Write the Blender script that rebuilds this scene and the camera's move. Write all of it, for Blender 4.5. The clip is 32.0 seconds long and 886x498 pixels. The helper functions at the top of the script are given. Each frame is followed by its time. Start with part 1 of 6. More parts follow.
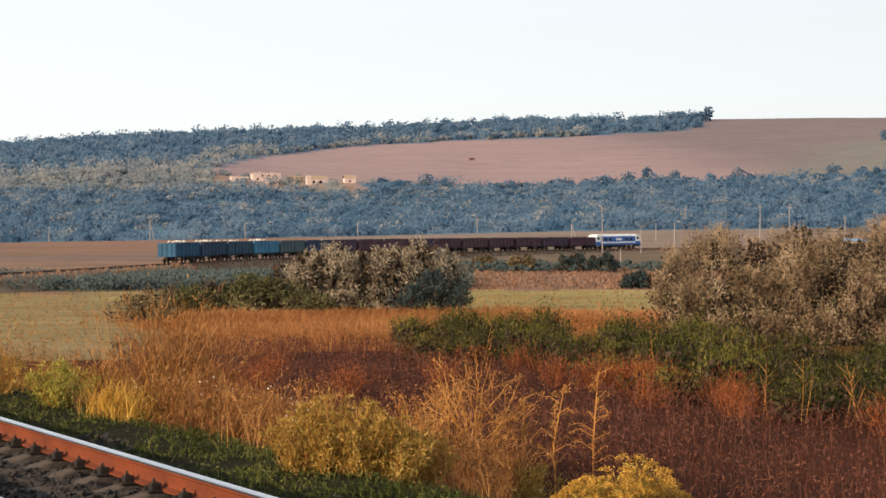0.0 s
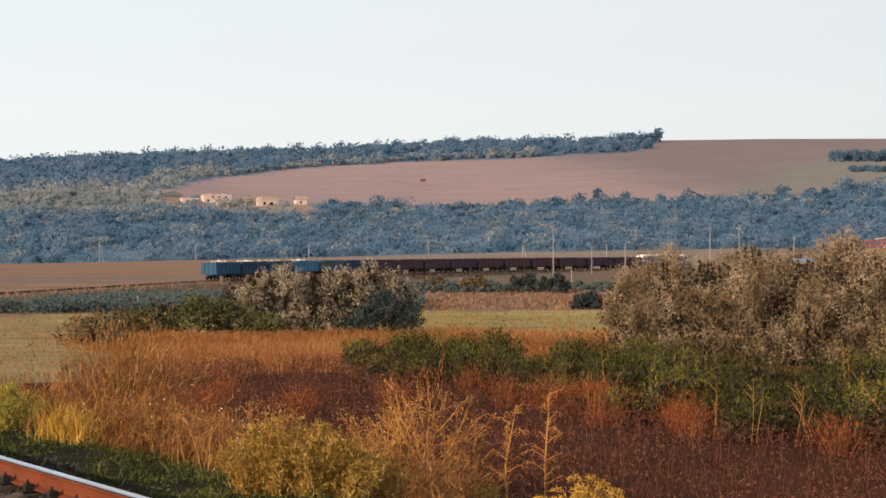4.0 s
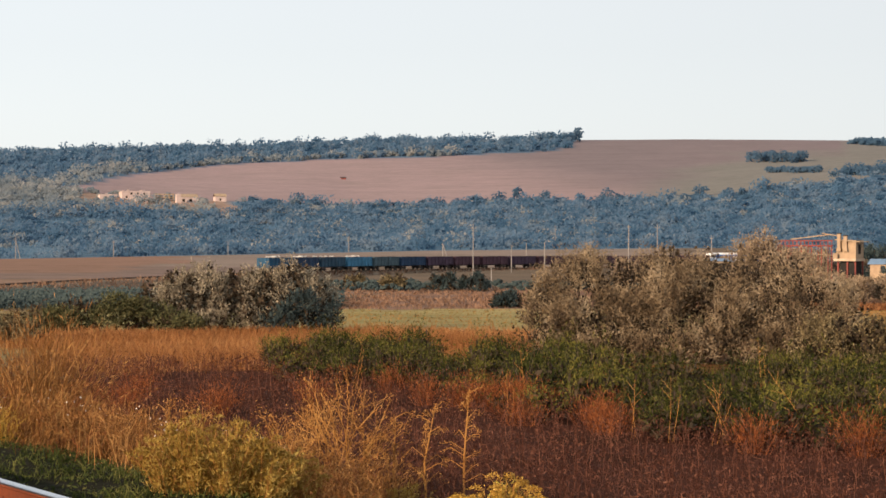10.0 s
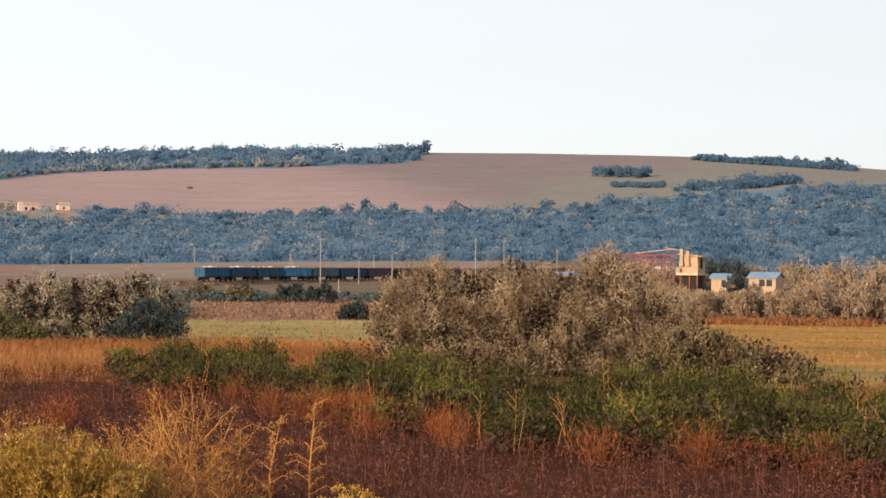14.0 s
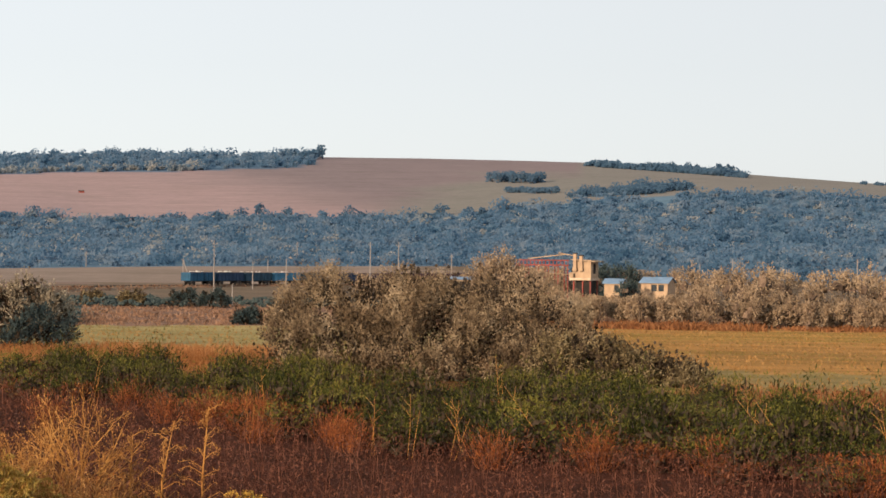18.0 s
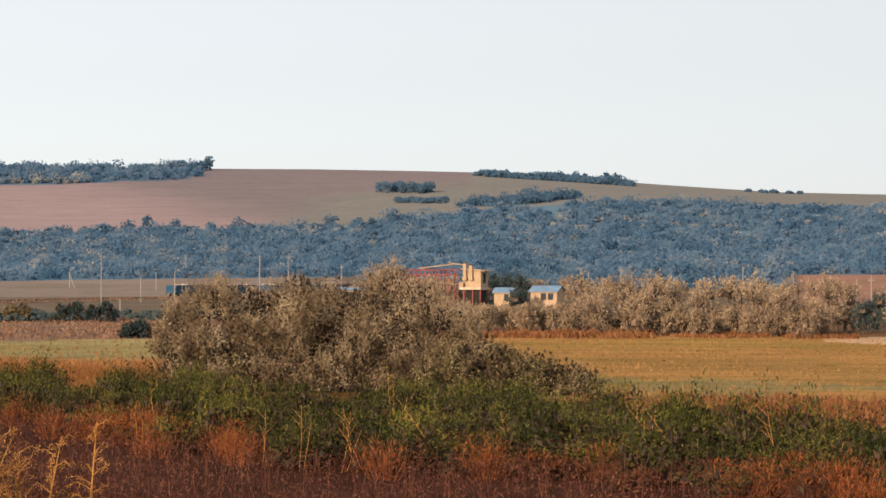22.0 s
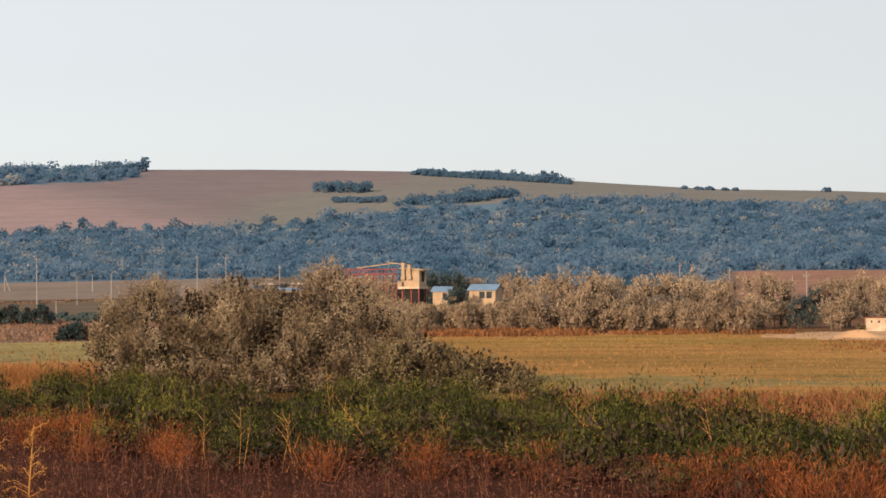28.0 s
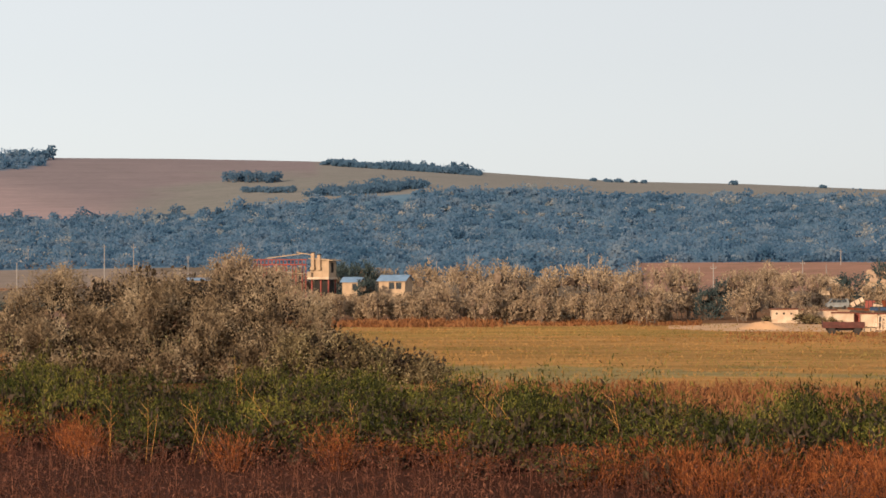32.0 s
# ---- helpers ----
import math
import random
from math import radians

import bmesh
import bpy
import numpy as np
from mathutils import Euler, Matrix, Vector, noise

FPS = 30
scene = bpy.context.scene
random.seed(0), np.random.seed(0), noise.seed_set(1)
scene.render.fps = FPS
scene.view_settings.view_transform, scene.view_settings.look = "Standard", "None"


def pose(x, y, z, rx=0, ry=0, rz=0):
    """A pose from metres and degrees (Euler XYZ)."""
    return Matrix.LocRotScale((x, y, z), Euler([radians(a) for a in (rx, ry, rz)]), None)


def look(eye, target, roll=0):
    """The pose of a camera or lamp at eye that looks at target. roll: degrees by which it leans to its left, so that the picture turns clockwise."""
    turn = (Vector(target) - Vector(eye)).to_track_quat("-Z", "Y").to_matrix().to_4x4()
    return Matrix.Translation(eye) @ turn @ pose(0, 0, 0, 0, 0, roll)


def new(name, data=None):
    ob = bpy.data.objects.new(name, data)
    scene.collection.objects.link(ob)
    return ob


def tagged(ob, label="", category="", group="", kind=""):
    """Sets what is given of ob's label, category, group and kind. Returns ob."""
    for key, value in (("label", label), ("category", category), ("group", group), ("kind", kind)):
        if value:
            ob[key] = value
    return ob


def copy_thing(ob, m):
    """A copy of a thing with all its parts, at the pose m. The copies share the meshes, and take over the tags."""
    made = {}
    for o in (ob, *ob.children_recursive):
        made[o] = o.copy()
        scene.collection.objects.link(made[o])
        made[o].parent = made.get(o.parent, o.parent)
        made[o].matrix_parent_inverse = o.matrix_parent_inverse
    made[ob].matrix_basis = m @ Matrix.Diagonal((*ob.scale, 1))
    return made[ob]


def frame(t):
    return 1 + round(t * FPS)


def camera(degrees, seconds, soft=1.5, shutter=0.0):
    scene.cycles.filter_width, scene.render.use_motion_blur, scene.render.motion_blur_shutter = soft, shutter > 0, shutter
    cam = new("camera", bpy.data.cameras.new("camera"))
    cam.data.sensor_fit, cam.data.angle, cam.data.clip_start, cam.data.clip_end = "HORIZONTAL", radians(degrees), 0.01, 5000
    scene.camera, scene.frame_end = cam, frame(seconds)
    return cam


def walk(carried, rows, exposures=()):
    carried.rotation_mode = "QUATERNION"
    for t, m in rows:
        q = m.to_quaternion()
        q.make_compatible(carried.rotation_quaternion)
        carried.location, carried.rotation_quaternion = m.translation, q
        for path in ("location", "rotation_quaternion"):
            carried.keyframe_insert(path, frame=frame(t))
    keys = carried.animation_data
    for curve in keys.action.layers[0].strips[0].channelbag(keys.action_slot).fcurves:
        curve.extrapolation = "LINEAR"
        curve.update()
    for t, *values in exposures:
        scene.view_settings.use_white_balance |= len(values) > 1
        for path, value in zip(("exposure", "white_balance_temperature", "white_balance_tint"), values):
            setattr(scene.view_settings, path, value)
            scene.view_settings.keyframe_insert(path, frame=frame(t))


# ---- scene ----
# The camera stands still beside the track and pans: seconds, tilt, turn, lean.
TURNS = [
    (0, -0.948, 8.233, -0.130), (0.5, -0.906, 8.051, -0.429), (1, -0.608, 8.068, -0.279), (1.5, -0.223, 8.035, -0.474),
    (2, -0.605, 7.783, -0.268), (2.5, -0.712, 7.361, -0.429), (3, -0.435, 7.057, -0.530), (3.5, -0.204, 6.778, -0.453),
    (4, -0.257, 6.628, -0.250), (4.5, -0.491, 6.401, -0.267), (6.5, -0.593, 6.014, -0.197), (7, -0.601, 6.199, -0.194),
    (7.5, -0.598, 6.453, -0.231), (8, -0.419, 6.324, 0.234), (8.5, -0.470, 5.977, 0.264), (9, -0.589, 5.385, 0.186),
    (9.5, -0.455, 4.690, 0.307), (10, -0.321, 3.994, 0.045), (10.5, -0.318, 3.205, 0.010), (11, -0.412, 2.638, 0.142),
    (11.5, -0.551, 2.118, 0.138), (12, -0.348, 1.223, 0.344), (12.5, -0.158, 0.601, 0.292), (13, -0.106, -0.139, 0.322),
    (13.5, -0.074, -0.536, 0.429), (14, 0.093, -1.022, 0.541), (14.5, 0.677, -1.465, 0.281), (16.5, 0.448, -2.380, 0.310),
    (17, 0.244, -2.904, 0.875), (17.5, 0.453, -3.960, 0.535), (18, 0.289, -4.492, 0.636), (18.5, -0.081, -4.652, 0.592),
    (19, -0.077, -4.709, 0.471), (19.5, 0.143, -5.107, 0.686), (20, -0.048, -5.778, 0.522), (20.5, -0.149, -6.706, 0.360),
    (21, 0.163, -6.967, -0.096), (21.5, 0.439, -7.592, -0.028), (22, 0.649, -8.115, 0.042), (22.5, 0.619, -7.849, 0.144),
    (23, 0.514, -7.738, -0.076), (23.5, 0.155, -7.470, 0.112), (24, -0.009, -7.586, -0.299), (24.5, 0.248, -7.899, -0.250),
    (25, 0.688, -8.282, -0.319), (25.5, 0.551, -8.799, -0.333), (26, 0.385, -9.480, -0.260), (26.5, 0.296, -10.021, -0.193),
    (28.5, 0.671, -10.194, -0.546), (29, 0.396, -10.477, -0.503), (29.5, 0.180, -10.958, -0.401), (30, 0.313, -11.364, -0.416),
    (30.5, 0.421, -11.904, -0.394), (31, 0.352, -12.429, -0.198), (31.5, 0.360, -12.886, -0.237), (32, 0.293, -13.118, -0.224),
]
cam = camera(28.58, 32.0, soft=1.65)
EXPOSURE = 1.0


def held(tilt, turn, lean):
    return pose(0, 0, 1.65, 90 + tilt, 0, turn) @ pose(0, 0, 0, 0, 0, lean)


walk(cam, [(t, held(a, b, c)) for t, a, b, c in TURNS], [(t, EXPOSURE + e, 6320, 10) for t, e in ((0, 0.12), (1, 0.08), (2, 0.02), (4, -0.02), (7, -0.05), (9, -0.04), (11, 0.05), (13, 0.15), (14, 0.15), (17, 0.02), (20, -0.02), (22, 0.03), (23, 0.02), (26, -0.09), (32, -0.08))])

# ---- light ----
SUN_AZ, SUN_EL = -138.0, 16.0
world = bpy.data.worlds.new("sky")
scene.world = world
world.use_nodes = True
wn, wl = world.node_tree.nodes, world.node_tree.links
sky = wn.new("ShaderNodeTexSky")
sky.sky_type, sky.sun_disc = "NISHITA", False
sky.sun_elevation, sky.sun_rotation = radians(SUN_EL), radians(-SUN_AZ)
sky.air_density, sky.dust_density, sky.ozone_density = 1.0, 1.0, 1.0
wn["Background"].inputs["Strength"].default_value = 0.096
thin = wn.new("ShaderNodeHueSaturation")          # a milky autumn haze takes the blue out of the sky
thin.inputs["Saturation"].default_value, thin.inputs["Value"].default_value = 0.4, 1.0
tint = wn.new("ShaderNodeMix")
tint.data_type, tint.blend_type = "RGBA", "MULTIPLY"
tint.inputs["Factor"].default_value, tint.inputs[7].default_value = 1.0, (1.0, 1.0, 1.0, 1)
veil = wn.new("ShaderNodeMix")
veil.data_type = "RGBA"
veil.inputs["Factor"].default_value, veil.inputs[7].default_value = 0.75, (4.2, 4.24, 4.2, 1)
wl.new(sky.outputs[0], thin.inputs["Color"]), wl.new(thin.outputs[0], veil.inputs[6]), wl.new(veil.outputs[2], tint.inputs[6]), wl.new(tint.outputs[2], wn["Background"].inputs["Color"])
sun = new("sun", bpy.data.lights.new("sun", "SUN"))
sun.data.energy, sun.data.angle, sun.data.color = 4.1, radians(0.6), (1.0, 0.73, 0.49)
sun_way = Vector((math.sin(radians(SUN_AZ)) * math.cos(radians(SUN_EL)), math.cos(radians(SUN_AZ)) * math.cos(radians(SUN_EL)), math.sin(radians(SUN_EL))))
sun.matrix_world = look(sun_way * 50, (0, 0, 0))


# ---- materials ----
def shader(name, rough=0.8, metal=0.0):
    m = bpy.data.materials.new(name)
    m.use_nodes = True
    b = m.node_tree.nodes["Principled BSDF"]
    b.inputs["Roughness"].default_value, b.inputs["Metallic"].default_value = rough, metal
    b.inputs["Specular IOR Level"].default_value = 0.25
    return m, m.node_tree.nodes, m.node_tree.links, b


def ramp_of(nodes, stops):
    r = nodes.new("ShaderNodeValToRGB")
    e = r.color_ramp.elements
    while len(e) < len(stops):
        e.new(0.5)
    for k, (p, c) in enumerate(stops):
        e[k].position, e[k].color = p, (*c, 1)
    return r


def noise_of(nodes, links, scale, detail=4.0, coords="Object", rough=0.6):
    tc, n = nodes.new("ShaderNodeTexCoord"), nodes.new("ShaderNodeTexNoise")
    n.inputs["Scale"].default_value, n.inputs["Detail"].default_value, n.inputs["Roughness"].default_value = scale, detail, rough
    links.new(tc.outputs[coords], n.inputs["Vector"])
    return n.outputs["Fac"]


def math_of(nodes, links, op, a, b):
    n = nodes.new("ShaderNodeMath")
    n.operation = op
    for k, v in enumerate((a, b)):
        if isinstance(v, (int, float)):
            n.inputs[k].default_value = v
        else:
            links.new(v, n.inputs[k])
    return n.outputs[0]


def leafy(name, dark, mid, light, clump=0.6, through_light=0.3, rough=0.65, shift=0.0, each=0.5, apart=0.0, swing=0.9):
    """Foliage: each leaf its own shade, and patches of older and younger growth."""
    m, n, l, b = shader(name, rough)
    b.inputs["Specular IOR Level"].default_value = 0.06
    geo = n.new("ShaderNodeNewGeometry")
    patch = noise_of(n, l, clump, 3.0)
    mix = math_of(n, l, "ADD", math_of(n, l, "MULTIPLY", geo.outputs["Random Per Island"], each), math_of(n, l, "MULTIPLY", patch, swing))
    mix = math_of(n, l, "ADD", mix, 0.48 - swing / 2 - each / 2 - apart / 2 + shift)
    if apart:
        info = n.new("ShaderNodeObjectInfo")
        mix = math_of(n, l, "ADD", mix, math_of(n, l, "MULTIPLY", info.outputs["Random"], apart))
    r = ramp_of(n, [(0.15, dark), (0.5, mid), (0.85, light)])
    l.new(mix, r.inputs[0])
    l.new(r.outputs[0], b.inputs["Base Color"])
    tr, add = n.new("ShaderNodeBsdfTranslucent"), n.new("ShaderNodeMixShader")
    l.new(r.outputs[0], tr.inputs["Color"])
    add.inputs[0].default_value = through_light
    l.new(b.outputs[0], add.inputs[1]), l.new(tr.outputs[0], add.inputs[2])
    l.new(add.outputs[0], n["Material Output"].inputs["Surface"])
    return m


def worn(name, base, stain, scale=3.0, rough=0.7, metal=0.0, bump=0.2, amount=0.5, coords="Object", fine=14.0):
    """A surface with stains at one scale, grain at another, and fine relief."""
    m, n, l, b = shader(name, rough, metal)
    big, small = noise_of(n, l, scale, 5.0, coords), noise_of(n, l, scale * fine, 3.0, coords)
    v = math_of(n, l, "ADD", math_of(n, l, "MULTIPLY", big, 0.7), math_of(n, l, "MULTIPLY", small, 0.3))
    lo = tuple(0.5 * (p + q) for p, q in zip(base, stain))
    r = ramp_of(n, [(0.5 - amount * 0.35, stain), (0.5, lo), (0.5 + amount * 0.25, base)])
    l.new(v, r.inputs[0])
    l.new(r.outputs[0], b.inputs["Base Color"])
    bp = n.new("ShaderNodeBump")
    bp.inputs["Strength"].default_value, bp.inputs["Distance"].default_value = bump, 0.02
    l.new(small, bp.inputs["Height"])
    l.new(bp.outputs[0], b.inputs["Normal"])
    return m


def ground_material():
    """Soil and turf: the land cover stored on the sheet, broken up by patches and grain."""
    m, n, l, b = shader("ground", 1.0)
    b.inputs["Specular IOR Level"].default_value = 0.02
    att = n.new("ShaderNodeAttribute")
    att.attribute_name = "cover"
    tc, mp = n.new("ShaderNodeTexCoord"), n.new("ShaderNodeMapping")
    mp.inputs["Scale"].default_value = (0.35, 1.0, 1.0)
    l.new(tc.outputs["Object"], mp.inputs["Vector"])
    vals = []
    for sc, dt in ((0.03, 6.0), (0.1, 5.0), (0.45, 5.0), (6.0, 3.0)):
        t = n.new("ShaderNodeTexNoise")
        t.inputs["Scale"].default_value, t.inputs["Detail"].default_value = sc, dt
        l.new(mp.outputs[0], t.inputs["Vector"])
        vals.append(t.outputs["Fac"])
    f = math_of(n, l, "MULTIPLY", vals[0], 0.35)
    for v, k in zip(vals[1:], (0.6, 0.7, 0.35)):
        f = math_of(n, l, "ADD", f, math_of(n, l, "MULTIPLY", v, k))
    r = ramp_of(n, [(0.4, (0.64, 0.68, 0.6)), (0.5, (0.97, 0.97, 0.97)), (0.6, (1.32, 1.28, 1.24))])
    l.new(math_of(n, l, "MULTIPLY", f, 0.5), r.inputs[0])
    mx = n.new("ShaderNodeMix")
    mx.data_type, mx.blend_type = "RGBA", "MULTIPLY"
    mx.inputs["Factor"].default_value = 1.0
    l.new(att.outputs["Alpha"], mx.inputs["Factor"])
    l.new(att.outputs["Color"], mx.inputs[6]), l.new(r.outputs[0], mx.inputs[7])
    l.new(mx.outputs[2], b.inputs["Base Color"])
    bp = n.new("ShaderNodeBump")
    bp.inputs["Strength"].default_value, bp.inputs["Distance"].default_value = 0.5, 0.12
    l.new(vals[3], bp.inputs["Height"])
    l.new(bp.outputs[0], b.inputs["Normal"])
    return m


GROUND = ground_material()
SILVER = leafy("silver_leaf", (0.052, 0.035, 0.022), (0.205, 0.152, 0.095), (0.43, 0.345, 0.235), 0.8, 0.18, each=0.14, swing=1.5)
OLIVE = leafy("olive_leaf", (0.05, 0.04, 0.025), (0.15, 0.115, 0.06), (0.33, 0.27, 0.16), 0.6, 0.15)
# Near-black twigs: the shade in the gaps between leaves is put into their colour.
INNER = leafy("inner_twigs_shade", (0.018, 0.014, 0.011), (0.042, 0.031, 0.021), (0.075, 0.053, 0.033), 1.0, 0.05)
MIDTREE = leafy("autumn_willow_leaf", (0.13, 0.095, 0.068), (0.285, 0.213, 0.142), (0.46, 0.355, 0.235), 0.35, 0.3, each=0.4, apart=0.2)
SHRUB = leafy("green_shrub_leaf", (0.008, 0.011, 0.003), (0.044, 0.05, 0.01), (0.15, 0.13, 0.03), 0.9, 0.12, each=0.6, apart=0.45)
RUSTSHRUB = leafy("reddened_shrub_leaf", (0.05, 0.016, 0.008), (0.14, 0.045, 0.016), (0.26, 0.095, 0.03), 0.9, 0.2)
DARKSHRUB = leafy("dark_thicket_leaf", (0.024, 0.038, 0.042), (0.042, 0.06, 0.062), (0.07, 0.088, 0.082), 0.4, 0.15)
THICKET = leafy("thicket_leaf", (0.03, 0.034, 0.016), (0.085, 0.086, 0.038), (0.18, 0.16, 0.075), 0.6, 0.15)
# Far foliage: the haze of distance is painted in as extra blue.
WOODS = leafy("hazed_hillside_leaf", (0.042, 0.098, 0.17), (0.092, 0.168, 0.262), (0.175, 0.23, 0.29), 0.06, 0.6, each=0.15, swing=2.2)
THORNS = leafy("hazed_thorn_leaf", (0.03, 0.07, 0.122), (0.058, 0.112, 0.18), (0.1, 0.15, 0.21), 0.06, 0.5, each=0.2)
PALEWOODS = leafy("hazed_pale_leaf", (0.15, 0.2, 0.245), (0.225, 0.255, 0.275), (0.36, 0.35, 0.33), 0.06, 0.6, each=0.15, swing=2.0)
RUST_WEED = leafy("rust_brown_weed", (0.03, 0.011, 0.008), (0.075, 0.029, 0.019), (0.17, 0.078, 0.05), 0.35, 0.15)
RUST_BAND = leafy("rust_red_grass", (0.11, 0.042, 0.018), (0.185, 0.082, 0.035), (0.27, 0.135, 0.06), 0.15, 0.2)
RED_TUFT = leafy("red_tuft", (0.075, 0.022, 0.01), (0.22, 0.07, 0.024), (0.4, 0.155, 0.055), 0.6, 0.25)
# OLIVE made paler and greyer: haze before the left oleaster, put into the colour.
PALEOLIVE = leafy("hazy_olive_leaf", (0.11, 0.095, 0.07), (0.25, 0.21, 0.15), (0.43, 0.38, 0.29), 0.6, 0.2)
ORANGE_GRASS = leafy("orange_grass", (0.15, 0.06, 0.02), (0.25, 0.115, 0.042), (0.37, 0.195, 0.085), 0.05, 0.25)
PINK_WEED = leafy("faded_pink_weed", (0.13, 0.075, 0.05), (0.195, 0.115, 0.075), (0.27, 0.17, 0.115), 0.12, 0.2)
STRAW = leafy("straw_grass", (0.09, 0.038, 0.012), (0.245, 0.115, 0.036), (0.44, 0.25, 0.095), 0.9, 0.2)
MEADOW = leafy("meadow_grass", (0.21, 0.11, 0.038), (0.27, 0.15, 0.052), (0.33, 0.195, 0.075), 0.06, 0.2)
MEADOW_GREEN = leafy("green_meadow_grass", (0.12, 0.09, 0.028), (0.17, 0.122, 0.04), (0.24, 0.17, 0.06), 0.06, 0.2)
GRASS = leafy("green_grass", (0.013, 0.018, 0.006), (0.046, 0.06, 0.014), (0.17, 0.16, 0.05), 0.9, 0.2)
YELLOW = leafy("yellow_umbel", (0.12, 0.062, 0.013), (0.28, 0.175, 0.035), (0.5, 0.38, 0.12), 1.5, 0.25)
GOLD = leafy("golden_plume", (0.2, 0.1, 0.016), (0.44, 0.26, 0.045), (0.66, 0.46, 0.13), 1.5, 0.25)
LIME = leafy("lime_weed", (0.1, 0.095, 0.016), (0.28, 0.25, 0.045), (0.52, 0.46, 0.15), 1.5, 0.25)
DRYSTALK = leafy("dry_orange_stalk", (0.16, 0.07, 0.02), (0.33, 0.16, 0.045), (0.48, 0.27, 0.09), 1.5, 0.1)
PETAL = worn("white_petal", (0.8, 0.76, 0.7), (0.65, 0.58, 0.5), 5.0, 0.6)
BARK = worn("grey_bark", (0.16, 0.12, 0.09), (0.06, 0.045, 0.035), 6.0, 0.9)


# ---- mesh helpers ----
def mesh_of(name, verts, faces, material, smooth=False):
    """A mesh from arrays of corners and four-sided faces."""
    verts, faces = np.asarray(verts, dtype=np.float32).reshape(-1, 3), np.asarray(faces, dtype=np.int32).reshape(-1, 4)
    me = bpy.data.meshes.new(name)
    me.vertices.add(len(verts)), me.loops.add(faces.size), me.polygons.add(len(faces))
    me.vertices.foreach_set("co", verts.ravel())
    me.loops.foreach_set("vertex_index", faces.ravel())
    me.polygons.foreach_set("loop_start", np.arange(0, faces.size, 4, dtype=np.int32))
    me.polygons.foreach_set("use_smooth", np.full(len(faces), smooth, dtype=bool))
    me.update(calc_edges=True)
    me.validate()
    me.materials.append(material)
    return me


class Heap:
    """Collects corners and faces of one mesh."""

    def __init__(self):
        self.v, self.f, self.n = [], [], 0

    def add(self, v, f):
        v, f = np.asarray(v, dtype=float).reshape(-1, 3), np.asarray(f, dtype=int).reshape(-1, 4)
        self.v.append(v), self.f.append(f + self.n)
        self.n += len(v)

    def mesh(self, name, material, smooth=False):
        return mesh_of(name, np.concatenate(self.v), np.concatenate(self.f), material, smooth)


def unit(a):
    return a / np.maximum(np.linalg.norm(a, axis=-1, keepdims=True), 1e-9)


def leaves(heap, base, way, length, width, rng, face=None):
    """Kite-shaped leaves: each from its base along its way."""
    n = len(base)
    if not n:
        return
    way = unit(way)
    side = unit(np.cross(way, unit(rng.normal(size=(n, 3))) if face is None else face))
    length, width = np.broadcast_to(length, n)[:, None], np.broadcast_to(width, n)[:, None]
    mid = base + way * length * 0.45
    v = np.stack([base, mid + side * width / 2, base + way * length, mid - side * width / 2], 1)
    heap.add(v.reshape(-1, 3), np.arange(4 * n).reshape(n, 4))


def blades(heap, base, way, length, width, rng, bend=0.25):
    """Thin blades or twigs of two joints that bend over."""
    n = len(base)
    if not n:
        return
    way = unit(way)
    side = unit(np.cross(way, unit(rng.normal(size=(n, 3)) + (0, 0, 0.01))))
    length, width = np.broadcast_to(length, n)[:, None], np.broadcast_to(width, n)[:, None]
    sag = rng.normal(size=(n, 3)) * bend * (1, 1, 0.3)
    a, b = base + way * length * 0.55, base + unit(way + sag) * length
    w = side * width / 2
    v = np.stack([base - w, base + w, a + w * 0.8, a - w * 0.8, b + w * 0.25, b - w * 0.25], 1)
    k = 6 * np.arange(n)[:, None]
    heap.add(v.reshape(-1, 3), np.concatenate([k + (0, 1, 2, 3), k + (3, 2, 4, 5)], 1).reshape(-1, 4))


def tube(heap, points, radii, sides=6):
    """A tapered limb along points."""
    points = [Vector(p) for p in points]
    rings = []
    for k, p in enumerate(points):
        d = (points[min(k + 1, len(points) - 1)] - points[max(k - 1, 0)]).normalized()
        u = d.orthogonal().normalized()
        w = d.cross(u)
        rings.append([p + (u * math.cos(a) + w * math.sin(a)) * radii[k] for a in [6.2832 * q / sides for q in range(sides)]])
    f = [(k * sides + q, k * sides + (q + 1) % sides, (k + 1) * sides + (q + 1) % sides, (k + 1) * sides + q) for k in range(len(points) - 1) for q in range(sides)]
    heap.add([tuple(p) for r in rings for p in r], f)


def box(heap, x0, y0, z0, x1, y1, z1, m=None):
    v = [(x, y, z) for z in (z0, z1) for x, y in ((x0, y0), (x1, y0), (x1, y1), (x0, y1))]
    if m:
        v = [tuple(m @ Vector(p)) for p in v]
    heap.add(v, [(3, 2, 1, 0), (4, 5, 6, 7), (0, 1, 5, 4), (1, 2, 6, 5), (2, 3, 7, 6), (3, 0, 4, 7)])


def part(name, heap, material, parent, label="", smooth=False):
    me = heap.mesh(name, material, smooth) if isinstance(heap, Heap) else heap
    ob = new(name, me)
    ob.parent = parent
    return tagged(ob, label)


def boxed(name, parent, material, *dims, m=None, label=""):
    h = Heap()
    box(h, *dims, m=m)
    return part(name, h, material, parent, label)


def thing(name, label, category, group="", m=None):
    ob = new(name)
    ob.empty_display_size = 0.2
    if m:
        ob.matrix_world = m
    return tagged(ob, label, category, group)


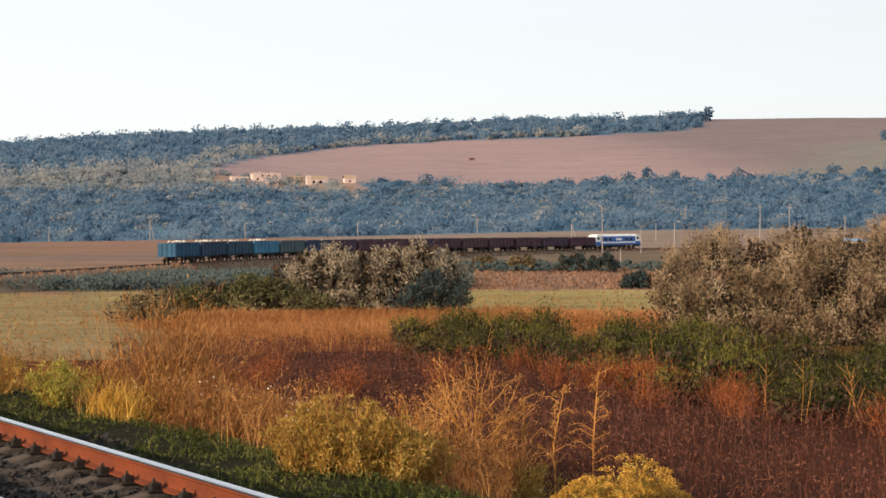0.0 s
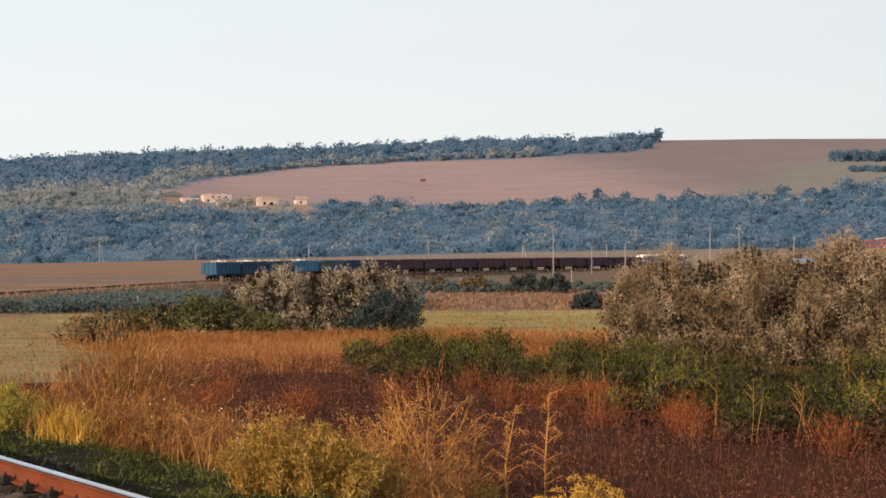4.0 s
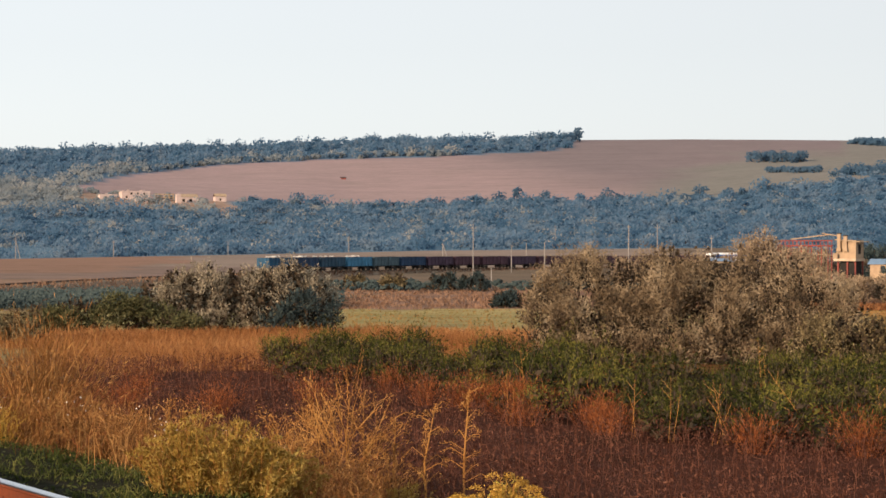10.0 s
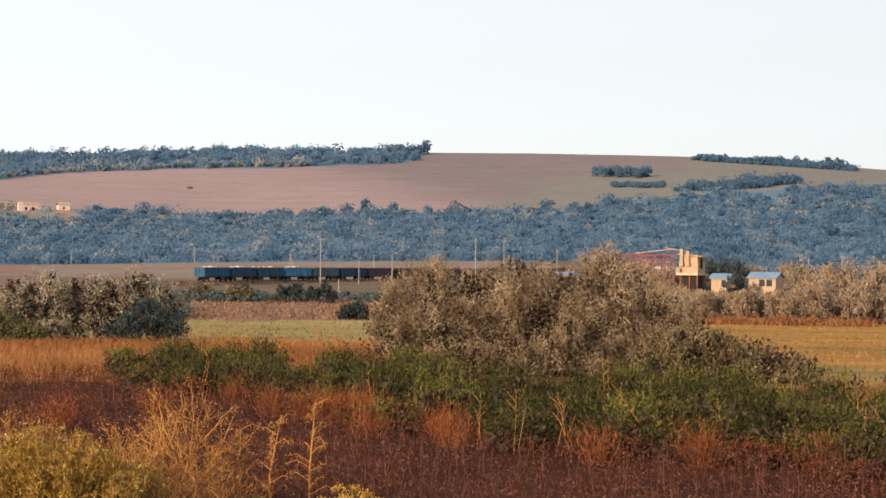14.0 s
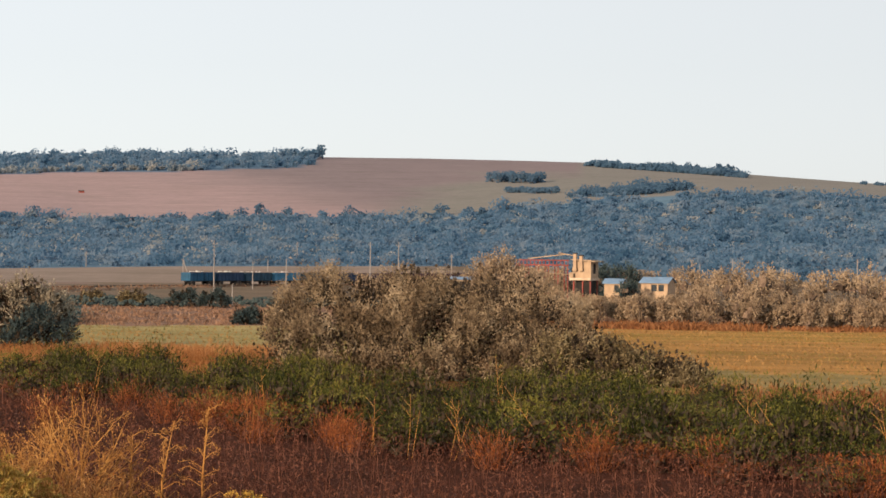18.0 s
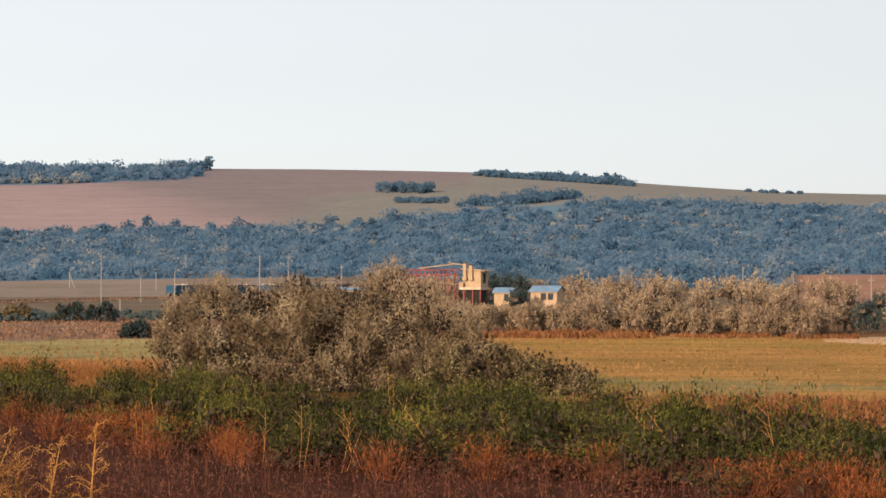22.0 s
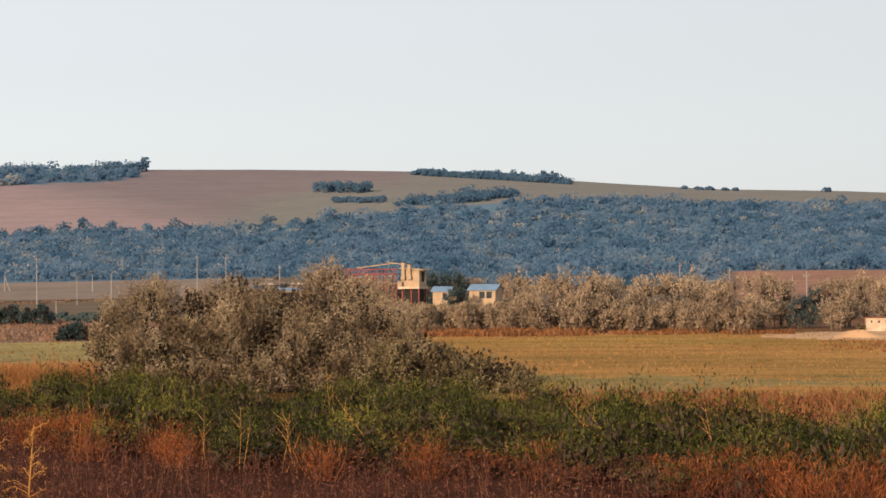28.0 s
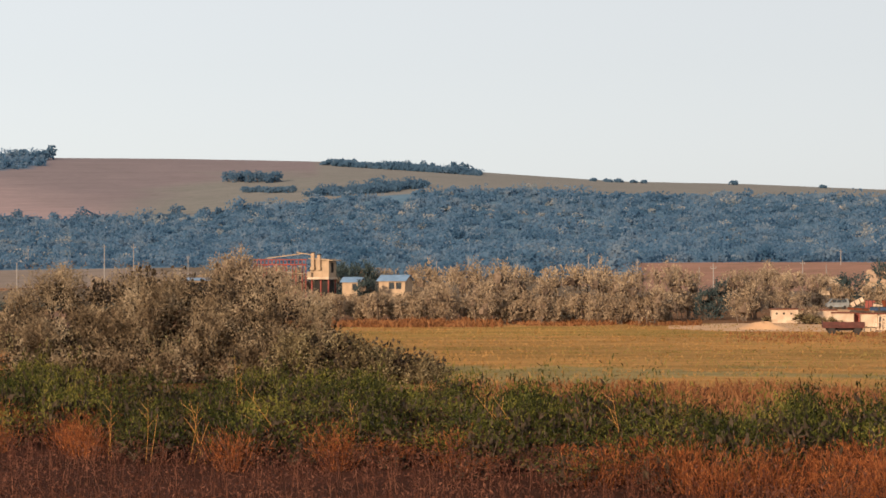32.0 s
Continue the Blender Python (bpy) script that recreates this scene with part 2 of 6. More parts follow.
# ---- the lie of the land ----
RAIL_AZ, RAIL_OFF, TRACK_Z = -40.7, 5.434, -0.441          # the near track's bearing, its far rail's distance, and its level
ACROSS = (math.cos(radians(RAIL_AZ)), -math.sin(radians(RAIL_AZ)))
RIDGE = ((-60, 1.2), (-35, 1.6), (-22.4, 2.36), (-19.8, 2.62), (-17, 2.76), (-13.5, 2.9), (-10.5, 2.97), (-6.6, 3.18), (-2.4, 3.24), (0.4, 3.26), (4, 3.26), (7, 3.22), (9.3, 3.17), (10.9, 3.07), (13, 2.93), (15.4, 2.74), (19, 2.48), (23, 2.36), (27, 2.14), (40, 1.6), (60, 1.2))
FIELD_LOW = ((-40, 0.9), (-22.5, 1.15), (-19.9, 1.5), (-15.6, 1.5), (-13.5, 1.3), (-8.7, 1.16), (-7, 1.06), (-4.2, 1.12), (0.8, 1.26), (4.2, 1.3), (6.2, 1.52), (7.8, 1.72), (9.2, 1.92), (11, 2.05), (13, 2.18), (15.5, 2.2), (19, 2.02), (23, 1.94), (27, 1.82), (40, 1.4))
BELT_LOW = ((-40, 0.9), (-22.5, 1.15), (-19, 1.4), (-17, 1.5), (-15.7, 1.74), (-14.6, 2.0), (-12.7, 2.27), (-10.7, 2.46), (-7.9, 2.6), (-5.1, 2.68), (-2.7, 2.8), (-0.7, 2.88), (0.38, 3.05), (0.7, 9), (60, 9))
FOOT = ((-60, -0.75), (-22.5, -0.69), (-17, -0.62), (-11, -0.51), (-4.2, -0.36), (5, -0.25), (22, -0.15), (60, -0.2))


def table(rows, x):
    return np.interp(x, [r[0] for r in rows], [r[1] for r in rows])


def at(az, d):
    return d * np.sin(np.radians(az)), d * np.cos(np.radians(az))


def slope_tilt(az, d):
    """How high the hillside stands over the eye, in degrees, at a bearing and distance."""
    foot, low, top = table(FOOT, az), table(FIELD_LOW, az), table(RIDGE, az)
    low = np.minimum(low, top - 0.25)
    u = np.clip((d - 760) / (1250 - 760), 0, 1)
    v = np.clip((d - 1250) / (2300 - 1250), 0, 1)
    return foot + (low - foot) * u + (top - low) * (1 - (1 - v) ** 1.6)


def land(x, y):
    x, y = np.asarray(x, dtype=float), np.asarray(y, dtype=float)
    d, az = np.hypot(x, y), np.degrees(np.arctan2(x, y))
    s = x * ACROSS[0] + y * ACROSS[1]
    z = np.interp(s, [-80, -14, -4, 1.4, 2.4, 7.8, 9.75, 15, 22], [-3.0, -1.4, -0.12, -0.13, -0.66, -0.68, -1.15, -2.5, -2.9])
    z = z + np.interp(d, [25, 50, 70, 100, 150, 200, 250, 300, 400, 600, 760], [0, -0.6, -1.2, -2.1, -3.3, -4.2, -4.8, -5.0, -4.9, -4.3, -3.5])
    hill = 1.65 + d * np.tan(np.radians(slope_tilt(az, np.minimum(d, 2300))))
    hill = np.where(d > 2300, 1.65 + 2300 * np.tan(np.radians(slope_tilt(az, np.full_like(d, 2300.0)))) - (d - 2300) * 0.05, hill)
    w = np.clip((d - 560) / 200, 0, 1)
    w = w * w * (3 - 2 * w)
    back = np.clip((np.abs(az) - 50) / 30, 0, 1)
    hill = hill * (1 - back) + (-4 + d * 0.004) * back
    return z * (1 - w) + hill * w


def height(x, y):
    return float(land(x, y))


def rough(x, y, size, seed=0.0):
    """Smooth noise, about -1 to 1."""
    p = np.stack([np.asarray(x) / size + seed * 7.1, np.asarray(y) / size - seed * 3.3], -1).reshape(-1, 2)
    r = np.array([noise.noise((a, b, seed)) for a, b in p])
    return r.reshape(np.shape(x))


def cover(x, y):
    """The colour of soil and turf at each place; the distant ones hold painted haze."""
    d, az = np.hypot(x, y), np.degrees(np.arctan2(x, y))
    s = x * ACROSS[0] + y * ACROSS[1]
    j = rough(x, y, 9.0) * 0.5 + rough(x, y, 30.0, 2) * 0.5
    J = rough(x, y, 120.0, 3)
    c = np.empty((*np.shape(x), 3))

    def lay(mask, colour):
        c[mask] = colour

    wide = az + J * 3 + j * 3
    lay(d > -1, (0.05, 0.02, 0.013))
    lay(s < 8.0 + j * 0.6, (0.02, 0.019, 0.012))
    lay((s >= 8.0 + j * 0.6) & (s < 14 + j * 3) & (wide < -6), (0.1, 0.045, 0.02))
    dd = d + j * 14
    lay((dd > 80), (0.12, 0.055, 0.024))
    lay((dd > 80) & (wide < -3), (0.2, 0.07, 0.02))
    lay((dd > 74) & (wide < -17.5), (0.21, 0.165, 0.085))
    lay((dd > 80) & (wide > 8), (0.285, 0.155, 0.052))
    lay((dd > 84) & (dd < 112) & (wide > 8) & (j > -0.05), (0.19, 0.145, 0.062))
    lay((dd > 150) & (dd < 235) & (wide > 8) & (rough(x, y, 40.0, 8) > 0.15), (0.25, 0.15, 0.045))
    lay((dd > 150) & (wide < 8) & (wide > -17.5), (0.24, 0.2, 0.09))
    lay((d + j * 16 > 224) & (wide < 9), (0.172, 0.108, 0.08))
    lay((dd > 228) & (wide < -8), (0.07, 0.08, 0.055))
    lay((dd > 240) & (wide > 9), (0.15, 0.08, 0.045))
    lay((dd > 330), (0.13, 0.1, 0.075))
    lay((dd > 292) & (wide < -7), (0.19, 0.128, 0.095))
    lay((dd > 420) & (wide < -7), (0.158, 0.116, 0.1))
    lay((d > 560 + J * 30) & (wide > -13) & (wide < 4), (0.192, 0.153, 0.13))
    lay((d > 470) & (wide > 19), (0.24, 0.135, 0.1))
    lay((d > 480) & (wide < -13), (0.2, 0.125, 0.095))
    el = np.degrees(np.arctan2(land(x, y) - 1.65, d))
    # from here on the hillside soil is turned bluish to paint in haze
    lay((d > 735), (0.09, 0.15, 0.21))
    lay((d > 1120) & (d < 1300) & (np.abs(az + 13.2) < 2.7 + J), (0.27, 0.19, 0.15))
    open_field = (d > 900) & (el > table(FIELD_LOW, az) + J * 0.06)
    soft = lambda v: (np.clip(v, 0, 1) ** 2 * (3 - 2 * np.clip(v, 0, 1)))[..., None]
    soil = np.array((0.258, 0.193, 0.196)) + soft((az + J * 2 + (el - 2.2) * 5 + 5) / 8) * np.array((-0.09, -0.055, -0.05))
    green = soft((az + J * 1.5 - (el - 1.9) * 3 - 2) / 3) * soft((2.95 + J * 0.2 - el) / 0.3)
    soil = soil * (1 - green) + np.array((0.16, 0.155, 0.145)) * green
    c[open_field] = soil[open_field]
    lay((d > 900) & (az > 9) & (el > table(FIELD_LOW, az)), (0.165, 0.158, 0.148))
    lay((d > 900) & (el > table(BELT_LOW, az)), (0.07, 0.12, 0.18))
    return c


def build_ground():
    azs = np.concatenate([np.arange(-180, -32, 6), np.arange(-32, -26, 1.0), np.arange(-26, 30, 0.4), np.arange(30, 36, 1.0), np.arange(36, 180, 6)])
    ds = np.concatenate([np.geomspace(0.6, 40, 60), np.geomspace(41.5, 760, 120), np.geomspace(775, 2300, 70), [2330, 2400, 2600, 3000, 4000, 4900]])
    D, A = np.meshgrid(ds, azs)
    x, y = at(A, D)
    z = land(x, y) + 0.02 * rough(x, y, 1.3, 5) * (D > 5)
    na, nd = D.shape
    v = np.concatenate([np.stack([x, y, z], -1).reshape(-1, 3), [(0, 0, height(0, 0.01))]])
    i, k = np.meshgrid(np.arange(na), np.arange(nd - 1), indexing="ij")
    i2 = (i + 1) % na
    f = np.stack([i * nd + k, i * nd + k + 1, i2 * nd + k + 1, i2 * nd + k], -1).reshape(-1, 4)[:, ::-1]
    me = mesh_of("ground", v, f, GROUND, True)
    bm = bmesh.new()
    bm.from_mesh(me)
    bm.verts.ensure_lookup_table()
    mid = bm.verts[len(v) - 1]
    for q in range(na):
        bm.faces.new((mid, bm.verts[((q + 1) % na) * nd], bm.verts[q * nd]))
    bmesh.ops.recalc_face_normals(bm, faces=bm.faces)
    bm.to_mesh(me)
    bm.free()
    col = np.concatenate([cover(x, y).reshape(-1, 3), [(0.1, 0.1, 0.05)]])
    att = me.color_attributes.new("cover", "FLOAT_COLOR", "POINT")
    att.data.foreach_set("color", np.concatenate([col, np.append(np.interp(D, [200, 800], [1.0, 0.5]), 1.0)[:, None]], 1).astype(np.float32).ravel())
    ob = new("ground", me)
    return tagged(ob, "open valley floor with dry weeds, meadow and ploughed hillside", "ground", kind="structure")


build_ground()


# ---- woods on the far hillside ----
RING = [6.2832 * k / 5 for k in range(5)]
TIERS = ((-0.5, 0.85), (0.3, 1.0), (0.95, 0.25))
DOME = [(5 * i + k, 5 * i + (k + 1) % 5, 5 * i + 5 + (k + 1) % 5, 5 * i + 5 + k) for i in range(2) for k in range(5)]


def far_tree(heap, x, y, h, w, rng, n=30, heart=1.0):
    """A loose crown of many small leaf clumps in three uneven lobes, open at the edge, on its slope."""
    z, far = height(x, y), math.hypot(x, y) / 1000
    lobes = [(0.0, 0.0, 0.4, 0.4, 0.46, n // 2)] + [(0.3 * math.cos(a), 0.3 * math.sin(a), 0.2 + 0.4 * q, 0.26, 0.3, n // 4) for a, q in zip(rng.uniform(0, 6.283, 2), rng.random(2))]
    for lx, ly, lz, lr, lh, m in lobes:
        u = unit(rng.normal(size=(m, 3)) + (-0.1, -0.35, 0.2))
        c = np.array((x + lx * w, y + ly * w, z + lz * h)) + u * np.sqrt(rng.uniform(0.25, 1.15, (m, 1))) * np.array((lr * w, lr * w, lh * h)) * heart
        face = unit(u * 0.4 + rng.normal(size=(m, 3)) * 0.35 + (-0.4, -0.6, 0.45))
        way = np.cross(face, rng.normal(size=(m, 3))) + (0, 0, 0.3)
        ln = np.maximum(far * 1.3, h * 0.17) * rng.uniform(0.6, 1.5, m)
        leaves(heap, c - unit(way) * (ln * 0.5)[:, None], way, ln, ln * 0.72, rng, face)


def woods(name, label, spots, seed, material=None, n=30, heart=1.0):
    rng, heap = np.random.default_rng(seed), Heap()
    for x, y, h, w in spots:
        far_tree(heap, x, y, h, w, rng, n, heart)
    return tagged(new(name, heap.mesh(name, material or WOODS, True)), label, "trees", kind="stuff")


def spots_where(seed, count, az0, az1, d0, d1, test, h0, h1, spread=(1.6, 2.7)):
    rng, out = np.random.default_rng(seed), []
    for _ in range(count):
        az, d = rng.uniform(az0, az1), math.sqrt(rng.uniform(d0 * d0, d1 * d1))
        x, y = at(az, d)
        el = math.degrees(math.atan2(height(x, y) - 1.65, d))
        if test(az, d, el, float(rough(x, y, 60.0, 4)), rng):
            h = rng.uniform(h0, h1) * (1.9 if rng.random() < 0.16 else 1.0) * (1.0 + 0.35 * float(rough(x, y, 35.0, 6)))
            out.append((x, y, h, h * rng.uniform(*spread)))
    return out


CLEARING = lambda az, d: abs(az + 13.2) < 2.6 and d > 1150
woods("hillside_woods", "haze-blue scrubby woodland covering the lower hillside", spots_where(11, 7500, -23.6, 28.6, 742, 1275, lambda az, d, el, q, r: el < table(FIELD_LOW, az) - 0.03 + 0.12 * q and not CLEARING(az, d) and not (az < -12 and el > 0.95 + 0.3 * q) and q + r.normal() * 0.25 > -0.42, 2.8, 5.4, (1.3, 2.3)), 21, None, 52, 1.15)
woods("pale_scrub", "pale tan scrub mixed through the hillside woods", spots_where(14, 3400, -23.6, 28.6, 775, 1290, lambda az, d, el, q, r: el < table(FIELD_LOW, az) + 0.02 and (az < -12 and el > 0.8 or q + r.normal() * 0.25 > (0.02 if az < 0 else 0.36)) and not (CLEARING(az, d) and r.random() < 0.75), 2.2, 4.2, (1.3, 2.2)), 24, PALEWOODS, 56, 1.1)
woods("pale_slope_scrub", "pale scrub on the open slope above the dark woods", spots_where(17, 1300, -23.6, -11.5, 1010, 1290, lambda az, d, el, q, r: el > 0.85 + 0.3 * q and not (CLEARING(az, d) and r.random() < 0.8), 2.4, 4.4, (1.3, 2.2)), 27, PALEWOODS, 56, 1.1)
woods("valley_floor_woods", "haze-blue woodland at the hill's foot behind the meadow trees", spots_where(15, 700, 4, 31, 585, 750, lambda az, d, el, q, r: az > 4 + (745 - d) / 35 and (az < 19.5 or d > 728), 3.0, 5.5, (1.1, 1.8)), 25, None, 80, 1.15)
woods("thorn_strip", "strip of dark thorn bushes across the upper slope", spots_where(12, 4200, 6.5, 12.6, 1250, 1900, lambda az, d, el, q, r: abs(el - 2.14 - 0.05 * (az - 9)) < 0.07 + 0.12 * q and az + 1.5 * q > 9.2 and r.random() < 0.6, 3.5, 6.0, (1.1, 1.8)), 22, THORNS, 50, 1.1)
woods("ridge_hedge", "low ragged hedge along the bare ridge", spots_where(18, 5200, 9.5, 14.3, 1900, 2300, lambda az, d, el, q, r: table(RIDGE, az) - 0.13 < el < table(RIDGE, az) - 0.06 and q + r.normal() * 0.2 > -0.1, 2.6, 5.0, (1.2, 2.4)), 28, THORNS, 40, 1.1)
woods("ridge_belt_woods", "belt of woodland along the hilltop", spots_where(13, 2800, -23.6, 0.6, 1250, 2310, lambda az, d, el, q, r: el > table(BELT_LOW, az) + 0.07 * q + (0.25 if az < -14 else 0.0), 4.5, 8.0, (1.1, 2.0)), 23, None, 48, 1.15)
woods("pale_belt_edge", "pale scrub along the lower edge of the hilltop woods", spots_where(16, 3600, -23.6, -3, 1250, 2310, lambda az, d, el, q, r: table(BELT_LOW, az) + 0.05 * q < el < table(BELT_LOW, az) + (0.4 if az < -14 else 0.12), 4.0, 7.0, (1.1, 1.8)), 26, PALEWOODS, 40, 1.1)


# ---- bushes and trees ----
def crown_of(lumps, sprays, length, leaf, width, rng, up=0.5, holes=0.0, per=8):
    """Leafy sprays over the outside of several lumps, with gaps between them."""
    heap = Heap()
    areas = np.array([(rx * ry + rx * rz + ry * rz) for _, _, _, rx, ry, rz in lumps])
    for (cx, cy, cz, rx, ry, rz), share in zip(lumps, areas / areas.sum()):
        n = int(sprays * share)
        u = unit(rng.normal(size=(n, 3)))
        u[:, 2] = np.where(u[:, 2] < -0.8, -u[:, 2], u[:, 2])
        r = np.clip(1.02 - np.abs(rng.normal(size=(n, 1))) * 0.2, 0.3, 1.1)
        q = np.array([noise.noise((a * 2.3 + cx, b * 2.3 + cy, c * 2.3 + cz)) for a, b, c in u])
        r = r * (1 + 0.22 * q[:, None])
        keep = q > holes - 0.55
        c = (np.array((cx, cy, cz)) + u * r * (rx, ry, rz))[keep]
        u = u[keep]
        c[:, 2] = np.maximum(c[:, 2], 0.1)
        axis = unit(u * 0.7 + rng.normal(size=u.shape) * 0.4 + (0, 0, up))
        ln = length * (0.6 + 0.8 * rng.random(len(c)))
        for k in range(per):
            t = (k + rng.random(len(c))) / per
            way = axis + rng.normal(size=c.shape) * 0.55
            face = unit(u + rng.normal(size=c.shape) * 0.55 + (0, 0, 0.25))
            leaves(heap, c + axis * (t * ln)[:, None], way, leaf * (0.7 + 0.6 * rng.random(len(c))), width * (0.7 + 0.6 * rng.random(len(c))), rng, face)
    return heap


def plumes_of(lumps, count, length, leaf, width, rng, up, per):
    """Upright leafy plumes, full at the middle and pointed, standing out of several lumps."""
    heap = Heap()
    areas = np.array([(rx * ry + rx * rz + ry * rz) for _, _, _, rx, ry, rz in lumps])
    for (cx, cy, cz, rx, ry, rz), share in zip(lumps, areas / areas.sum()):
        n = max(2, int(count * share))
        u = unit(rng.normal(size=(n, 3)) + (0, 0, 0.25))
        foot = np.array((cx, cy, cz)) + u * (0.75 + 0.2 * rng.random((n, 1))) * (rx, ry, rz)
        foot[:, 2] = np.maximum(foot[:, 2], 0.1)
        axis = unit(u * 0.6 + rng.normal(size=(n, 3)) * 0.28 + (0, 0, up))
        ln = length * (0.55 + 0.75 * rng.random(n))
        for k in range(per):
            t = (k + rng.random(n)) / per
            fat = 0.2 * ln * np.sin(np.clip(t * 0.85 + 0.15, 0, 1) * math.pi) ** 0.7
            out = unit(np.cross(axis, rng.normal(size=(n, 3))))
            c = foot + axis * (t * ln)[:, None] + out * (fat * np.sqrt(rng.random(n)))[:, None]
            face = unit(out * 0.7 + u * 0.5 + rng.normal(size=(n, 3)) * 0.35 + (0, 0, 0.2))
            leaves(heap, c, axis * 0.7 + out * 0.7 + rng.normal(size=(n, 3)) * 0.25, leaf * (0.7 + 0.6 * rng.random(n)), width * (0.7 + 0.6 * rng.random(n)), rng, face)
    return heap


def tufted(lumps, rng, many=7, size=0.42):
    """Breaks big lumps up into overlapping tufts, so that light and dark gaps alternate."""
    out = []
    for cx, cy, cz, rx, ry, rz in lumps:
        for _ in range(many):
            u = unit(rng.normal(size=3) * (1, 1, 0.9) + (0, -0.25, 0.2))
            s = size * rng.uniform(0.7, 1.25)
            p = np.array((cx, cy, cz)) + u * (rx, ry, rz) * (1 - s * 0.75)
            out.append((p[0], p[1], max(p[2], rz * s * 0.7), rx * s, ry * s, rz * s * 0.95))
    return out


def stems_of(ob, lumps, rng, thick, count=None):
    for cx, cy, cz, rx, ry, rz in lumps[: count or len(lumps)]:
        h = Heap()
        ax, ay = cx * 0.55 + rng.normal() * 0.15, cy * 0.55
        pts = [(ax, ay, -0.15), (ax * 0.6 + cx * 0.4 + rng.normal() * 0.1, (ay + cy) / 2, cz * 0.5), (cx, cy, cz)]
        tube(h, pts, (thick, thick * 0.7, thick * 0.35))
        for _ in range(5):
            u = unit(rng.normal(size=3) + (0, 0, 0.6))
            tip = np.array((cx, cy, cz)) + u * (rx * 0.8, ry * 0.8, rz * 0.8)
            root = np.array(pts[1]) * 0.5 + np.array(pts[2]) * 0.5
            tube(h, [tuple(root), tuple((root + tip) / 2 + rng.normal(size=3) * 0.1), tuple(tip)], (thick * 0.4, thick * 0.25, thick * 0.08), 4)
        part("trunk" if cz > 2 else "stem", h, BARK, ob)


def bush(name, label, category, az, d, lumps, sprays, length, leaf, width, material, seed, thick=0.09, up=0.5, holes=0.0, group="", per=8, sink=0.1, tufts=6, small=0.42, plumes=0):
    rng = np.random.default_rng(seed)
    x, y = at(az, d)
    ob = thing(name, label, category, group, pose(x, y, height(x, y) - sink, 0, 0, -az))
    stems_of(ob, lumps, rng, thick)
    # dark core whose colour gives the hollows their shade
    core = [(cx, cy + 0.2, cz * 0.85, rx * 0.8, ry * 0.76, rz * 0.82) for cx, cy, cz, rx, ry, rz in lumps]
    tagged(part("twig_mass", crown_of(core, sprays * (0.9 if plumes else 0.16), length, leaf * 1.6, width * (3.0 if plumes else 2.2), rng, up, -1, 4), INNER, ob, "twiggy inside, darkened as painted shade"), kind="stuff")
    shape = tufted(lumps, rng, tufts, small) if tufts else lumps
    part("crown", plumes_of(shape, sprays, length, leaf, width, rng, up, plumes) if plumes else crown_of(shape, sprays, length, leaf, width, rng, up, holes, per), material, ob)
    return ob


bush("silverberry_bush", "broad silver-tan oleaster bush with dark gaps inside", "bush", 4.2, 92,
     [(-7.7, 0.3, 2.1, 1.4, 1.9, 2.2), (-5.7, 0, 2.9, 1.8, 2.2, 2.6), (-3.3, 0.3, 2.9, 1.9, 2.3, 2.6), (-1.0, 0, 3.4, 1.7, 2.2, 2.85), (1.2, 0.3, 2.9, 1.6, 2.2, 2.7), (3.1, 0, 3.1, 1.8, 2.2, 2.65), (5.1, 0.2, 2.8, 1.7, 2.2, 2.55), (6.9, 0, 2.0, 1.4, 1.9, 2.0), (8.2, 0, 1.2, 1.1, 1.5, 1.3),
      (-6.4, -1.8, 1.4, 1.5, 1.2, 1.6), (-4.0, -2.0, 1.6, 1.4, 1.2, 1.7), (-1.6, -2.0, 2.0, 1.5, 1.2, 2.0), (1.7, -2.1, 1.8, 1.4, 1.2, 1.8), (4.4, -1.9, 1.7, 1.5, 1.2, 1.8)] + [(-7.0 + 2.0 * k, -2.5, 0.7, 1.3, 1.0, 1.1) for k in range(8)],
     4000, 1.05, 0.14, 0.05, SILVER, 31, up=1.1, tufts=5, small=0.4, plumes=30)
bush("low_oleaster_bush", "low dark-leaved oleaster bush spreading beside the taller one", "bush", 10.3, 86,
     [(-2.6, 0, 0.9, 1.5, 1.4, 1.3), (-0.6, 0, 0.9, 1.4, 1.4, 1.2), (1.2, 0, 0.7, 1.3, 1.3, 1.0), (2.6, 0, 0.45, 1.1, 1.1, 0.8), (3.6, 0, 0.3, 0.9, 0.9, 0.6)],
     900, 0.7, 0.15, 0.06, OLIVE, 32, up=0.9, plumes=20)
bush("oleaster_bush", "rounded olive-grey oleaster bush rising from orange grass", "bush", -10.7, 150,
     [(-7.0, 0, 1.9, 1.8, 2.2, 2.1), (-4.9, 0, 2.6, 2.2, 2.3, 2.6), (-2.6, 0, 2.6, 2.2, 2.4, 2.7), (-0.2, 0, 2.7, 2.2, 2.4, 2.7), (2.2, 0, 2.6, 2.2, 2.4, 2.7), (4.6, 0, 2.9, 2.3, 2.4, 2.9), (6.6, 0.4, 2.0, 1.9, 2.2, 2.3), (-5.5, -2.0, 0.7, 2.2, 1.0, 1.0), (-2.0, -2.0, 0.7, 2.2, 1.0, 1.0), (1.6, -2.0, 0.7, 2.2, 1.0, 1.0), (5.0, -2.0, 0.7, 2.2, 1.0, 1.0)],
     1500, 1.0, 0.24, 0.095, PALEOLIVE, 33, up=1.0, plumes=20)
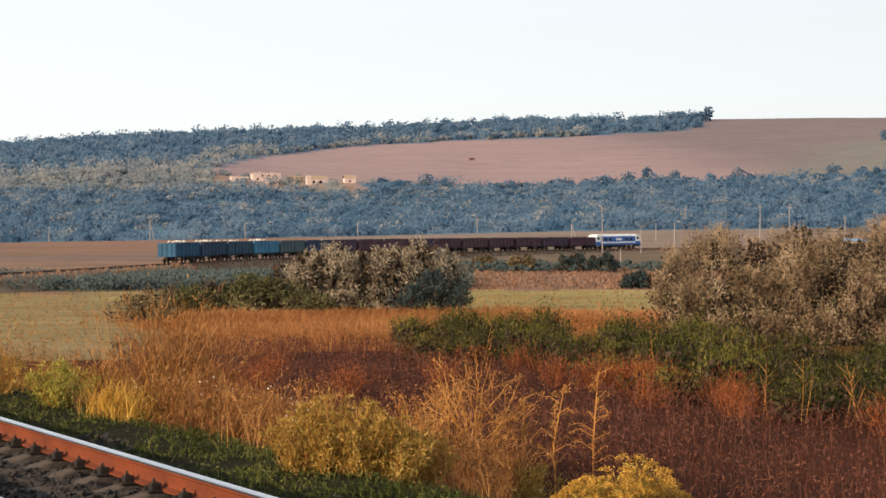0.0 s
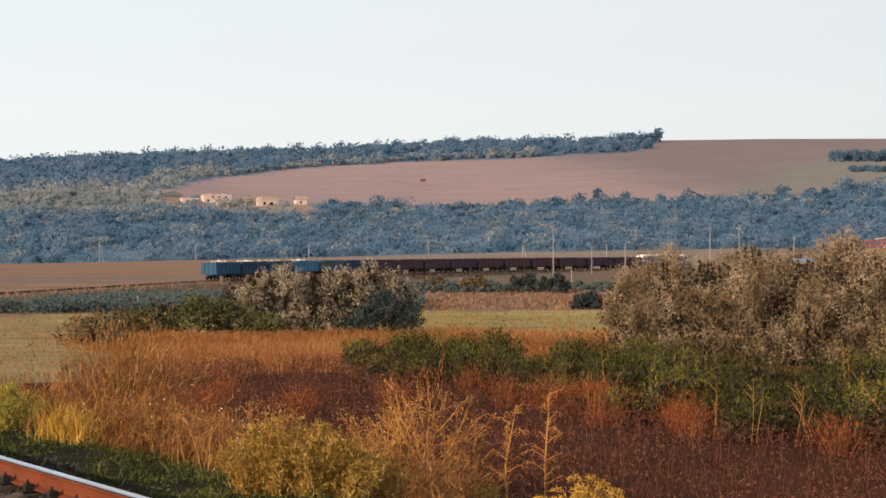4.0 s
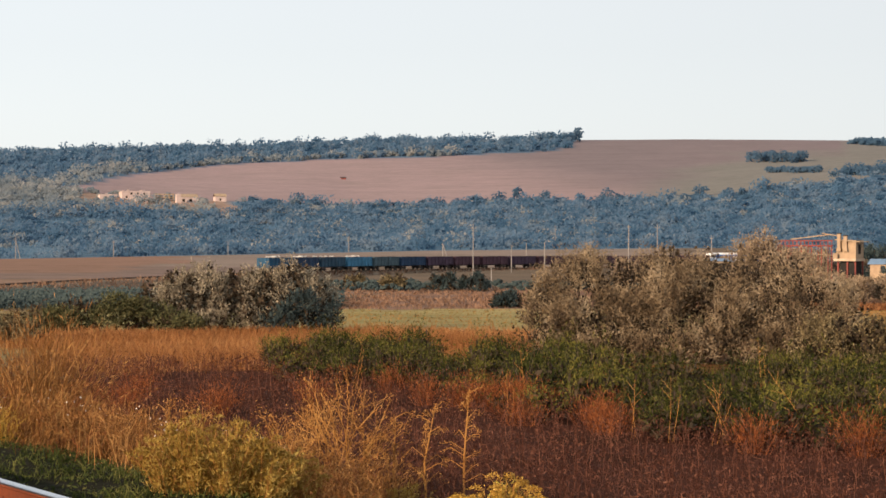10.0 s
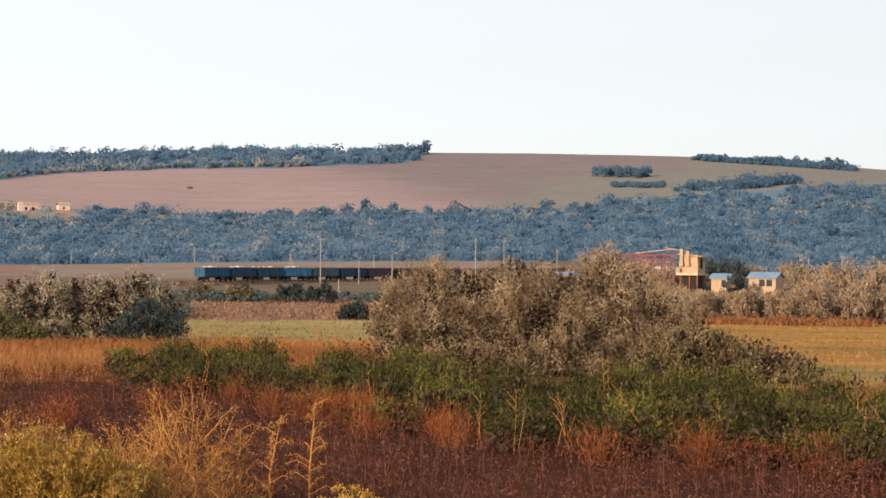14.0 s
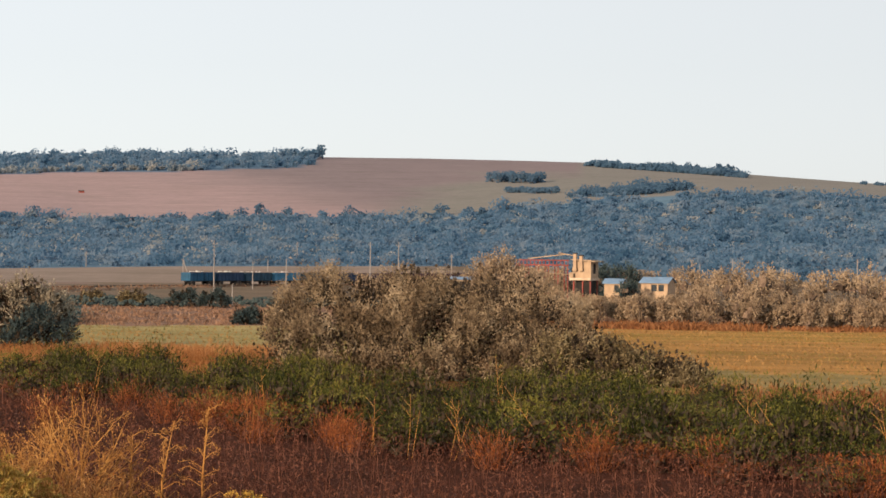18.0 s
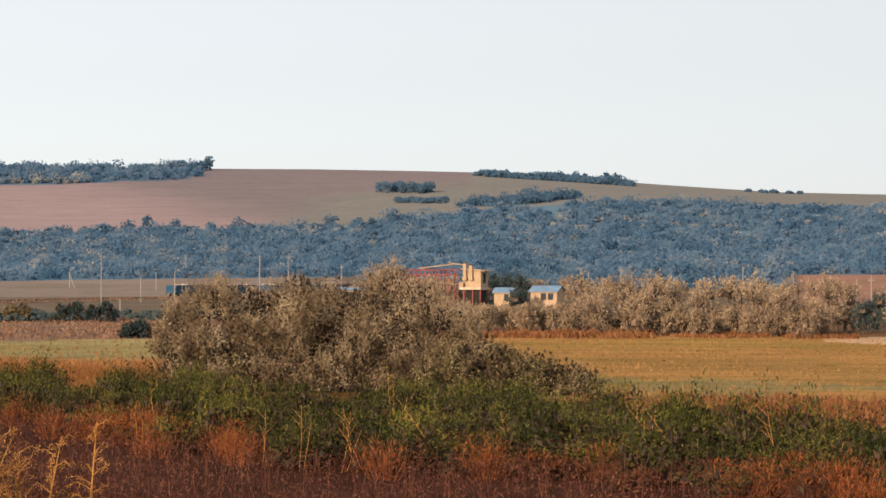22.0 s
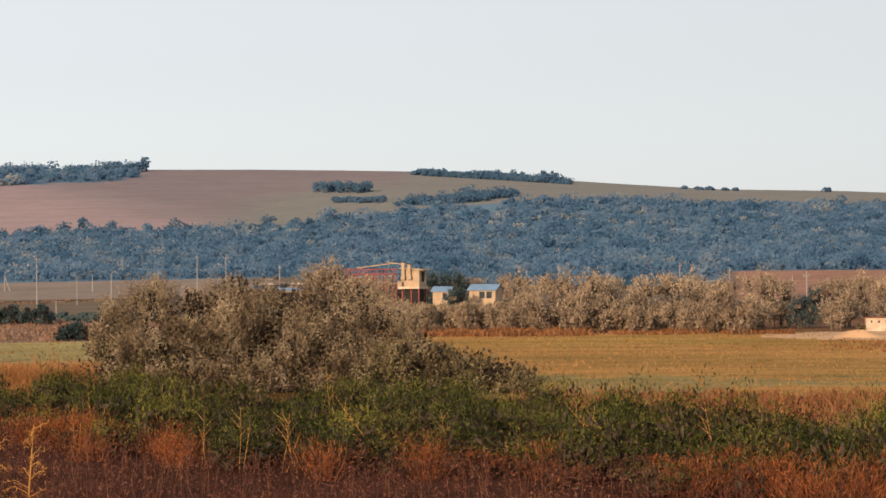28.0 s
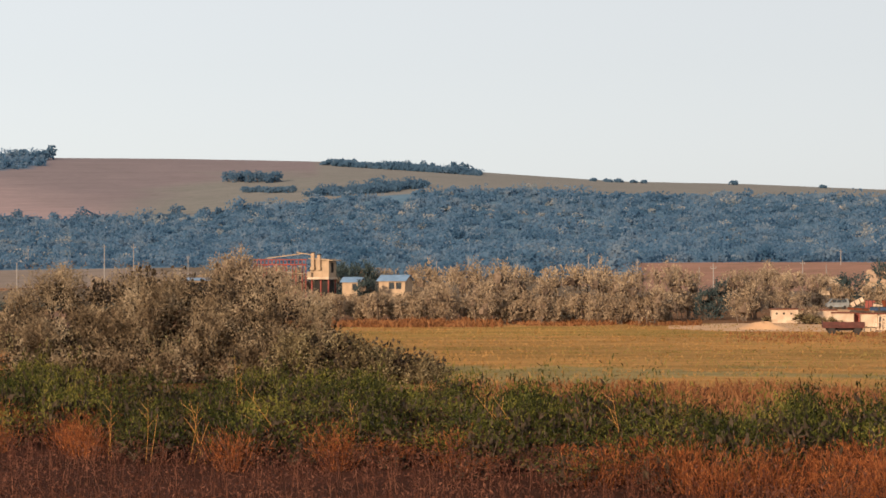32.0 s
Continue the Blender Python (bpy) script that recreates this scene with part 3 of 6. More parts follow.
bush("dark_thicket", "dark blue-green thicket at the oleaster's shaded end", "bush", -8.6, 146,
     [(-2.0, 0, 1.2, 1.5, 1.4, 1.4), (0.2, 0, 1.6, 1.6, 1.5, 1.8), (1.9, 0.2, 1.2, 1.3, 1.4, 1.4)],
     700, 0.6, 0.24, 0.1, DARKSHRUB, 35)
bush("green_thicket", "low dark-green thicket at the foot of the oleaster", "bush", -15.4, 146,
     [(-4.5, 0, 1.0, 2.2, 1.8, 1.4), (-1.5, 0, 1.3, 2.4, 1.8, 1.7), (1.6, 0, 1.3, 2.4, 1.8, 1.7), (4.4, 0, 1.2, 2.2, 1.8, 1.6), (6.8, -2, 0.8, 2.0, 1.6, 1.1)],
     2000, 0.6, 0.24, 0.09, THICKET, 34)
bush("reddish_thicket", "low red-brown thicket at the meadow's edge", "bush", -18.0, 128,
     [(-1.2, 0, 0.8, 1.5, 1.4, 1.2), (0.8, 0, 0.9, 1.5, 1.4, 1.3)], 600, 0.5, 0.2, 0.08, OLIVE, 36)


def shrub_kind(seed, h, w, material, label):
    """A bushy shrub of many upright plumes, dense at the top, with shade painted by dark twigs below."""
    rng = np.random.default_rng(seed)
    ob = thing("shrub", label, "shrub", "shrubs in the weeds")
    heap, wood = Heap(), Heap()
    dark = Heap()
    for k in range(13):
        a, r = rng.uniform(0, 6.283), w * 0.48 * math.sqrt(rng.random())
        hh = h * rng.uniform(0.55, 1.0) * (1 - 0.35 * (r / (w * 0.48)) ** 2)
        foot = np.array((r * math.cos(a) * 0.35, r * math.sin(a) * 0.35, -0.1))
        head = np.array((r * math.cos(a), r * math.sin(a), hh))
        if k < 9:
            tube(wood, [tuple(foot), tuple((foot + head) / 2 + rng.normal(size=3) * 0.04), tuple(head * 0.9)], (0.016, 0.01, 0.004), 4)
        m = 64
        t = 0.38 + 0.64 * rng.random((m, 1)) ** 0.7
        c = foot + (head - foot) * t + rng.normal(size=(m, 3)) * (w * 0.078, w * 0.078, 0.05)
        c[:, 2] = np.maximum(c[:, 2], 0.02)
        out = c - (foot + (head - foot) * 0.45)
        leaves(heap, c, rng.normal(size=(m, 3)) * 0.7 + (0, 0, 0.7), rng.uniform(0.07, 0.17, m), rng.uniform(0.018, 0.04, m), rng, unit(unit(out) + rng.normal(size=(m, 3)) * 0.5 + (0, 0, 0.2)))
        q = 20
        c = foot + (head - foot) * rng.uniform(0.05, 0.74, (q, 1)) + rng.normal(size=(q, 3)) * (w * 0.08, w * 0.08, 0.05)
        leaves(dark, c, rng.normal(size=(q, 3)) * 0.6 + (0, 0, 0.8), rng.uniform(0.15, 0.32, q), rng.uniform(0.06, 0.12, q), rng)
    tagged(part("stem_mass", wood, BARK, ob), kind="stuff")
    tagged(part("twig_mass", dark, INNER, ob, "twiggy inside, darkened as painted shade"), kind="stuff")
    part("crown", heap, material, ob)
    return ob


SHRUB_FRONT = ((-10, 72), (-6, 64), (-1.5, 51), (2.3, 43.5), (8, 42), (13, 40), (16, 38.5), (22, 36.5), (30, 36))


def green_shrubs():
    rng = np.random.default_rng(41)
    green, red = "upright feathery green shrub with brownish tips", "dried red-brown shrub among green ones"
    kinds = [shrub_kind(42 + k, h, w, m, t) for k, (h, w, m, t) in enumerate(((1.5, 1.8, SHRUB, green), (1.85, 1.7, SHRUB, green), (1.2, 1.8, SHRUB, green), (1.1, 1.5, RUSTSHRUB, red), (1.6, 2.1, SHRUB, green), (0.9, 1.3, RUSTSHRUB, red)))]
    spots = []
    while len(spots) < 295:
        az = rng.uniform(-9.5, 29)
        front = float(table(SHRUB_FRONT, az)) + 1.5 * math.sin(az * 2.1) * (az > 9)
        deep = 30 if az < 8 else (26 if az < 14 else 12)
        d = front + rng.random() ** 1.2 * deep
        if noise.noise((az * 0.55, d * 0.08, 3)) < -0.34 - 0.12 * (az > 14):
            continue
        if all(math.hypot(d * math.radians(az - a), (d - e) * 0.8) > 0.72 for a, e in spots):
            spots.append((az, d))
    for q, (az, d) in enumerate(spots):
        x, y = at(az, d)
        m = pose(x, y, height(x, y), 0, 0, rng.uniform(0, 360)) @ Matrix.Diagonal((*rng.uniform(0.9, 1.2, 2), rng.uniform(0.78, 1.25) * float(np.interp(az, (4, 9, 12, 16), (1.0, 0.95, 0.8, 0.95))), 1))
        if q < len(kinds):
            kinds[q].matrix_world = m
        else:
            edge = d < float(table(SHRUB_FRONT, az)) + 2.5
            copy_thing(kinds[rng.choice((3, 5, 2, 0, 0, 4)) if edge else rng.choice((0, 1, 2, 4, 4, 1, 1, 0, 3))], m)


green_shrubs()


def fluffy_weed(seed, h, w, n, material, label, group, name="fluffy_weed"):
    """A mound of fine dry stems that fan out and end in fluff."""
    rng = np.random.default_rng(seed)
    ob = thing(name, label, "weed", group)
    hp, fluff = Heap(), Heap()
    foot = rng.normal(size=(n, 3)) * (w * 0.16, w * 0.16, 0)
    way = unit(foot * (1.6 / w, 1.6 / w, 0) + rng.normal(size=(n, 3)) * 0.22 + (0, 0, 1))
    ln = h * rng.uniform(0.55, 1.08, n)
    blades(hp, foot - (0, 0, 0.04), way, ln, 0.011, rng, 0.15)
    for k in range(5):
        c = foot + way * (ln * rng.uniform(0.3, 1.02, n))[:, None] + rng.normal(size=(n, 3)) * 0.05
        leaves(fluff, c, way + rng.normal(size=(n, 3)) * 0.45, rng.uniform(0.08, 0.22, n), 0.014, rng)
    tagged(part("stem_mass", hp, material, ob), kind="stuff")
    tagged(part("fluff", fluff, material, ob), kind="stuff")
    return ob


def red_weeds():
    rng = np.random.default_rng(61)
    kinds = [fluffy_weed(62 + k, h, w, 90, RED_TUFT, "fluffy orange-red dry weed before the shrubs", "red weeds before the shrubs") for k, (h, w) in enumerate(((1.0, 1.2), (0.8, 1.5), (1.2, 1.2)))]
    for q in range(100):
        az = rng.uniform(-8, 30)
        d = float(table(SHRUB_FRONT, az)) - rng.random() ** 2 * 4.5 + 0.8
        if q > 66:
            az, d = rng.uniform(-16, 6), rng.uniform(46, 66)
        if noise.noise((az * 0.5, 1.0, d * 0.1)) < 0.02 and q > 3:
            continue
        x, y = at(az, d)
        m = pose(x, y, height(x, y), 0, 0, rng.uniform(0, 360))
        if q < 3:
            kinds[q].matrix_world = m
        else:
            copy_thing(kinds[rng.integers(3)], m)


red_weeds()


# ---- weeds and grass ----
def scatter(rng, count, az0, az1, d0, d1, power=1.0):
    az = rng.uniform(az0, az1, count)
    d = d0 + (d1 - d0) * rng.random(count) ** power
    x, y = at(az, d)
    return az, d, x, y


def stuff(name, heap, material, label, category="weeds"):
    return tagged(new(name, heap.mesh(name, material)), label, category, kind="stuff")


def rust_weeds():
    rng, heap = np.random.default_rng(51), Heap()
    az, d, x, y = scatter(rng, 8500, -19, 30, 24, 88, 1.15)
    s = x * ACROSS[0] + y * ACROSS[1]
    keep = (s > 11.5) & (d < table(SHRUB_FRONT, az) + 16 + 10 * (az < -4))
    x, y, d = x[keep], y[keep], d[keep]
    base = np.stack([x, y, land(x, y) - 0.03], 1)
    n = len(base)
    h = rng.uniform(0.4, 0.85, n) * (1 + 0.3 * rough(x, y, 5.0, 8))
    thick = 0.006 + d * 0.00022
    lean = rng.normal(size=(n, 3)) * 0.12 + (0, 0, 1)
    blades(heap, base, lean, h, thick, rng, 0.1)
    for k in range(4):
        t = rng.uniform(0.2, 0.95, n)
        way = rng.normal(size=(n, 3)) * 0.55 + (0, 0, 0.75)
        blades(heap, base + unit(lean) * (h * t)[:, None], way, h * rng.uniform(0.25, 0.5, n), thick * 0.8, rng, 0.3)
    for k in range(10):
        t = rng.uniform(0.15, 1.1, n)
        c = base + unit(lean) * (h * t)[:, None] + rng.normal(size=(n, 3)) * 0.17
        leaves(heap, c, rng.normal(size=(n, 3)) + (0, 0, 0.6), rng.uniform(0.04, 0.1, n), thick * 2.4, rng)
    stuff("rust_brown_weeds", heap, RUST_WEED, "dense rust-brown dried weeds covering the low ground")


def orange_grass():
    rng, heap = np.random.default_rng(52), Heap()
    az, d, x, y = scatter(rng, 12000, -20, 0.5, 70, 148)
    keep = (az < -1.5 + rng.normal(size=len(az)) * 1.2) & (az > -17.2 + rng.normal(size=len(az)) * 1.3 + 3.0 * rough(x, y, 18.0, 14)) & (d > 86 + rng.normal(size=len(az)) * 6 + 14 * rough(x, y, 9.0, 25))
    x, y, d = x[keep], y[keep], d[keep]
    base = np.stack([x, y, land(x, y) - 0.03], 1)
    n = len(base)
    for k in range(4):
        off = rng.normal(size=(n, 3)) * (0.15, 0.15, 0)
        blades(heap, base + off, rng.normal(size=(n, 3)) * 0.2 + (0, 0, 1), rng.uniform(0.3, 0.8, n) * (1 + 0.5 * rough(x, y, 6.0, 9)), 0.00032 * d, rng, 0.35)
    stuff("orange_grass", heap, ORANGE_GRASS, "tall sunlit orange grass in a broad drift", "grass")


def bank_weeds():
    rng = np.random.default_rng(53)
    for name, mat, lab, cnt in (("bank_weeds", STRAW, "straw and orange weeds on the railway bank", 9000), ("rusty_bank_weeds", RUSTSHRUB, "rust-coloured weeds mixed through the bank", 3500)):
        heap = Heap()
        az, d, x, y = scatter(rng, cnt, -25, -6, 13, 60, 1.5)
        s = x * ACROSS[0] + y * ACROSS[1]
        keep = (s > np.interp(az, [-15, -13.5], [7.45, 8.6]) + rng.random(cnt) ** 2 * 1.2 + 0.6 * rough(x, y, 1.1, 22)) & (s < 13.5 + rng.normal(size=cnt) * 1.2) & (rough(x, y, 1.6, 15) > -0.35)
        x, y, d = x[keep], y[keep], d[keep]
        base = np.stack([x, y, land(x, y) - 0.03], 1)
        n = len(base)
        h = rng.uniform(0.25, 0.7, n) * (1.0 + 0.9 * rough(x, y, 2.0, 10))
        blades(heap, base, rng.normal(size=(n, 3)) * 0.22 + (0, 0, 1), h, 0.004 + d * 0.00016, rng, 0.3)
        for k in range(5):
            t = rng.uniform(0.3, 0.95, n)
            blades(heap, base + (0, 0, 1) * (h * t)[:, None], rng.normal(size=(n, 3)) * 0.65 + (0, 0, 0.6), h * 0.33, 0.003 + d * 0.00013, rng, 0.4)
        for k in range(3):
            t = rng.uniform(0.5, 1.1, n)
            leaves(heap, base + (0, 0, 1) * (h * t)[:, None] + rng.normal(size=(n, 3)) * 0.07, rng.normal(size=(n, 3)) + (0, 0, 0.5), rng.uniform(0.02, 0.06, n), 0.014, rng)
        stuff(name, heap, mat, lab)


def verge_grass():
    rng, heap = np.random.default_rng(54), Heap()
    az, d, x, y = scatter(rng, 60000, -27, -5, 10, 32, 1.3)
    s = x * ACROSS[0] + y * ACROSS[1]
    keep = (s > 6.15 + rng.random(len(s)) * 0.9) & (s < 8.2 + rng.normal(size=len(s)) * 0.4) & (rough(x, y, 0.7, 11) + 0.5 * rough(x, y, 2.5, 16) > -0.2)
    x, y, d = x[keep], y[keep], d[keep]
    base = np.stack([x, y, land(x, y) - 0.02], 1)
    n = len(base)
    tall = 1 + 1.2 * np.maximum(rough(x, y, 0.9, 24), -0.5)
    blades(heap, base, rng.normal(size=(n, 3)) * 0.4 + (0, 0, 1), rng.uniform(0.04, 0.16, n) * tall, 0.011, rng, 0.6)
    az, d, x, y = scatter(rng, 15000, -26, -6, 10, 32, 1.3)
    s = x * ACROSS[0] + y * ACROSS[1]
    keep = (s > 5.95 + rng.random(len(s)) * 0.7) & (s < 8.5) & (rough(x, y, 0.5, 18) + 0.6 * rough(x, y, 1.8, 19) > -0.1)
    x, y = x[keep], y[keep]
    base = np.stack([x, y, land(x, y) + rng.uniform(0.0, 0.07, len(x))], 1)
    leaves(heap, base, rng.normal(size=base.shape) * (1, 1, 0.35) + (0, 0, 0.3), rng.uniform(0.03, 0.08, len(x)), rng.uniform(0.015, 0.035, len(x)), rng)
    stuff("verge_grass", heap, GRASS, "short green grass beside the track ballast", "grass")


def meadow_tufts():
    rng = np.random.default_rng(55)
    for name, mat, lab, sign in (("meadow_grass", MEADOW, "dry golden meadow grass in low tufts", 1), ("green_meadow_grass", MEADOW_GREEN, "patches of greener regrowth in the meadow", -1)):
        heap = Heap()
        for a0, a1, d0, d1, cnt in ((8, 31, 80, 240, 9000), (-27, -16, 92, 235, 2500 if sign > 0 else 2500), (-8, 8, 150, 224, 2500)):
            az, d, x, y = scatter(rng, cnt, a0, a1, d0, d1)
            patch = rough(x, y * 2.2, 22.0, 13) + 0.6 * rough(x, y * 2.2, 6.0, 17)
            keep = sign * patch > (-0.05 if sign > 0 else 0.12)
            x, y, d = x[keep], y[keep], d[keep]
            base = np.stack([x, y, land(x, y) - 0.02], 1)
            for k in range(2):
                blades(heap, base + rng.normal(size=base.shape) * (0.5, 0.2, 0), rng.normal(size=base.shape) * 0.6 + (0, 0, 0.7), rng.uniform(0.1, 0.3, len(x)), 0.0007 * d, rng, 0.8)
        stuff(name, heap, mat, lab, "grass")


def pink_weeds():
    rng, heaps = np.random.default_rng(56), (Heap(), Heap())
    for a0, a1, d0, d1, cnt, tall in ((-17, 9, 224, 345, 7000, 0.5), (7.5, 15, 226, 247, 2000, 0.85), (15, 21.5, 232, 248, 700, 0.6), (8, 31, 50, 84, 4200, 0.5), (22, 31, 165, 204, 500, 0.4)):
        heap = heaps[0 if a0 < 0 else 1]
        az, d, x, y = scatter(rng, cnt, a0, a1, d0, d1)
        keep = (rough(x, y, 12.0, 12) > -0.3 + 0.15 * (d < 100)) & (az > a0 + np.abs(rng.normal(size=cnt)) * 1.2) & ((d > 300) | (d > d0 + 12 * rough(x, y, 14.0, 27) + 5 * rng.random(cnt)))
        x, y, d = x[keep], y[keep], d[keep]
        base = np.stack([x, y, land(x, y) - 0.03], 1)
        for k in range(3):
            blades(heap, base + rng.normal(size=base.shape) * (0.25, 0.25, 0), rng.normal(size=base.shape) * 0.35 + (0, 0, 1), tall * rng.uniform(0.4, 1.2, len(x)) * (1 + 0.7 * rough(x, y * 0.5, 4.0, 21)), 0.0008 * d, rng, 0.3)
    stuff("rust_red_grass", heaps[1], RUST_BAND, "rust-red dry grass edging the meadow", "grass")
    stuff("faded_weeds", heaps[0], PINK_WEED, "faded pink-brown weeds across the fallow strip")


rust_weeds()
pink_weeds()
orange_grass()
bank_weeds()
verge_grass()
meadow_tufts()


# ---- plants that stand out ----
def grow(heap, root, way, length, radius, depth, rng, tips):
    """A dry branching stalk."""
    a = np.array(root, dtype=float)
    b = a + unit(way) * length * 0.5
    c = b + unit(unit(way) + rng.normal(size=3) * 0.18 + (0, 0, 0.12)) * length * 0.5
    tube(heap, [tuple(a), tuple(b), tuple(c)], (radius, radius * 0.8, radius * 0.6), 4)
    if depth == 0:
        tips.append((c, unit(way)))
        return
    for _ in range(rng.integers(2, 4)):
        t = rng.uniform(0.25, 1.0)
        p = a + (b - a) * t * 2 if t < 0.5 else b + (c - b) * (t * 2 - 1)
        grow(heap, p, unit(way) * 0.75 + rng.normal(size=3) * 0.55 + (0, 0, 0.25), length * rng.uniform(0.45, 0.7), radius * 0.6, depth - 1, rng, tips)
    grow(heap, c, way + rng.normal(size=3) * 0.2, length * 0.6, radius * 0.65, depth - 1, rng, tips)


def dry_stalk(az, d, h, stems, spread, seed, label="tall dry orange weed with branching bare stalks", depth=3):
    rng = np.random.default_rng(seed)
    x, y = at(az, d)
    ob = thing("dry_weed", label, "weed", "tall dry weeds", pose(x, y, height(x, y), 0, 0, -az))
    tips, seeds = [], Heap()
    for k in range(stems):
        hp = Heap()
        a = 6.2832 * (k + rng.random()) / stems
        way = np.array((math.cos(a) * spread, math.sin(a) * spread, 1.0))
        grow(hp, (way[0] * 0.12, way[1] * 0.12, -0.05), way, h * rng.uniform(0.42, 0.52), 0.019, depth, rng, tips)
        part("stalk", hp, DRYSTALK, ob)
    for c, w in tips:
        n = 9
        leaves(seeds, c + rng.normal(size=(n, 3)) * 0.05, w + rng.normal(size=(n, 3)) * 0.8, rng.uniform(0.02, 0.05, n), 0.012, rng)
    tagged(part("seed_fluff", seeds, DRYSTALK, ob), kind="stuff")
    return ob


dry_stalk(-7.2, 25.5, 2.0, 8, 0.4, 81)


def slender_stalk(az, d, h, seed):
    """One straight dry stem with arching side twigs that end in fluff."""
    rng = np.random.default_rng(seed)
    x, y = at(az, d)
    ob = thing("dry_weed", "slender dry golden stalk with drooping side twigs", "weed", "tall dry weeds", pose(x, y, height(x, y), 0, rng.normal() * 2, -az))
    hp, seeds = Heap(), Heap()
    bow = rng.normal() * 0.05
    tube(hp, [(0, 0, -0.05), (bow, 0, h * 0.5), (0.02, 0, h)], (0.02, 0.015, 0.006), 5)
    part("stalk", hp, DRYSTALK, ob)
    for k in range(16):
        z = h * (0.3 + 0.68 * (k + rng.random()) / 16)
        a, ln = rng.uniform(0, 6.283), rng.uniform(0.22, 0.5) * (1.25 - 0.6 * z / h)
        root = np.array((bow * math.sin(math.pi * z / h), 0, z))
        out = np.array((math.cos(a), math.sin(a), 0))
        mid, tip = root + out * ln * 0.6 + (0, 0, ln * 0.35), root + out * ln + (0, 0, ln * rng.uniform(-0.15, 0.5))
        tw = Heap()
        tube(tw, [tuple(root), tuple(mid), tuple(tip)], (0.008, 0.006, 0.003), 4)
        part("twig", tw, DRYSTALK, ob)
        m = 34
        t = rng.random((m, 1))
        c = root * (1 - t) ** 2 + 2 * t * (1 - t) * mid + t * t * tip + rng.normal(size=(m, 3)) * 0.03
        leaves(seeds, c, rng.normal(size=(m, 3)) + (0, 0, 0.3), rng.uniform(0.02, 0.05, m), 0.013, rng)
    tagged(part("seed_fluff", seeds, DRYSTALK, ob), kind="stuff")


for k, (a, d, h) in enumerate(((-4.5, 25.2, 1.75), (-3.3, 25.2, 2.0), (-5.6, 25.8, 1.5))):
    slender_stalk(a, d, h, 282 + k)
for k, (a, d, h, w) in enumerate(((-17.3, 26.5, 2.0, 0.8), (-16.7, 27, 1.8, 0.8), (-18.1, 26, 0.95, 1.0), (-15.3, 26, 0.8, 0.9), (-19.6, 25, 0.75, 0.9), (-13.9, 25.5, 0.75, 0.9), (-11.6, 24.5, 0.8, 0.9), (-8.3, 24.5, 0.7, 0.9), (-5.9, 25, 0.75, 0.8), (-16.2, 23.5, 0.7, 0.9), (-14.6, 22.5, 0.6, 0.8), (-17.6, 22.6, 0.6, 0.8))):
    ob = fluffy_weed(284 + k, h, w, 240 if h > 1.3 else 130, STRAW, "golden-orange fluffy dry weed on the bank", "dry weeds on the bank")
    ob.matrix_world = pose(*at(a, d), height(*at(a, d)), 0, 0, 40 * k)
dry_stalk(-12.4, 24, 1.1, 3, 0.3, 86)
dry_stalk(-9.2, 22.5, 1.2, 4, 0.45, 87)


def plume_plant(az, d, h, w, seed):
    """A goldenrod-like weed: stems that arch over into feathery one-sided plumes."""
    rng = np.random.default_rng(seed)
    x, y = at(az, d)
    ob = thing("plumed_weed", "golden-yellow plumed weed beside the bank", "weed", "golden plumes", pose(x, y, height(x, y), 0, 0, -az))
    wood, foliage = Heap(), Heap()
    for k in range(34):
        a, r = rng.uniform(0, 6.283), w * 0.5 * math.sqrt(rng.random())
        out = np.array((math.cos(a), math.sin(a), 0.0))
        top = out * r + (0, 0, h * (1 - 0.4 * (r / (w * 0.5)) ** 2) * rng.uniform(0.8, 1.08))
        foot = np.array((top[0] * 0.3, top[1] * 0.3, -0.05))
        tip = top + out * 0.1 + (0, 0, 0.01)
        tube(wood, [tuple(foot), tuple((foot + top) / 2), tuple(top), tuple(tip)], (0.005, 0.004, 0.003, 0.001), 4)
        m = 26
        c = foot + (top - foot) * (0.15 + 0.8 * rng.random((m, 1))) + rng.normal(size=(m, 3)) * 0.025
        leaves(foliage, c, rng.normal(size=(m, 3)) * 0.7 + (0, 0, 0.6), rng.uniform(0.03, 0.08, m), rng.uniform(0.008, 0.014, m), rng)
        hp, q = Heap(), 90
        t = rng.random((q, 1))
        c = top * (1 - t) ** 2 + 2 * t * (1 - t) * (top + out * 0.05 + (0, 0, 0.07)) + t * t * (top + out * 0.15 + (0, 0, 0.01))
        c = c + rng.normal(size=(q, 3)) * 0.02 * (1.1 - t)
        leaves(hp, c, rng.normal(size=(q, 3)) + out * 0.6 + (0, 0, 0.4), rng.uniform(0.012, 0.028, q), 0.012, rng)
        tagged(part("plume", hp, GOLD, ob, "arching golden plume"), kind="stuff")
    tagged(part("stem_mass", wood, DRYSTALK, ob), kind="stuff")
    tagged(part("foliage", foliage, LIME, ob, "yellow-green leaves"), kind="stuff")


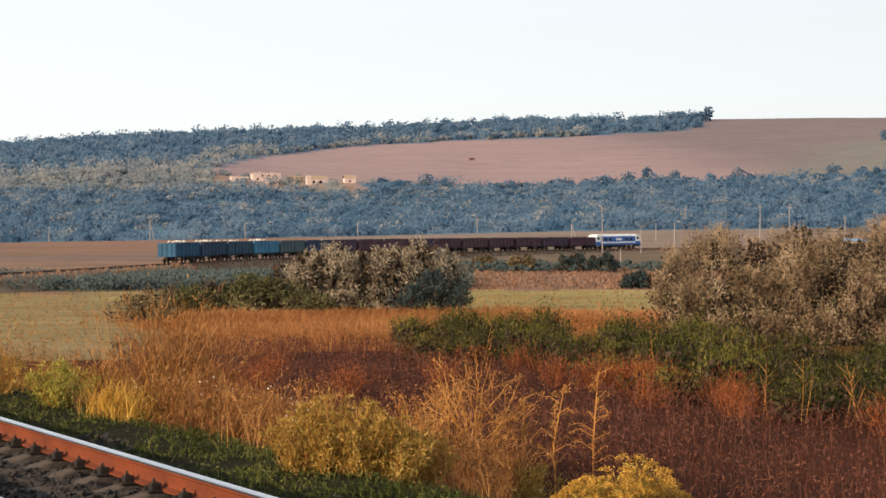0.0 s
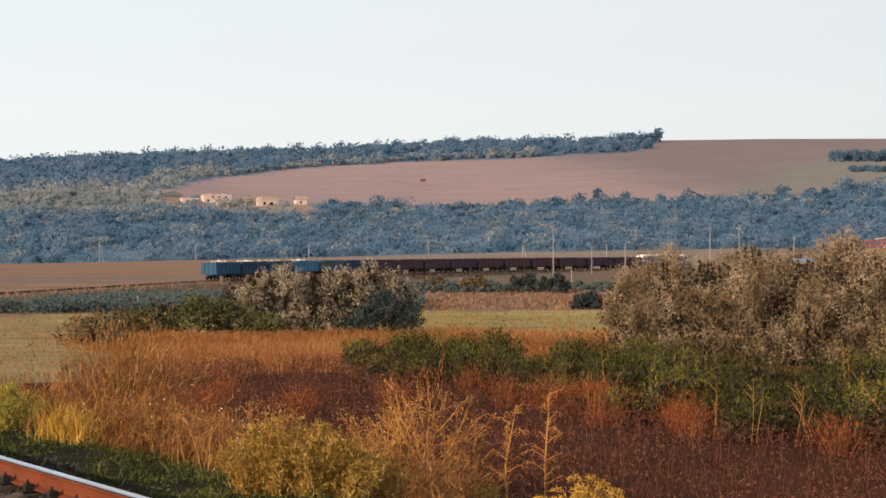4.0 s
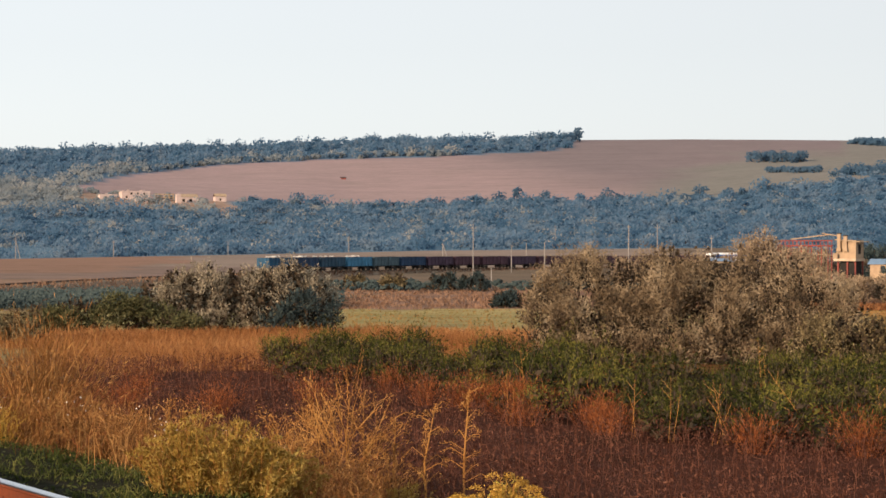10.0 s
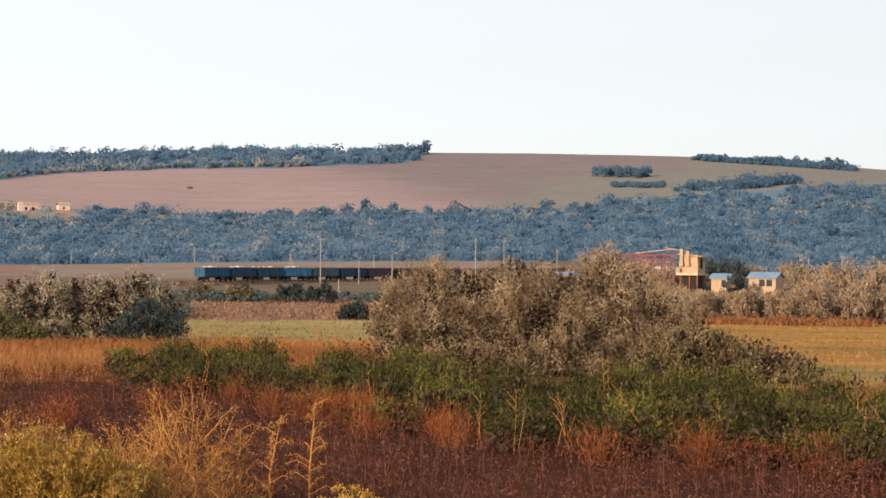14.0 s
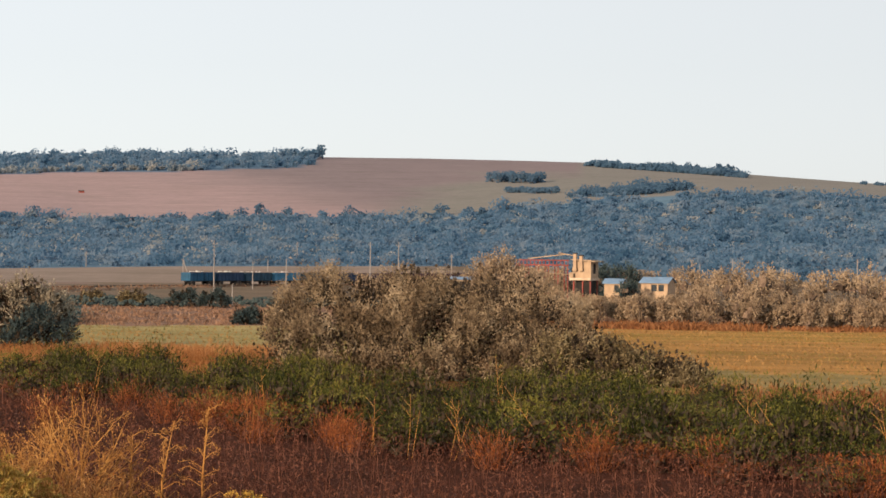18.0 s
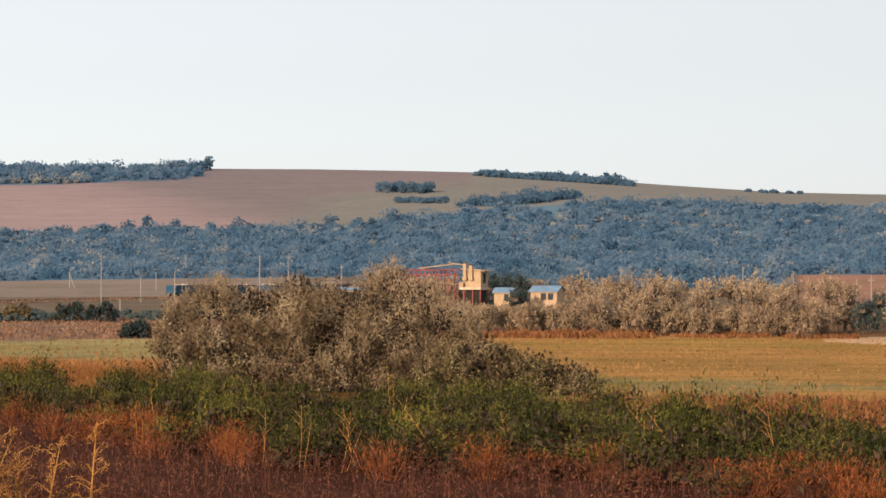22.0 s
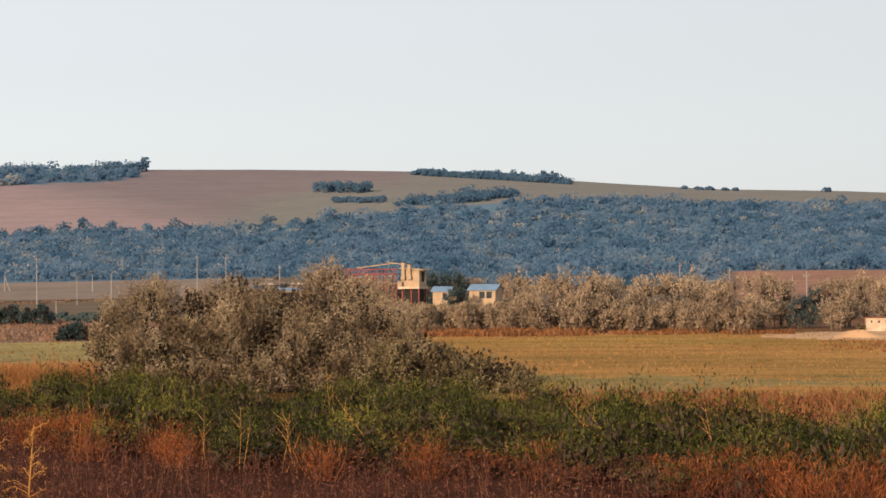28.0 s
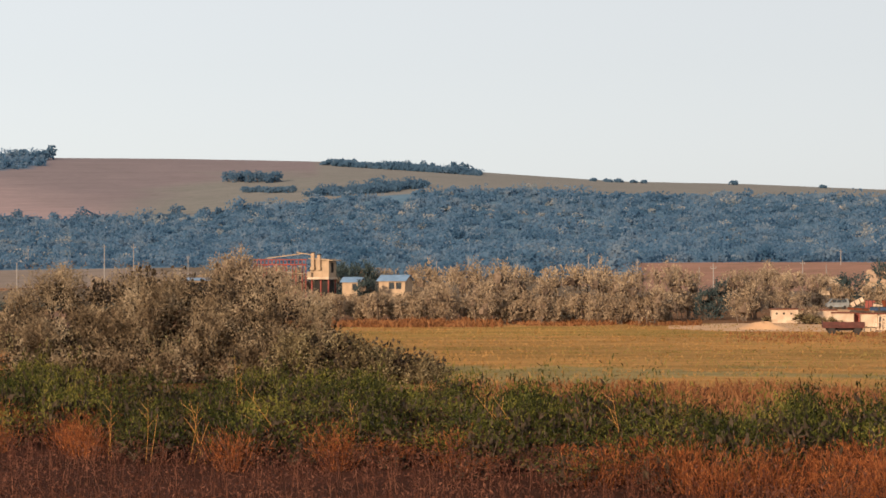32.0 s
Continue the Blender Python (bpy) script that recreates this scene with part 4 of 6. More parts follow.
def umbel_plant(az, d, h, w, seed, label, heads=26, material=YELLOW):
    rng = np.random.default_rng(seed)
    x, y = at(az, d)
    ob = thing("flowering_weed", label, "weed", "yellow weeds by the track", pose(x, y, height(x, y), 0, 0, -az))
    wood, foliage = Heap(), Heap()
    for k in range(heads):
        a, r = rng.uniform(0, 6.283), w * 0.5 * math.sqrt(rng.random())
        top = np.array((r * math.cos(a), r * math.sin(a), h * (1 - 0.45 * (r / (w * 0.5)) ** 2) * rng.uniform(0.8, 1.05)))
        foot = np.array((top[0] * 0.25, top[1] * 0.25, -0.05))
        tube(wood, [tuple(foot), tuple((foot + top) / 2 + (0, 0, 0.06)), tuple(top)], (0.008, 0.006, 0.004), 4)
        m = 110
        t = 0.15 + 0.85 * rng.random((m, 1))
        c = foot + (top - foot) * t + rng.normal(size=(m, 3)) * 0.04
        leaves(foliage, c, rng.normal(size=(m, 3)) * 0.6 + (0, 0, 0.7), rng.uniform(0.03, 0.085, m), rng.uniform(0.007, 0.014, m), rng)
        hp = Heap()
        q = 40
        ang, rr = rng.uniform(0, 6.283, q), 0.055 * np.sqrt(rng.random(q))
        c = top + np.stack([rr * np.cos(ang), rr * np.sin(ang), 0.02 - rr * 0.35], 1)
        leaves(hp, c, rng.normal(size=(q, 3)) + (0, 0, 0.4), rng.uniform(0.014, 0.028, q), 0.014, rng)
        tagged(part("umbel", hp, material, ob, "flat yellowish flower head"), kind="stuff")
    tagged(part("stem_mass", wood, DRYSTALK, ob), kind="stuff")
    tagged(part("foliage", foliage, material, ob), kind="stuff")


for k, (a, d, h, w, heads) in enumerate(((-12.9, 16.2, 0.62, 0.75, 24), (-12.0, 16.1, 0.74, 0.85, 32), (-11.0, 16.0, 0.72, 0.85, 30), (-10.0, 16.0, 0.64, 0.85, 26), (-9.1, 16.4, 0.52, 0.8, 20))):
    umbel_plant(a, d, h, w, 91 + k, ("yellow-green umbel weed in full seed beside the track", "yellowing umbel weed turning orange below", "golden umbel weed with fine stems")[min(k, 2)], heads)
for k, (a, d, h, w) in enumerate(((-1.9, 16.0, 0.64, 0.62), (-1.2, 16.4, 0.5, 0.5), (-2.6, 15.7, 0.48, 0.6), (-3.4, 15.6, 0.34, 0.5), (-0.5, 16.6, 0.36, 0.5))):
    plume_plant(a, d, h, w, 101 + k)
umbel_plant(-20.7, 22.4, 0.54, 0.94, 96, "round lime-yellow weed near the rail", 44, LIME)
umbel_plant(-22.6, 24, 0.65, 0.9, 89, "dull green weed near the rail", 16)
umbel_plant(-5.2, 17.5, 0.42, 0.7, 97, "grey-green weed with faint flower heads", 12)


def straw_tuft(az, d, h, n, seed):
    rng = np.random.default_rng(seed)
    x, y = at(az, d)
    ob = thing("grass_tuft", "upright tuft of pale straw grass", "grass", "", pose(x, y, height(x, y), 0, 0, 0))
    hp = Heap()
    base = rng.normal(size=(n, 3)) * (0.13, 0.13, 0)
    blades(hp, base, rng.normal(size=(n, 3)) * 0.26 + (0, 0, 1), h * rng.uniform(0.5, 1.1, n), 0.008, rng, 0.3)
    tagged(part("blade_mass", hp, GOLD, ob), kind="stuff")


straw_tuft(-19.1, 21.0, 0.52, 260, 98)
straw_tuft(-18.5, 20.8, 0.44, 160, 99)


def flowers():
    rng, hp = np.random.default_rng(100), Heap()
    az, d, x, y = scatter(rng, 90, -19, -9, 19, 26)
    keep = rng.random(90) < np.where(az > -17, 0.9, 0.35)
    x, y = x[keep], y[keep]
    c = np.stack([x, y, land(x, y) + rng.uniform(0.25, 0.75, len(x))], 1)
    for k in range(4):
        leaves(hp, c, rng.normal(size=c.shape) + (0, -0.6, 0.2), 0.017, 0.015, rng)
    stem = c.copy()
    stem[:, 2] = land(x, y)
    st = Heap()
    blades(st, stem, np.tile((0.0, 0.0, 1.0), (len(c), 1)), c[:, 2] - stem[:, 2], 0.005, rng, 0.0)
    stuff("flower_stems", st, DRYSTALK, "thin brown stems of the small flowers", "stems")
    stuff("white_flowers", hp, PETAL, "scattered small white flower heads on thin stems", "flowers")


flowers()


def bare_stalk(az, d, h, lean, seed, pieces=2):
    rng = np.random.default_rng(seed)
    x, y = at(az, d)
    ob = thing("bare_stalk", "pale bare dead stalk standing in the shrubs", "stalk", "bare stalks", pose(x, y, height(x, y), 0, lean, -az))
    for k in range(pieces):
        hp = Heap()
        a = rng.normal() * 0.1 * (k > 0)
        tube(hp, [(0.1 * k, 0, -0.05), (0.1 * k + a * h * 0.5 + 0.03, 0, h * 0.5), (0.1 * k + a * h, 0.05, h * (1 - 0.25 * k))], (0.008, 0.007, 0.004), 4)
        part("stalk", hp, DRYSTALK, ob)
        if k == 0:
            tw = Heap()
            for q in range(3):
                z = h * (0.55 + 0.13 * q)
                tube(tw, [(a * z, 0, z), (a * z + rng.choice((-1, 1)) * 0.22, 0, z + 0.25)], (0.006, 0.003), 4)
            part("twig", tw, DRYSTALK, ob)


for k, (a, d, h, ln) in enumerate(((-7.0, 62, 2.2, 12), (-1.3, 52, 1.9, -4), (6.4, 52, 2.3, -3), (8.2, 43, 2.2, -34), (3.4, 43, 1.6, 2), (-1.9, 49, 1.3, 0), (2.2, 44, 1.5, 3), (4.8, 42.5, 1.5, 8), (5.2, 42.5, 1.6, -10), (16.0, 41, 2.2, -38), (16.3, 41, 2.0, -34), (19.0, 40, 2.0, -8), (23.7, 44, 1.6, 10), (10.2, 43, 1.5, -5), (21, 60, 1.2, 6))):
    bare_stalk(a, d, h, ln, 110 + k)


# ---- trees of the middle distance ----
# Shade inside the valley trees' crowns is painted into these purple-brown twigs.
TWIGS = leafy("shade_brown_twigs", (0.055, 0.04, 0.032), (0.11, 0.08, 0.06), (0.18, 0.13, 0.095), 0.6, 0.05)
def valley_tree(seed, h, w, label, material, base=0.12):
    rng = np.random.default_rng(seed)
    ob = thing("valley_tree", label, "tree", "trees along the meadow's edge")
    lumps = []
    for k in range(8):
        a, r = 6.2832 * k / 8 + rng.random(), w * rng.uniform(0.12, 0.36)
        cz = h * (rng.uniform(0.45, 0.78) if k % 2 else rng.uniform(0.2, 0.4))
        s = rng.uniform(0.16, 0.26)
        lumps.append((r * math.cos(a), r * math.sin(a), cz, w * s, w * s, min(h * 0.28, cz * 0.98)))
    stems_of(ob, lumps[:4], rng, 0.13)
    crown = crown_of(tufted(lumps, rng, 5, 0.52), 540, h * 0.12, 0.39, 0.175, rng, 1.0, -0.2, 4)
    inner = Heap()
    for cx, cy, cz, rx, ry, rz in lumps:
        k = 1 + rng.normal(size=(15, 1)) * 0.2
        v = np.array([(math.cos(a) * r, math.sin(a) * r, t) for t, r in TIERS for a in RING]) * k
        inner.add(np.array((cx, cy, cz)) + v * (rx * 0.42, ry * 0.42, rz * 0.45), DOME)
    tagged(part("twig_mass", inner, TWIGS, ob, "twiggy inside, darkened as painted shade"), kind="stuff")
    part("crown", crown, material, ob)
    return ob


def valley_trees():
    rng = np.random.default_rng(121)
    tan, dark = "silver-tan willow-like tree in autumn leaf", "dark green rounded tree"
    kinds = [valley_tree(122, 8.5, 7.0, tan, MIDTREE), valley_tree(123, 7.2, 7.5, tan, MIDTREE), valley_tree(124, 9.5, 7.5, tan, MIDTREE), valley_tree(125, 6.0, 6.5, tan, MIDTREE), valley_tree(126, 5.0, 5.0, dark, DARKSHRUB), valley_tree(127, 4.0, 5.0, tan, MIDTREE)]
    rows = [(6.25, 300, 2, 1.22), (6.1, 296, 0, 1.25), (3.4, 330, 1, 0.8), (1.9, 325, 3, 1.0), (7.4, 292, 1, 0.85), (8.6, 276, 3, 0.7), (9.1, 268, 5, 0.95), (9.7, 276, 3, 0.6), (10.3, 266, 5, 0.85), (10.9, 272, 3, 0.58), (11.5, 266, 5, 0.85), (12.3, 276, 3, 0.62), (12.6, 264, 5, 1.0), (8.1, 280, 3, 1.0), (7.5, 284, 3, 1.15), (6.9, 286, 3, 1.2), (7.2, 300, 3, 1.25), (10.45, 312, 4, 1.1)]
    rows += [(10.0, 300, 5, 0.8), (11.1, 300, 5, 0.8), (11.9, 300, 5, 0.85), (6.4, 352, 0, 0.95), (7.0, 350, 1, 1.1), (7.6, 352, 0, 0.95), (8.2, 350, 1, 1.1), (8.8, 356, 2, 0.85), (10.0, 360, 4, 1.6), (10.5, 362, 4, 1.5), (11.2, 366, 1, 1.0), (5.4, 340, 1, 0.9), (4.3, 345, 3, 0.95), (2.6, 335, 3, 0.9), (12.3, 330, 0, 1.0), (12.9, 330, 1, 1.05), (13.0, 250, 3, 1.0), (14.0, 258, 0, 1.02)]
    rows += [(14.8, 254, 2, 0.98), (15.5, 262, 1, 1.1), (16.1, 249, 3, 1.0), (17.0, 258, 1, 1.1), (17.9, 262, 0, 1.0), (18.5, 254, 1, 1.0), (19.3, 262, 2, 0.92), (19.7, 238, 3, 1.08), (20.4, 262, 0, 1.0), (21.0, 268, 1, 1.0), (18.0, 250, 5, 1.0), (15.0, 247, 5, 1.0), (12.0, 248, 5, 0.9), (22.9, 262, 1, 1.0), (23.3, 268, 0, 0.92), (23.0, 256, 3, 0.9), (24.4, 290, 1, 0.95), (24.0, 300, 0, 0.95)]
    rows += [(25.2, 300, 1, 0.9), (26.2, 320, 4, 1.2), (27.6, 330, 4, 1.6), (28.6, 300, 1, 1.0), (22.3, 300, 4, 1.1), (21.8, 262, 4, 0.9), (25.0, 244, 5, 0.6), (9.5, 336, 4, 1.5), (27.0, 300, 5, 1.1), (26.0, 300, 5, 1.1), (29.5, 280, 0, 1.0)]
    rows += [(13.2 + 0.62 * k + rng.normal() * 0.15, rng.uniform(242, 254), rng.choice((3, 5, 5)), rng.uniform(0.7, 1.0)) for k in range(13)] + [(6.6 + 0.5 * k + rng.normal() * 0.12, rng.uniform(258, 266), 5, rng.uniform(0.75, 1.0)) for k in range(13)]
    used = set()
    for az, d, k, s in rows:
        x, y = at(az + rng.normal() * 0.05, d)
        m = pose(x, y, height(x, y) - 0.1, 0, 0, rng.uniform(0, 360))
        ob = kinds[k] if k not in used else copy_thing(kinds[k], m)
        ob.matrix_world = m
        ob.scale = (s, s, s)
        used.add(k)


valley_trees()


def scrub():
    rng, spots = np.random.default_rng(131), []
    for _ in range(1000):
        az, d = rng.uniform(-27, -7.5), rng.uniform(230, 286)
        h = rng.uniform(1.4, 2.6)
        spots.append((*at(az, d), h, h * rng.uniform(1.2, 2.0)))
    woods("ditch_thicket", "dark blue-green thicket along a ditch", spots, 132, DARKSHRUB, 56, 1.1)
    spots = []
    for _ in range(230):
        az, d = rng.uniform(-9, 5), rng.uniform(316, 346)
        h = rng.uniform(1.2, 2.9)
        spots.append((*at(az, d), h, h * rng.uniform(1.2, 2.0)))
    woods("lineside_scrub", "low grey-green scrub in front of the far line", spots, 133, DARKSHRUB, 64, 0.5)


scrub()


def field_bushes():
    """Bushes near the far line, each one apart."""
    k = 140
    for az, d, w, h, mat, lab in ((-4.0, 322, 4.2, 3.2, DARKSHRUB, "dark round bush before the far line"), (-3.0, 318, 4.6, 3.0, DARKSHRUB, "dark round bush before the far line"), (-5.6, 324, 4.0, 2.8, OLIVE, "grey-olive bush before the far line"), (-1.9, 232, 3.0, 1.7, DARKSHRUB, "dark low bush in the fallow field"), (-0.7, 236, 3.4, 2.0, OLIVE, "olive bush in the fallow field"), (0.6, 330, 5.0, 4.6, OLIVE, "olive bush behind the fallow field"), (-6.9, 330, 3.6, 2.4, OLIVE, "grey-olive bush before the far line")):
        bush("field_bush", lab, "bush", az, d, [(-w * 0.28, 0, h * 0.42, w * 0.3, w * 0.28, h * 0.5), (w * 0.2, 0, h * 0.48, w * 0.33, w * 0.3, h * 0.54)], 420, 0.7, 0.42, 0.2, mat, k, group="bushes by the far line", per=4)
        k += 1


field_bushes()


def hill_trees():
    """Single trees that stand clear on the hillside and the ridge."""
    rng = np.random.default_rng(151)

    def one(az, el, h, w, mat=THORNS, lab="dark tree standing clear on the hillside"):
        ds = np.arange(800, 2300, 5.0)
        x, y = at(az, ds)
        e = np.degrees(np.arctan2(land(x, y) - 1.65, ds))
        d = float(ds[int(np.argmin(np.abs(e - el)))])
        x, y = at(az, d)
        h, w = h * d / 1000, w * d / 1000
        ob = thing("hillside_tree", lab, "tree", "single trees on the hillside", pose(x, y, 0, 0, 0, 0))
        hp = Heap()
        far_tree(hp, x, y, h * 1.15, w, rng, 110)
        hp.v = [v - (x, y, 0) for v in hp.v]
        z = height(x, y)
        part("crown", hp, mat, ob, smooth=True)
        tr = Heap()
        tube(tr, [(0, 0, z - 0.5), (0, 0, z + h * 0.6)], (0.3, 0.15), 6)
        part("trunk", tr, BARK, ob)

    for row in ((-1.5, 1.3, 8, 7), (-2.1, 1.26, 6, 9), (-0.6, 1.33, 5, 8), (1.4, 1.36, 6, 8), (4.4, 1.38, 7, 10), (-8.8, 1.16, 7, 11), (0.42, 3.2, 9, 6), (0.1, 3.2, 6, 9), (-0.5, 3.2, 6, 9)):
        one(*row)
    for k in range(46):
        az = rng.uniform(-10.5, 6.0)
        one(az, float(table(FIELD_LOW, az)) - 0.1 + rng.normal() * 0.035, rng.uniform(2.8, 6.0), rng.uniform(5, 10), lab="dark tree at the woodland's upper edge")
    for k in range(14):
        one(6.15 + 1.65 * k / 13 + rng.normal() * 0.05, 2.5 + rng.normal() * 0.03, rng.uniform(5, 7.5), rng.uniform(6, 9), lab="dark bush in a clump on the hillside field")
    for k in range(11):
        one(6.6 + 1.6 * k / 10, 2.16 + rng.normal() * 0.02, rng.uniform(3, 4.5), rng.uniform(6, 9), lab="low dark bush on the hillside field")
    for k in range(40):
        az = 9.4 + 4.8 * k / 39 + rng.normal() * 0.1
        one(az, float(table(RIDGE, az)) - (0.09 if az < 11.5 else 0.05) - 0.04 * rng.random(), rng.uniform(1.8, 3.4) * (1.9 if k % 4 == 1 and az > 10.8 else 1.0), rng.uniform(3, 6), lab="tree on the bare ridge against the sky")
    for az in (18.2, 18.5, 18.7, 18.9, 19.3, 19.9, 22.6, 25.3):
        one(az + rng.normal() * 0.1, float(table(RIDGE, az)) - 0.04, rng.uniform(1.4, 2.8), rng.uniform(4, 8), lab="tree on the bare ridge against the sky")


hill_trees()


# ---- more materials ----
RUST = worn("rusted_steel", (0.15, 0.036, 0.011), (0.065, 0.016, 0.007), 2.0, 0.85, 0.1, 0.3, 0.6)
POLISHED = worn("polished_steel", (0.62, 0.64, 0.68), (0.45, 0.46, 0.5), 1.5, 0.28, 1.0, 0.03, 0.5)
IRON = worn("dark_greasy_iron", (0.032, 0.026, 0.023), (0.013, 0.011, 0.01), 9.0, 0.6, 0.3)
CONCRETE = worn("weathered_concrete", (0.07, 0.056, 0.047), (0.025, 0.02, 0.017), 3.0, 0.95, 0, 0.5)
STONE = worn("ballast_stone", (0.032, 0.029, 0.027), (0.01, 0.009, 0.009), 6.0, 0.95, 0, 0.5)
WOODPOLE = worn("grey_pole", (0.27, 0.25, 0.24), (0.17, 0.155, 0.145), 1.0, 0.9)
PLASTER = worn("warm_plaster", (0.36, 0.265, 0.175), (0.24, 0.17, 0.115), 0.8, 0.9, 0, 0.3)
RUINWALL = worn("pale_ruin_wall", (0.5, 0.4, 0.37), (0.36, 0.28, 0.26), 0.3, 0.95, 0, 0.3)
BLUEROOF = worn("blue_sheet_roof", (0.16, 0.25, 0.37), (0.1, 0.16, 0.24), 0.6, 0.5, 0.2)
REDSTEEL = worn("red_primed_steel", (0.26, 0.06, 0.045), (0.12, 0.035, 0.03), 1.0, 0.7)
TIMBER = worn("weathered_timber", (0.38, 0.29, 0.2), (0.2, 0.14, 0.09), 1.2, 0.9)
# Near-black fill painted as the shade inside openings and below the tower house.
SHADE = worn("interior_shade", (0.025, 0.022, 0.02), (0.01, 0.01, 0.01), 1.0, 0.9)
WHITEWALL = worn("peeling_white_paint", (0.47, 0.38, 0.29), (0.28, 0.19, 0.125), 0.9, 0.7, 0, 0.2)
SANDY = worn("pale_sand", (0.46, 0.28, 0.15), (0.34, 0.205, 0.115), 0.4, 0.95, 0, 0.4)
GLASS = worn("dark_window_glass", (0.05, 0.06, 0.07), (0.02, 0.025, 0.03), 1.0, 0.15)
LOCOBLUE = worn("locomotive_blue", (0.035, 0.14, 0.42), (0.025, 0.09, 0.28), 0.7, 0.45)
LOCOWHITE = worn("locomotive_white", (0.8, 0.8, 0.8), (0.6, 0.58, 0.55), 0.7, 0.45)
# The maroon is mixed bluish to paint haze over the distant train.
PAINTS = {k: worn(k + "_wagon_paint", c, tuple(0.5 * q for q in c), 0.5, 0.7) for k, c in (
    ("teal", (0.014, 0.075, 0.15)), ("navy", (0.018, 0.045, 0.1)), ("sea", (0.022, 0.062, 0.105)), ("cyan", (0.05, 0.18, 0.31)),
    ("slate", (0.06, 0.1, 0.125)), ("maroon", (0.075, 0.036, 0.052)), ("plum", (0.06, 0.036, 0.062)), ("brown", (0.085, 0.043, 0.05)))}
CARGO = worn("pale_load", (0.7, 0.68, 0.64), (0.45, 0.43, 0.4), 1.5, 0.95)
DARKCARGO = worn("dark_scrap_load", (0.1, 0.07, 0.06), (0.03, 0.025, 0.025), 1.5, 0.95)

# ---- the near track ----
ALONG = (math.sin(radians(RAIL_AZ)), math.cos(radians(RAIL_AZ)))


def trackside(a, s, z=0.0):
    """The pose at a metres along the near track, s metres across it."""
    return pose(a * ALONG[0] + s * ACROSS[0], a * ALONG[1] + s * ACROSS[1], TRACK_Z + z, 0, 0, -RAIL_AZ)


def extrude(heap, profile, y0, y1, steps=1):
    n = len(profile)
    v = [(x, y0 + (y1 - y0) * k / steps, z) for k in range(steps + 1) for x, z in profile]
    f = [(k * n + q, k * n + (q + 1) % n, (k + 1) * n + (q + 1) % n, (k + 1) * n + q) for k in range(steps) for q in range(n)]
    heap.add(v, f)


def rail(s):
    ob = thing("rail", "rust-brown steel rail with a bright worn top", "rail", "rails of the near track", trackside(0, s))
    h = Heap()
    prof = [(-0.075, 0.0), (0.075, 0.0), (0.075, 0.012), (0.02, 0.03), (0.01, 0.05), (0.01, 0.125), (0.02, 0.137), (0.0375, 0.143), (0.0375, 0.172), (-0.0375, 0.172), (-0.0375, 0.143), (-0.02, 0.137), (-0.01, 0.125), (-0.01, 0.05), (-0.02, 0.03), (-0.075, 0.012)]
    extrude(h, prof, -40, 70, 20)
    part("rail_web", h, RUST, ob)
    h = Heap()
    extrude(h, [(-0.0385, 0.158), (-0.0385, 0.172), (-0.031, 0.1795), (0, 0.181), (0.031, 0.1795), (0.0385, 0.172), (0.0385, 0.158)], -40, 70, 20)
    part("rail_head", h, POLISHED, ob, "polished steel running surface")
    return ob


rail(RAIL_OFF)
rail(RAIL_OFF - 1.595)


def sleepers():
    mid = RAIL_OFF - 0.7975
    ob = thing("sleeper", "weathered concrete sleeper with dark iron fastenings", "sleeper", "sleepers under the near track", trackside(-6, mid, -0.01))
    h = Heap()
    xs = [-1.35, -1.28, -0.95, -0.62, -0.35, 0.35, 0.62, 0.95, 1.28, 1.35]
    tops = [-0.06, -0.012, 0.0, 0.0, -0.055, -0.055, 0.0, 0.0, -0.012, -0.06]
    v, n = [], len(xs)
    for x, t in zip(xs, tops):
        v += [(x, -0.145, -0.2), (x, -0.085, t - 0.015), (x, -0.06, t), (x, 0.06, t), (x, 0.085, t - 0.015), (x, 0.145, -0.2)]
    f = [(6 * k + q, 6 * k + q + 1, 6 * k + q + 7, 6 * k + q + 6) for k in range(n - 1) for q in range(5)]
    f += [(0, 1, 4, 5), (1, 2, 3, 4), (6 * n - 6, 6 * n - 5, 6 * n - 2, 6 * n - 1), (6 * n - 5, 6 * n - 4, 6 * n - 3, 6 * n - 2)]
    h.add(v, f)
    part("sleeper_body", h, CONCRETE, ob)
    plate, clamp, bolt = Heap(), Heap(), Heap()
    box(plate, -0.19, -0.08, 0.001, 0.19, 0.08, 0.016)
    box(clamp, -0.035, -0.05, 0.016, 0.035, 0.05, 0.05)
    box(clamp, -0.05, -0.035, 0.05, 0.03, 0.035, 0.066)
    for r0, r1, z0, z1 in ((0.02, 0.02, 0.066, 0.082), (0.01, 0.01, 0.082, 0.105)):
        tube(bolt, [(0, 0, z0), (0, 0, z1 - 0.001), (0, 0, z1)], (r0, r1, 0.001), 6)
    pm, cm, bo = plate.mesh("tie_plate", IRON), clamp.mesh("clamp", IRON), bolt.mesh("bolt", IRON)
    for side in (-0.7975, 0.7975):
        part("tie_plate", pm, None, ob).location = (side, 0, 0)
        for q in (-1, 1):
            c = part("clamp", cm, None, ob)
            c.location, c.rotation_euler = (side + q * 0.115, 0, 0), (0, 0, 0 if q > 0 else math.pi)
            part("bolt", bo, None, ob).location = (side + q * 0.115, 0, 0)
            b = part("bolt", bo, None, ob)
            b.location, b.scale = (side + q * 0.165, 0.045, -0.045), (1, 1, 0.9)
    rng = np.random.default_rng(61)
    for k in range(1, 68):
        copy_thing(ob, trackside(-6 + 0.545 * k, mid + rng.normal() * 0.008, -0.01 + rng.normal() * 0.003))


sleepers()


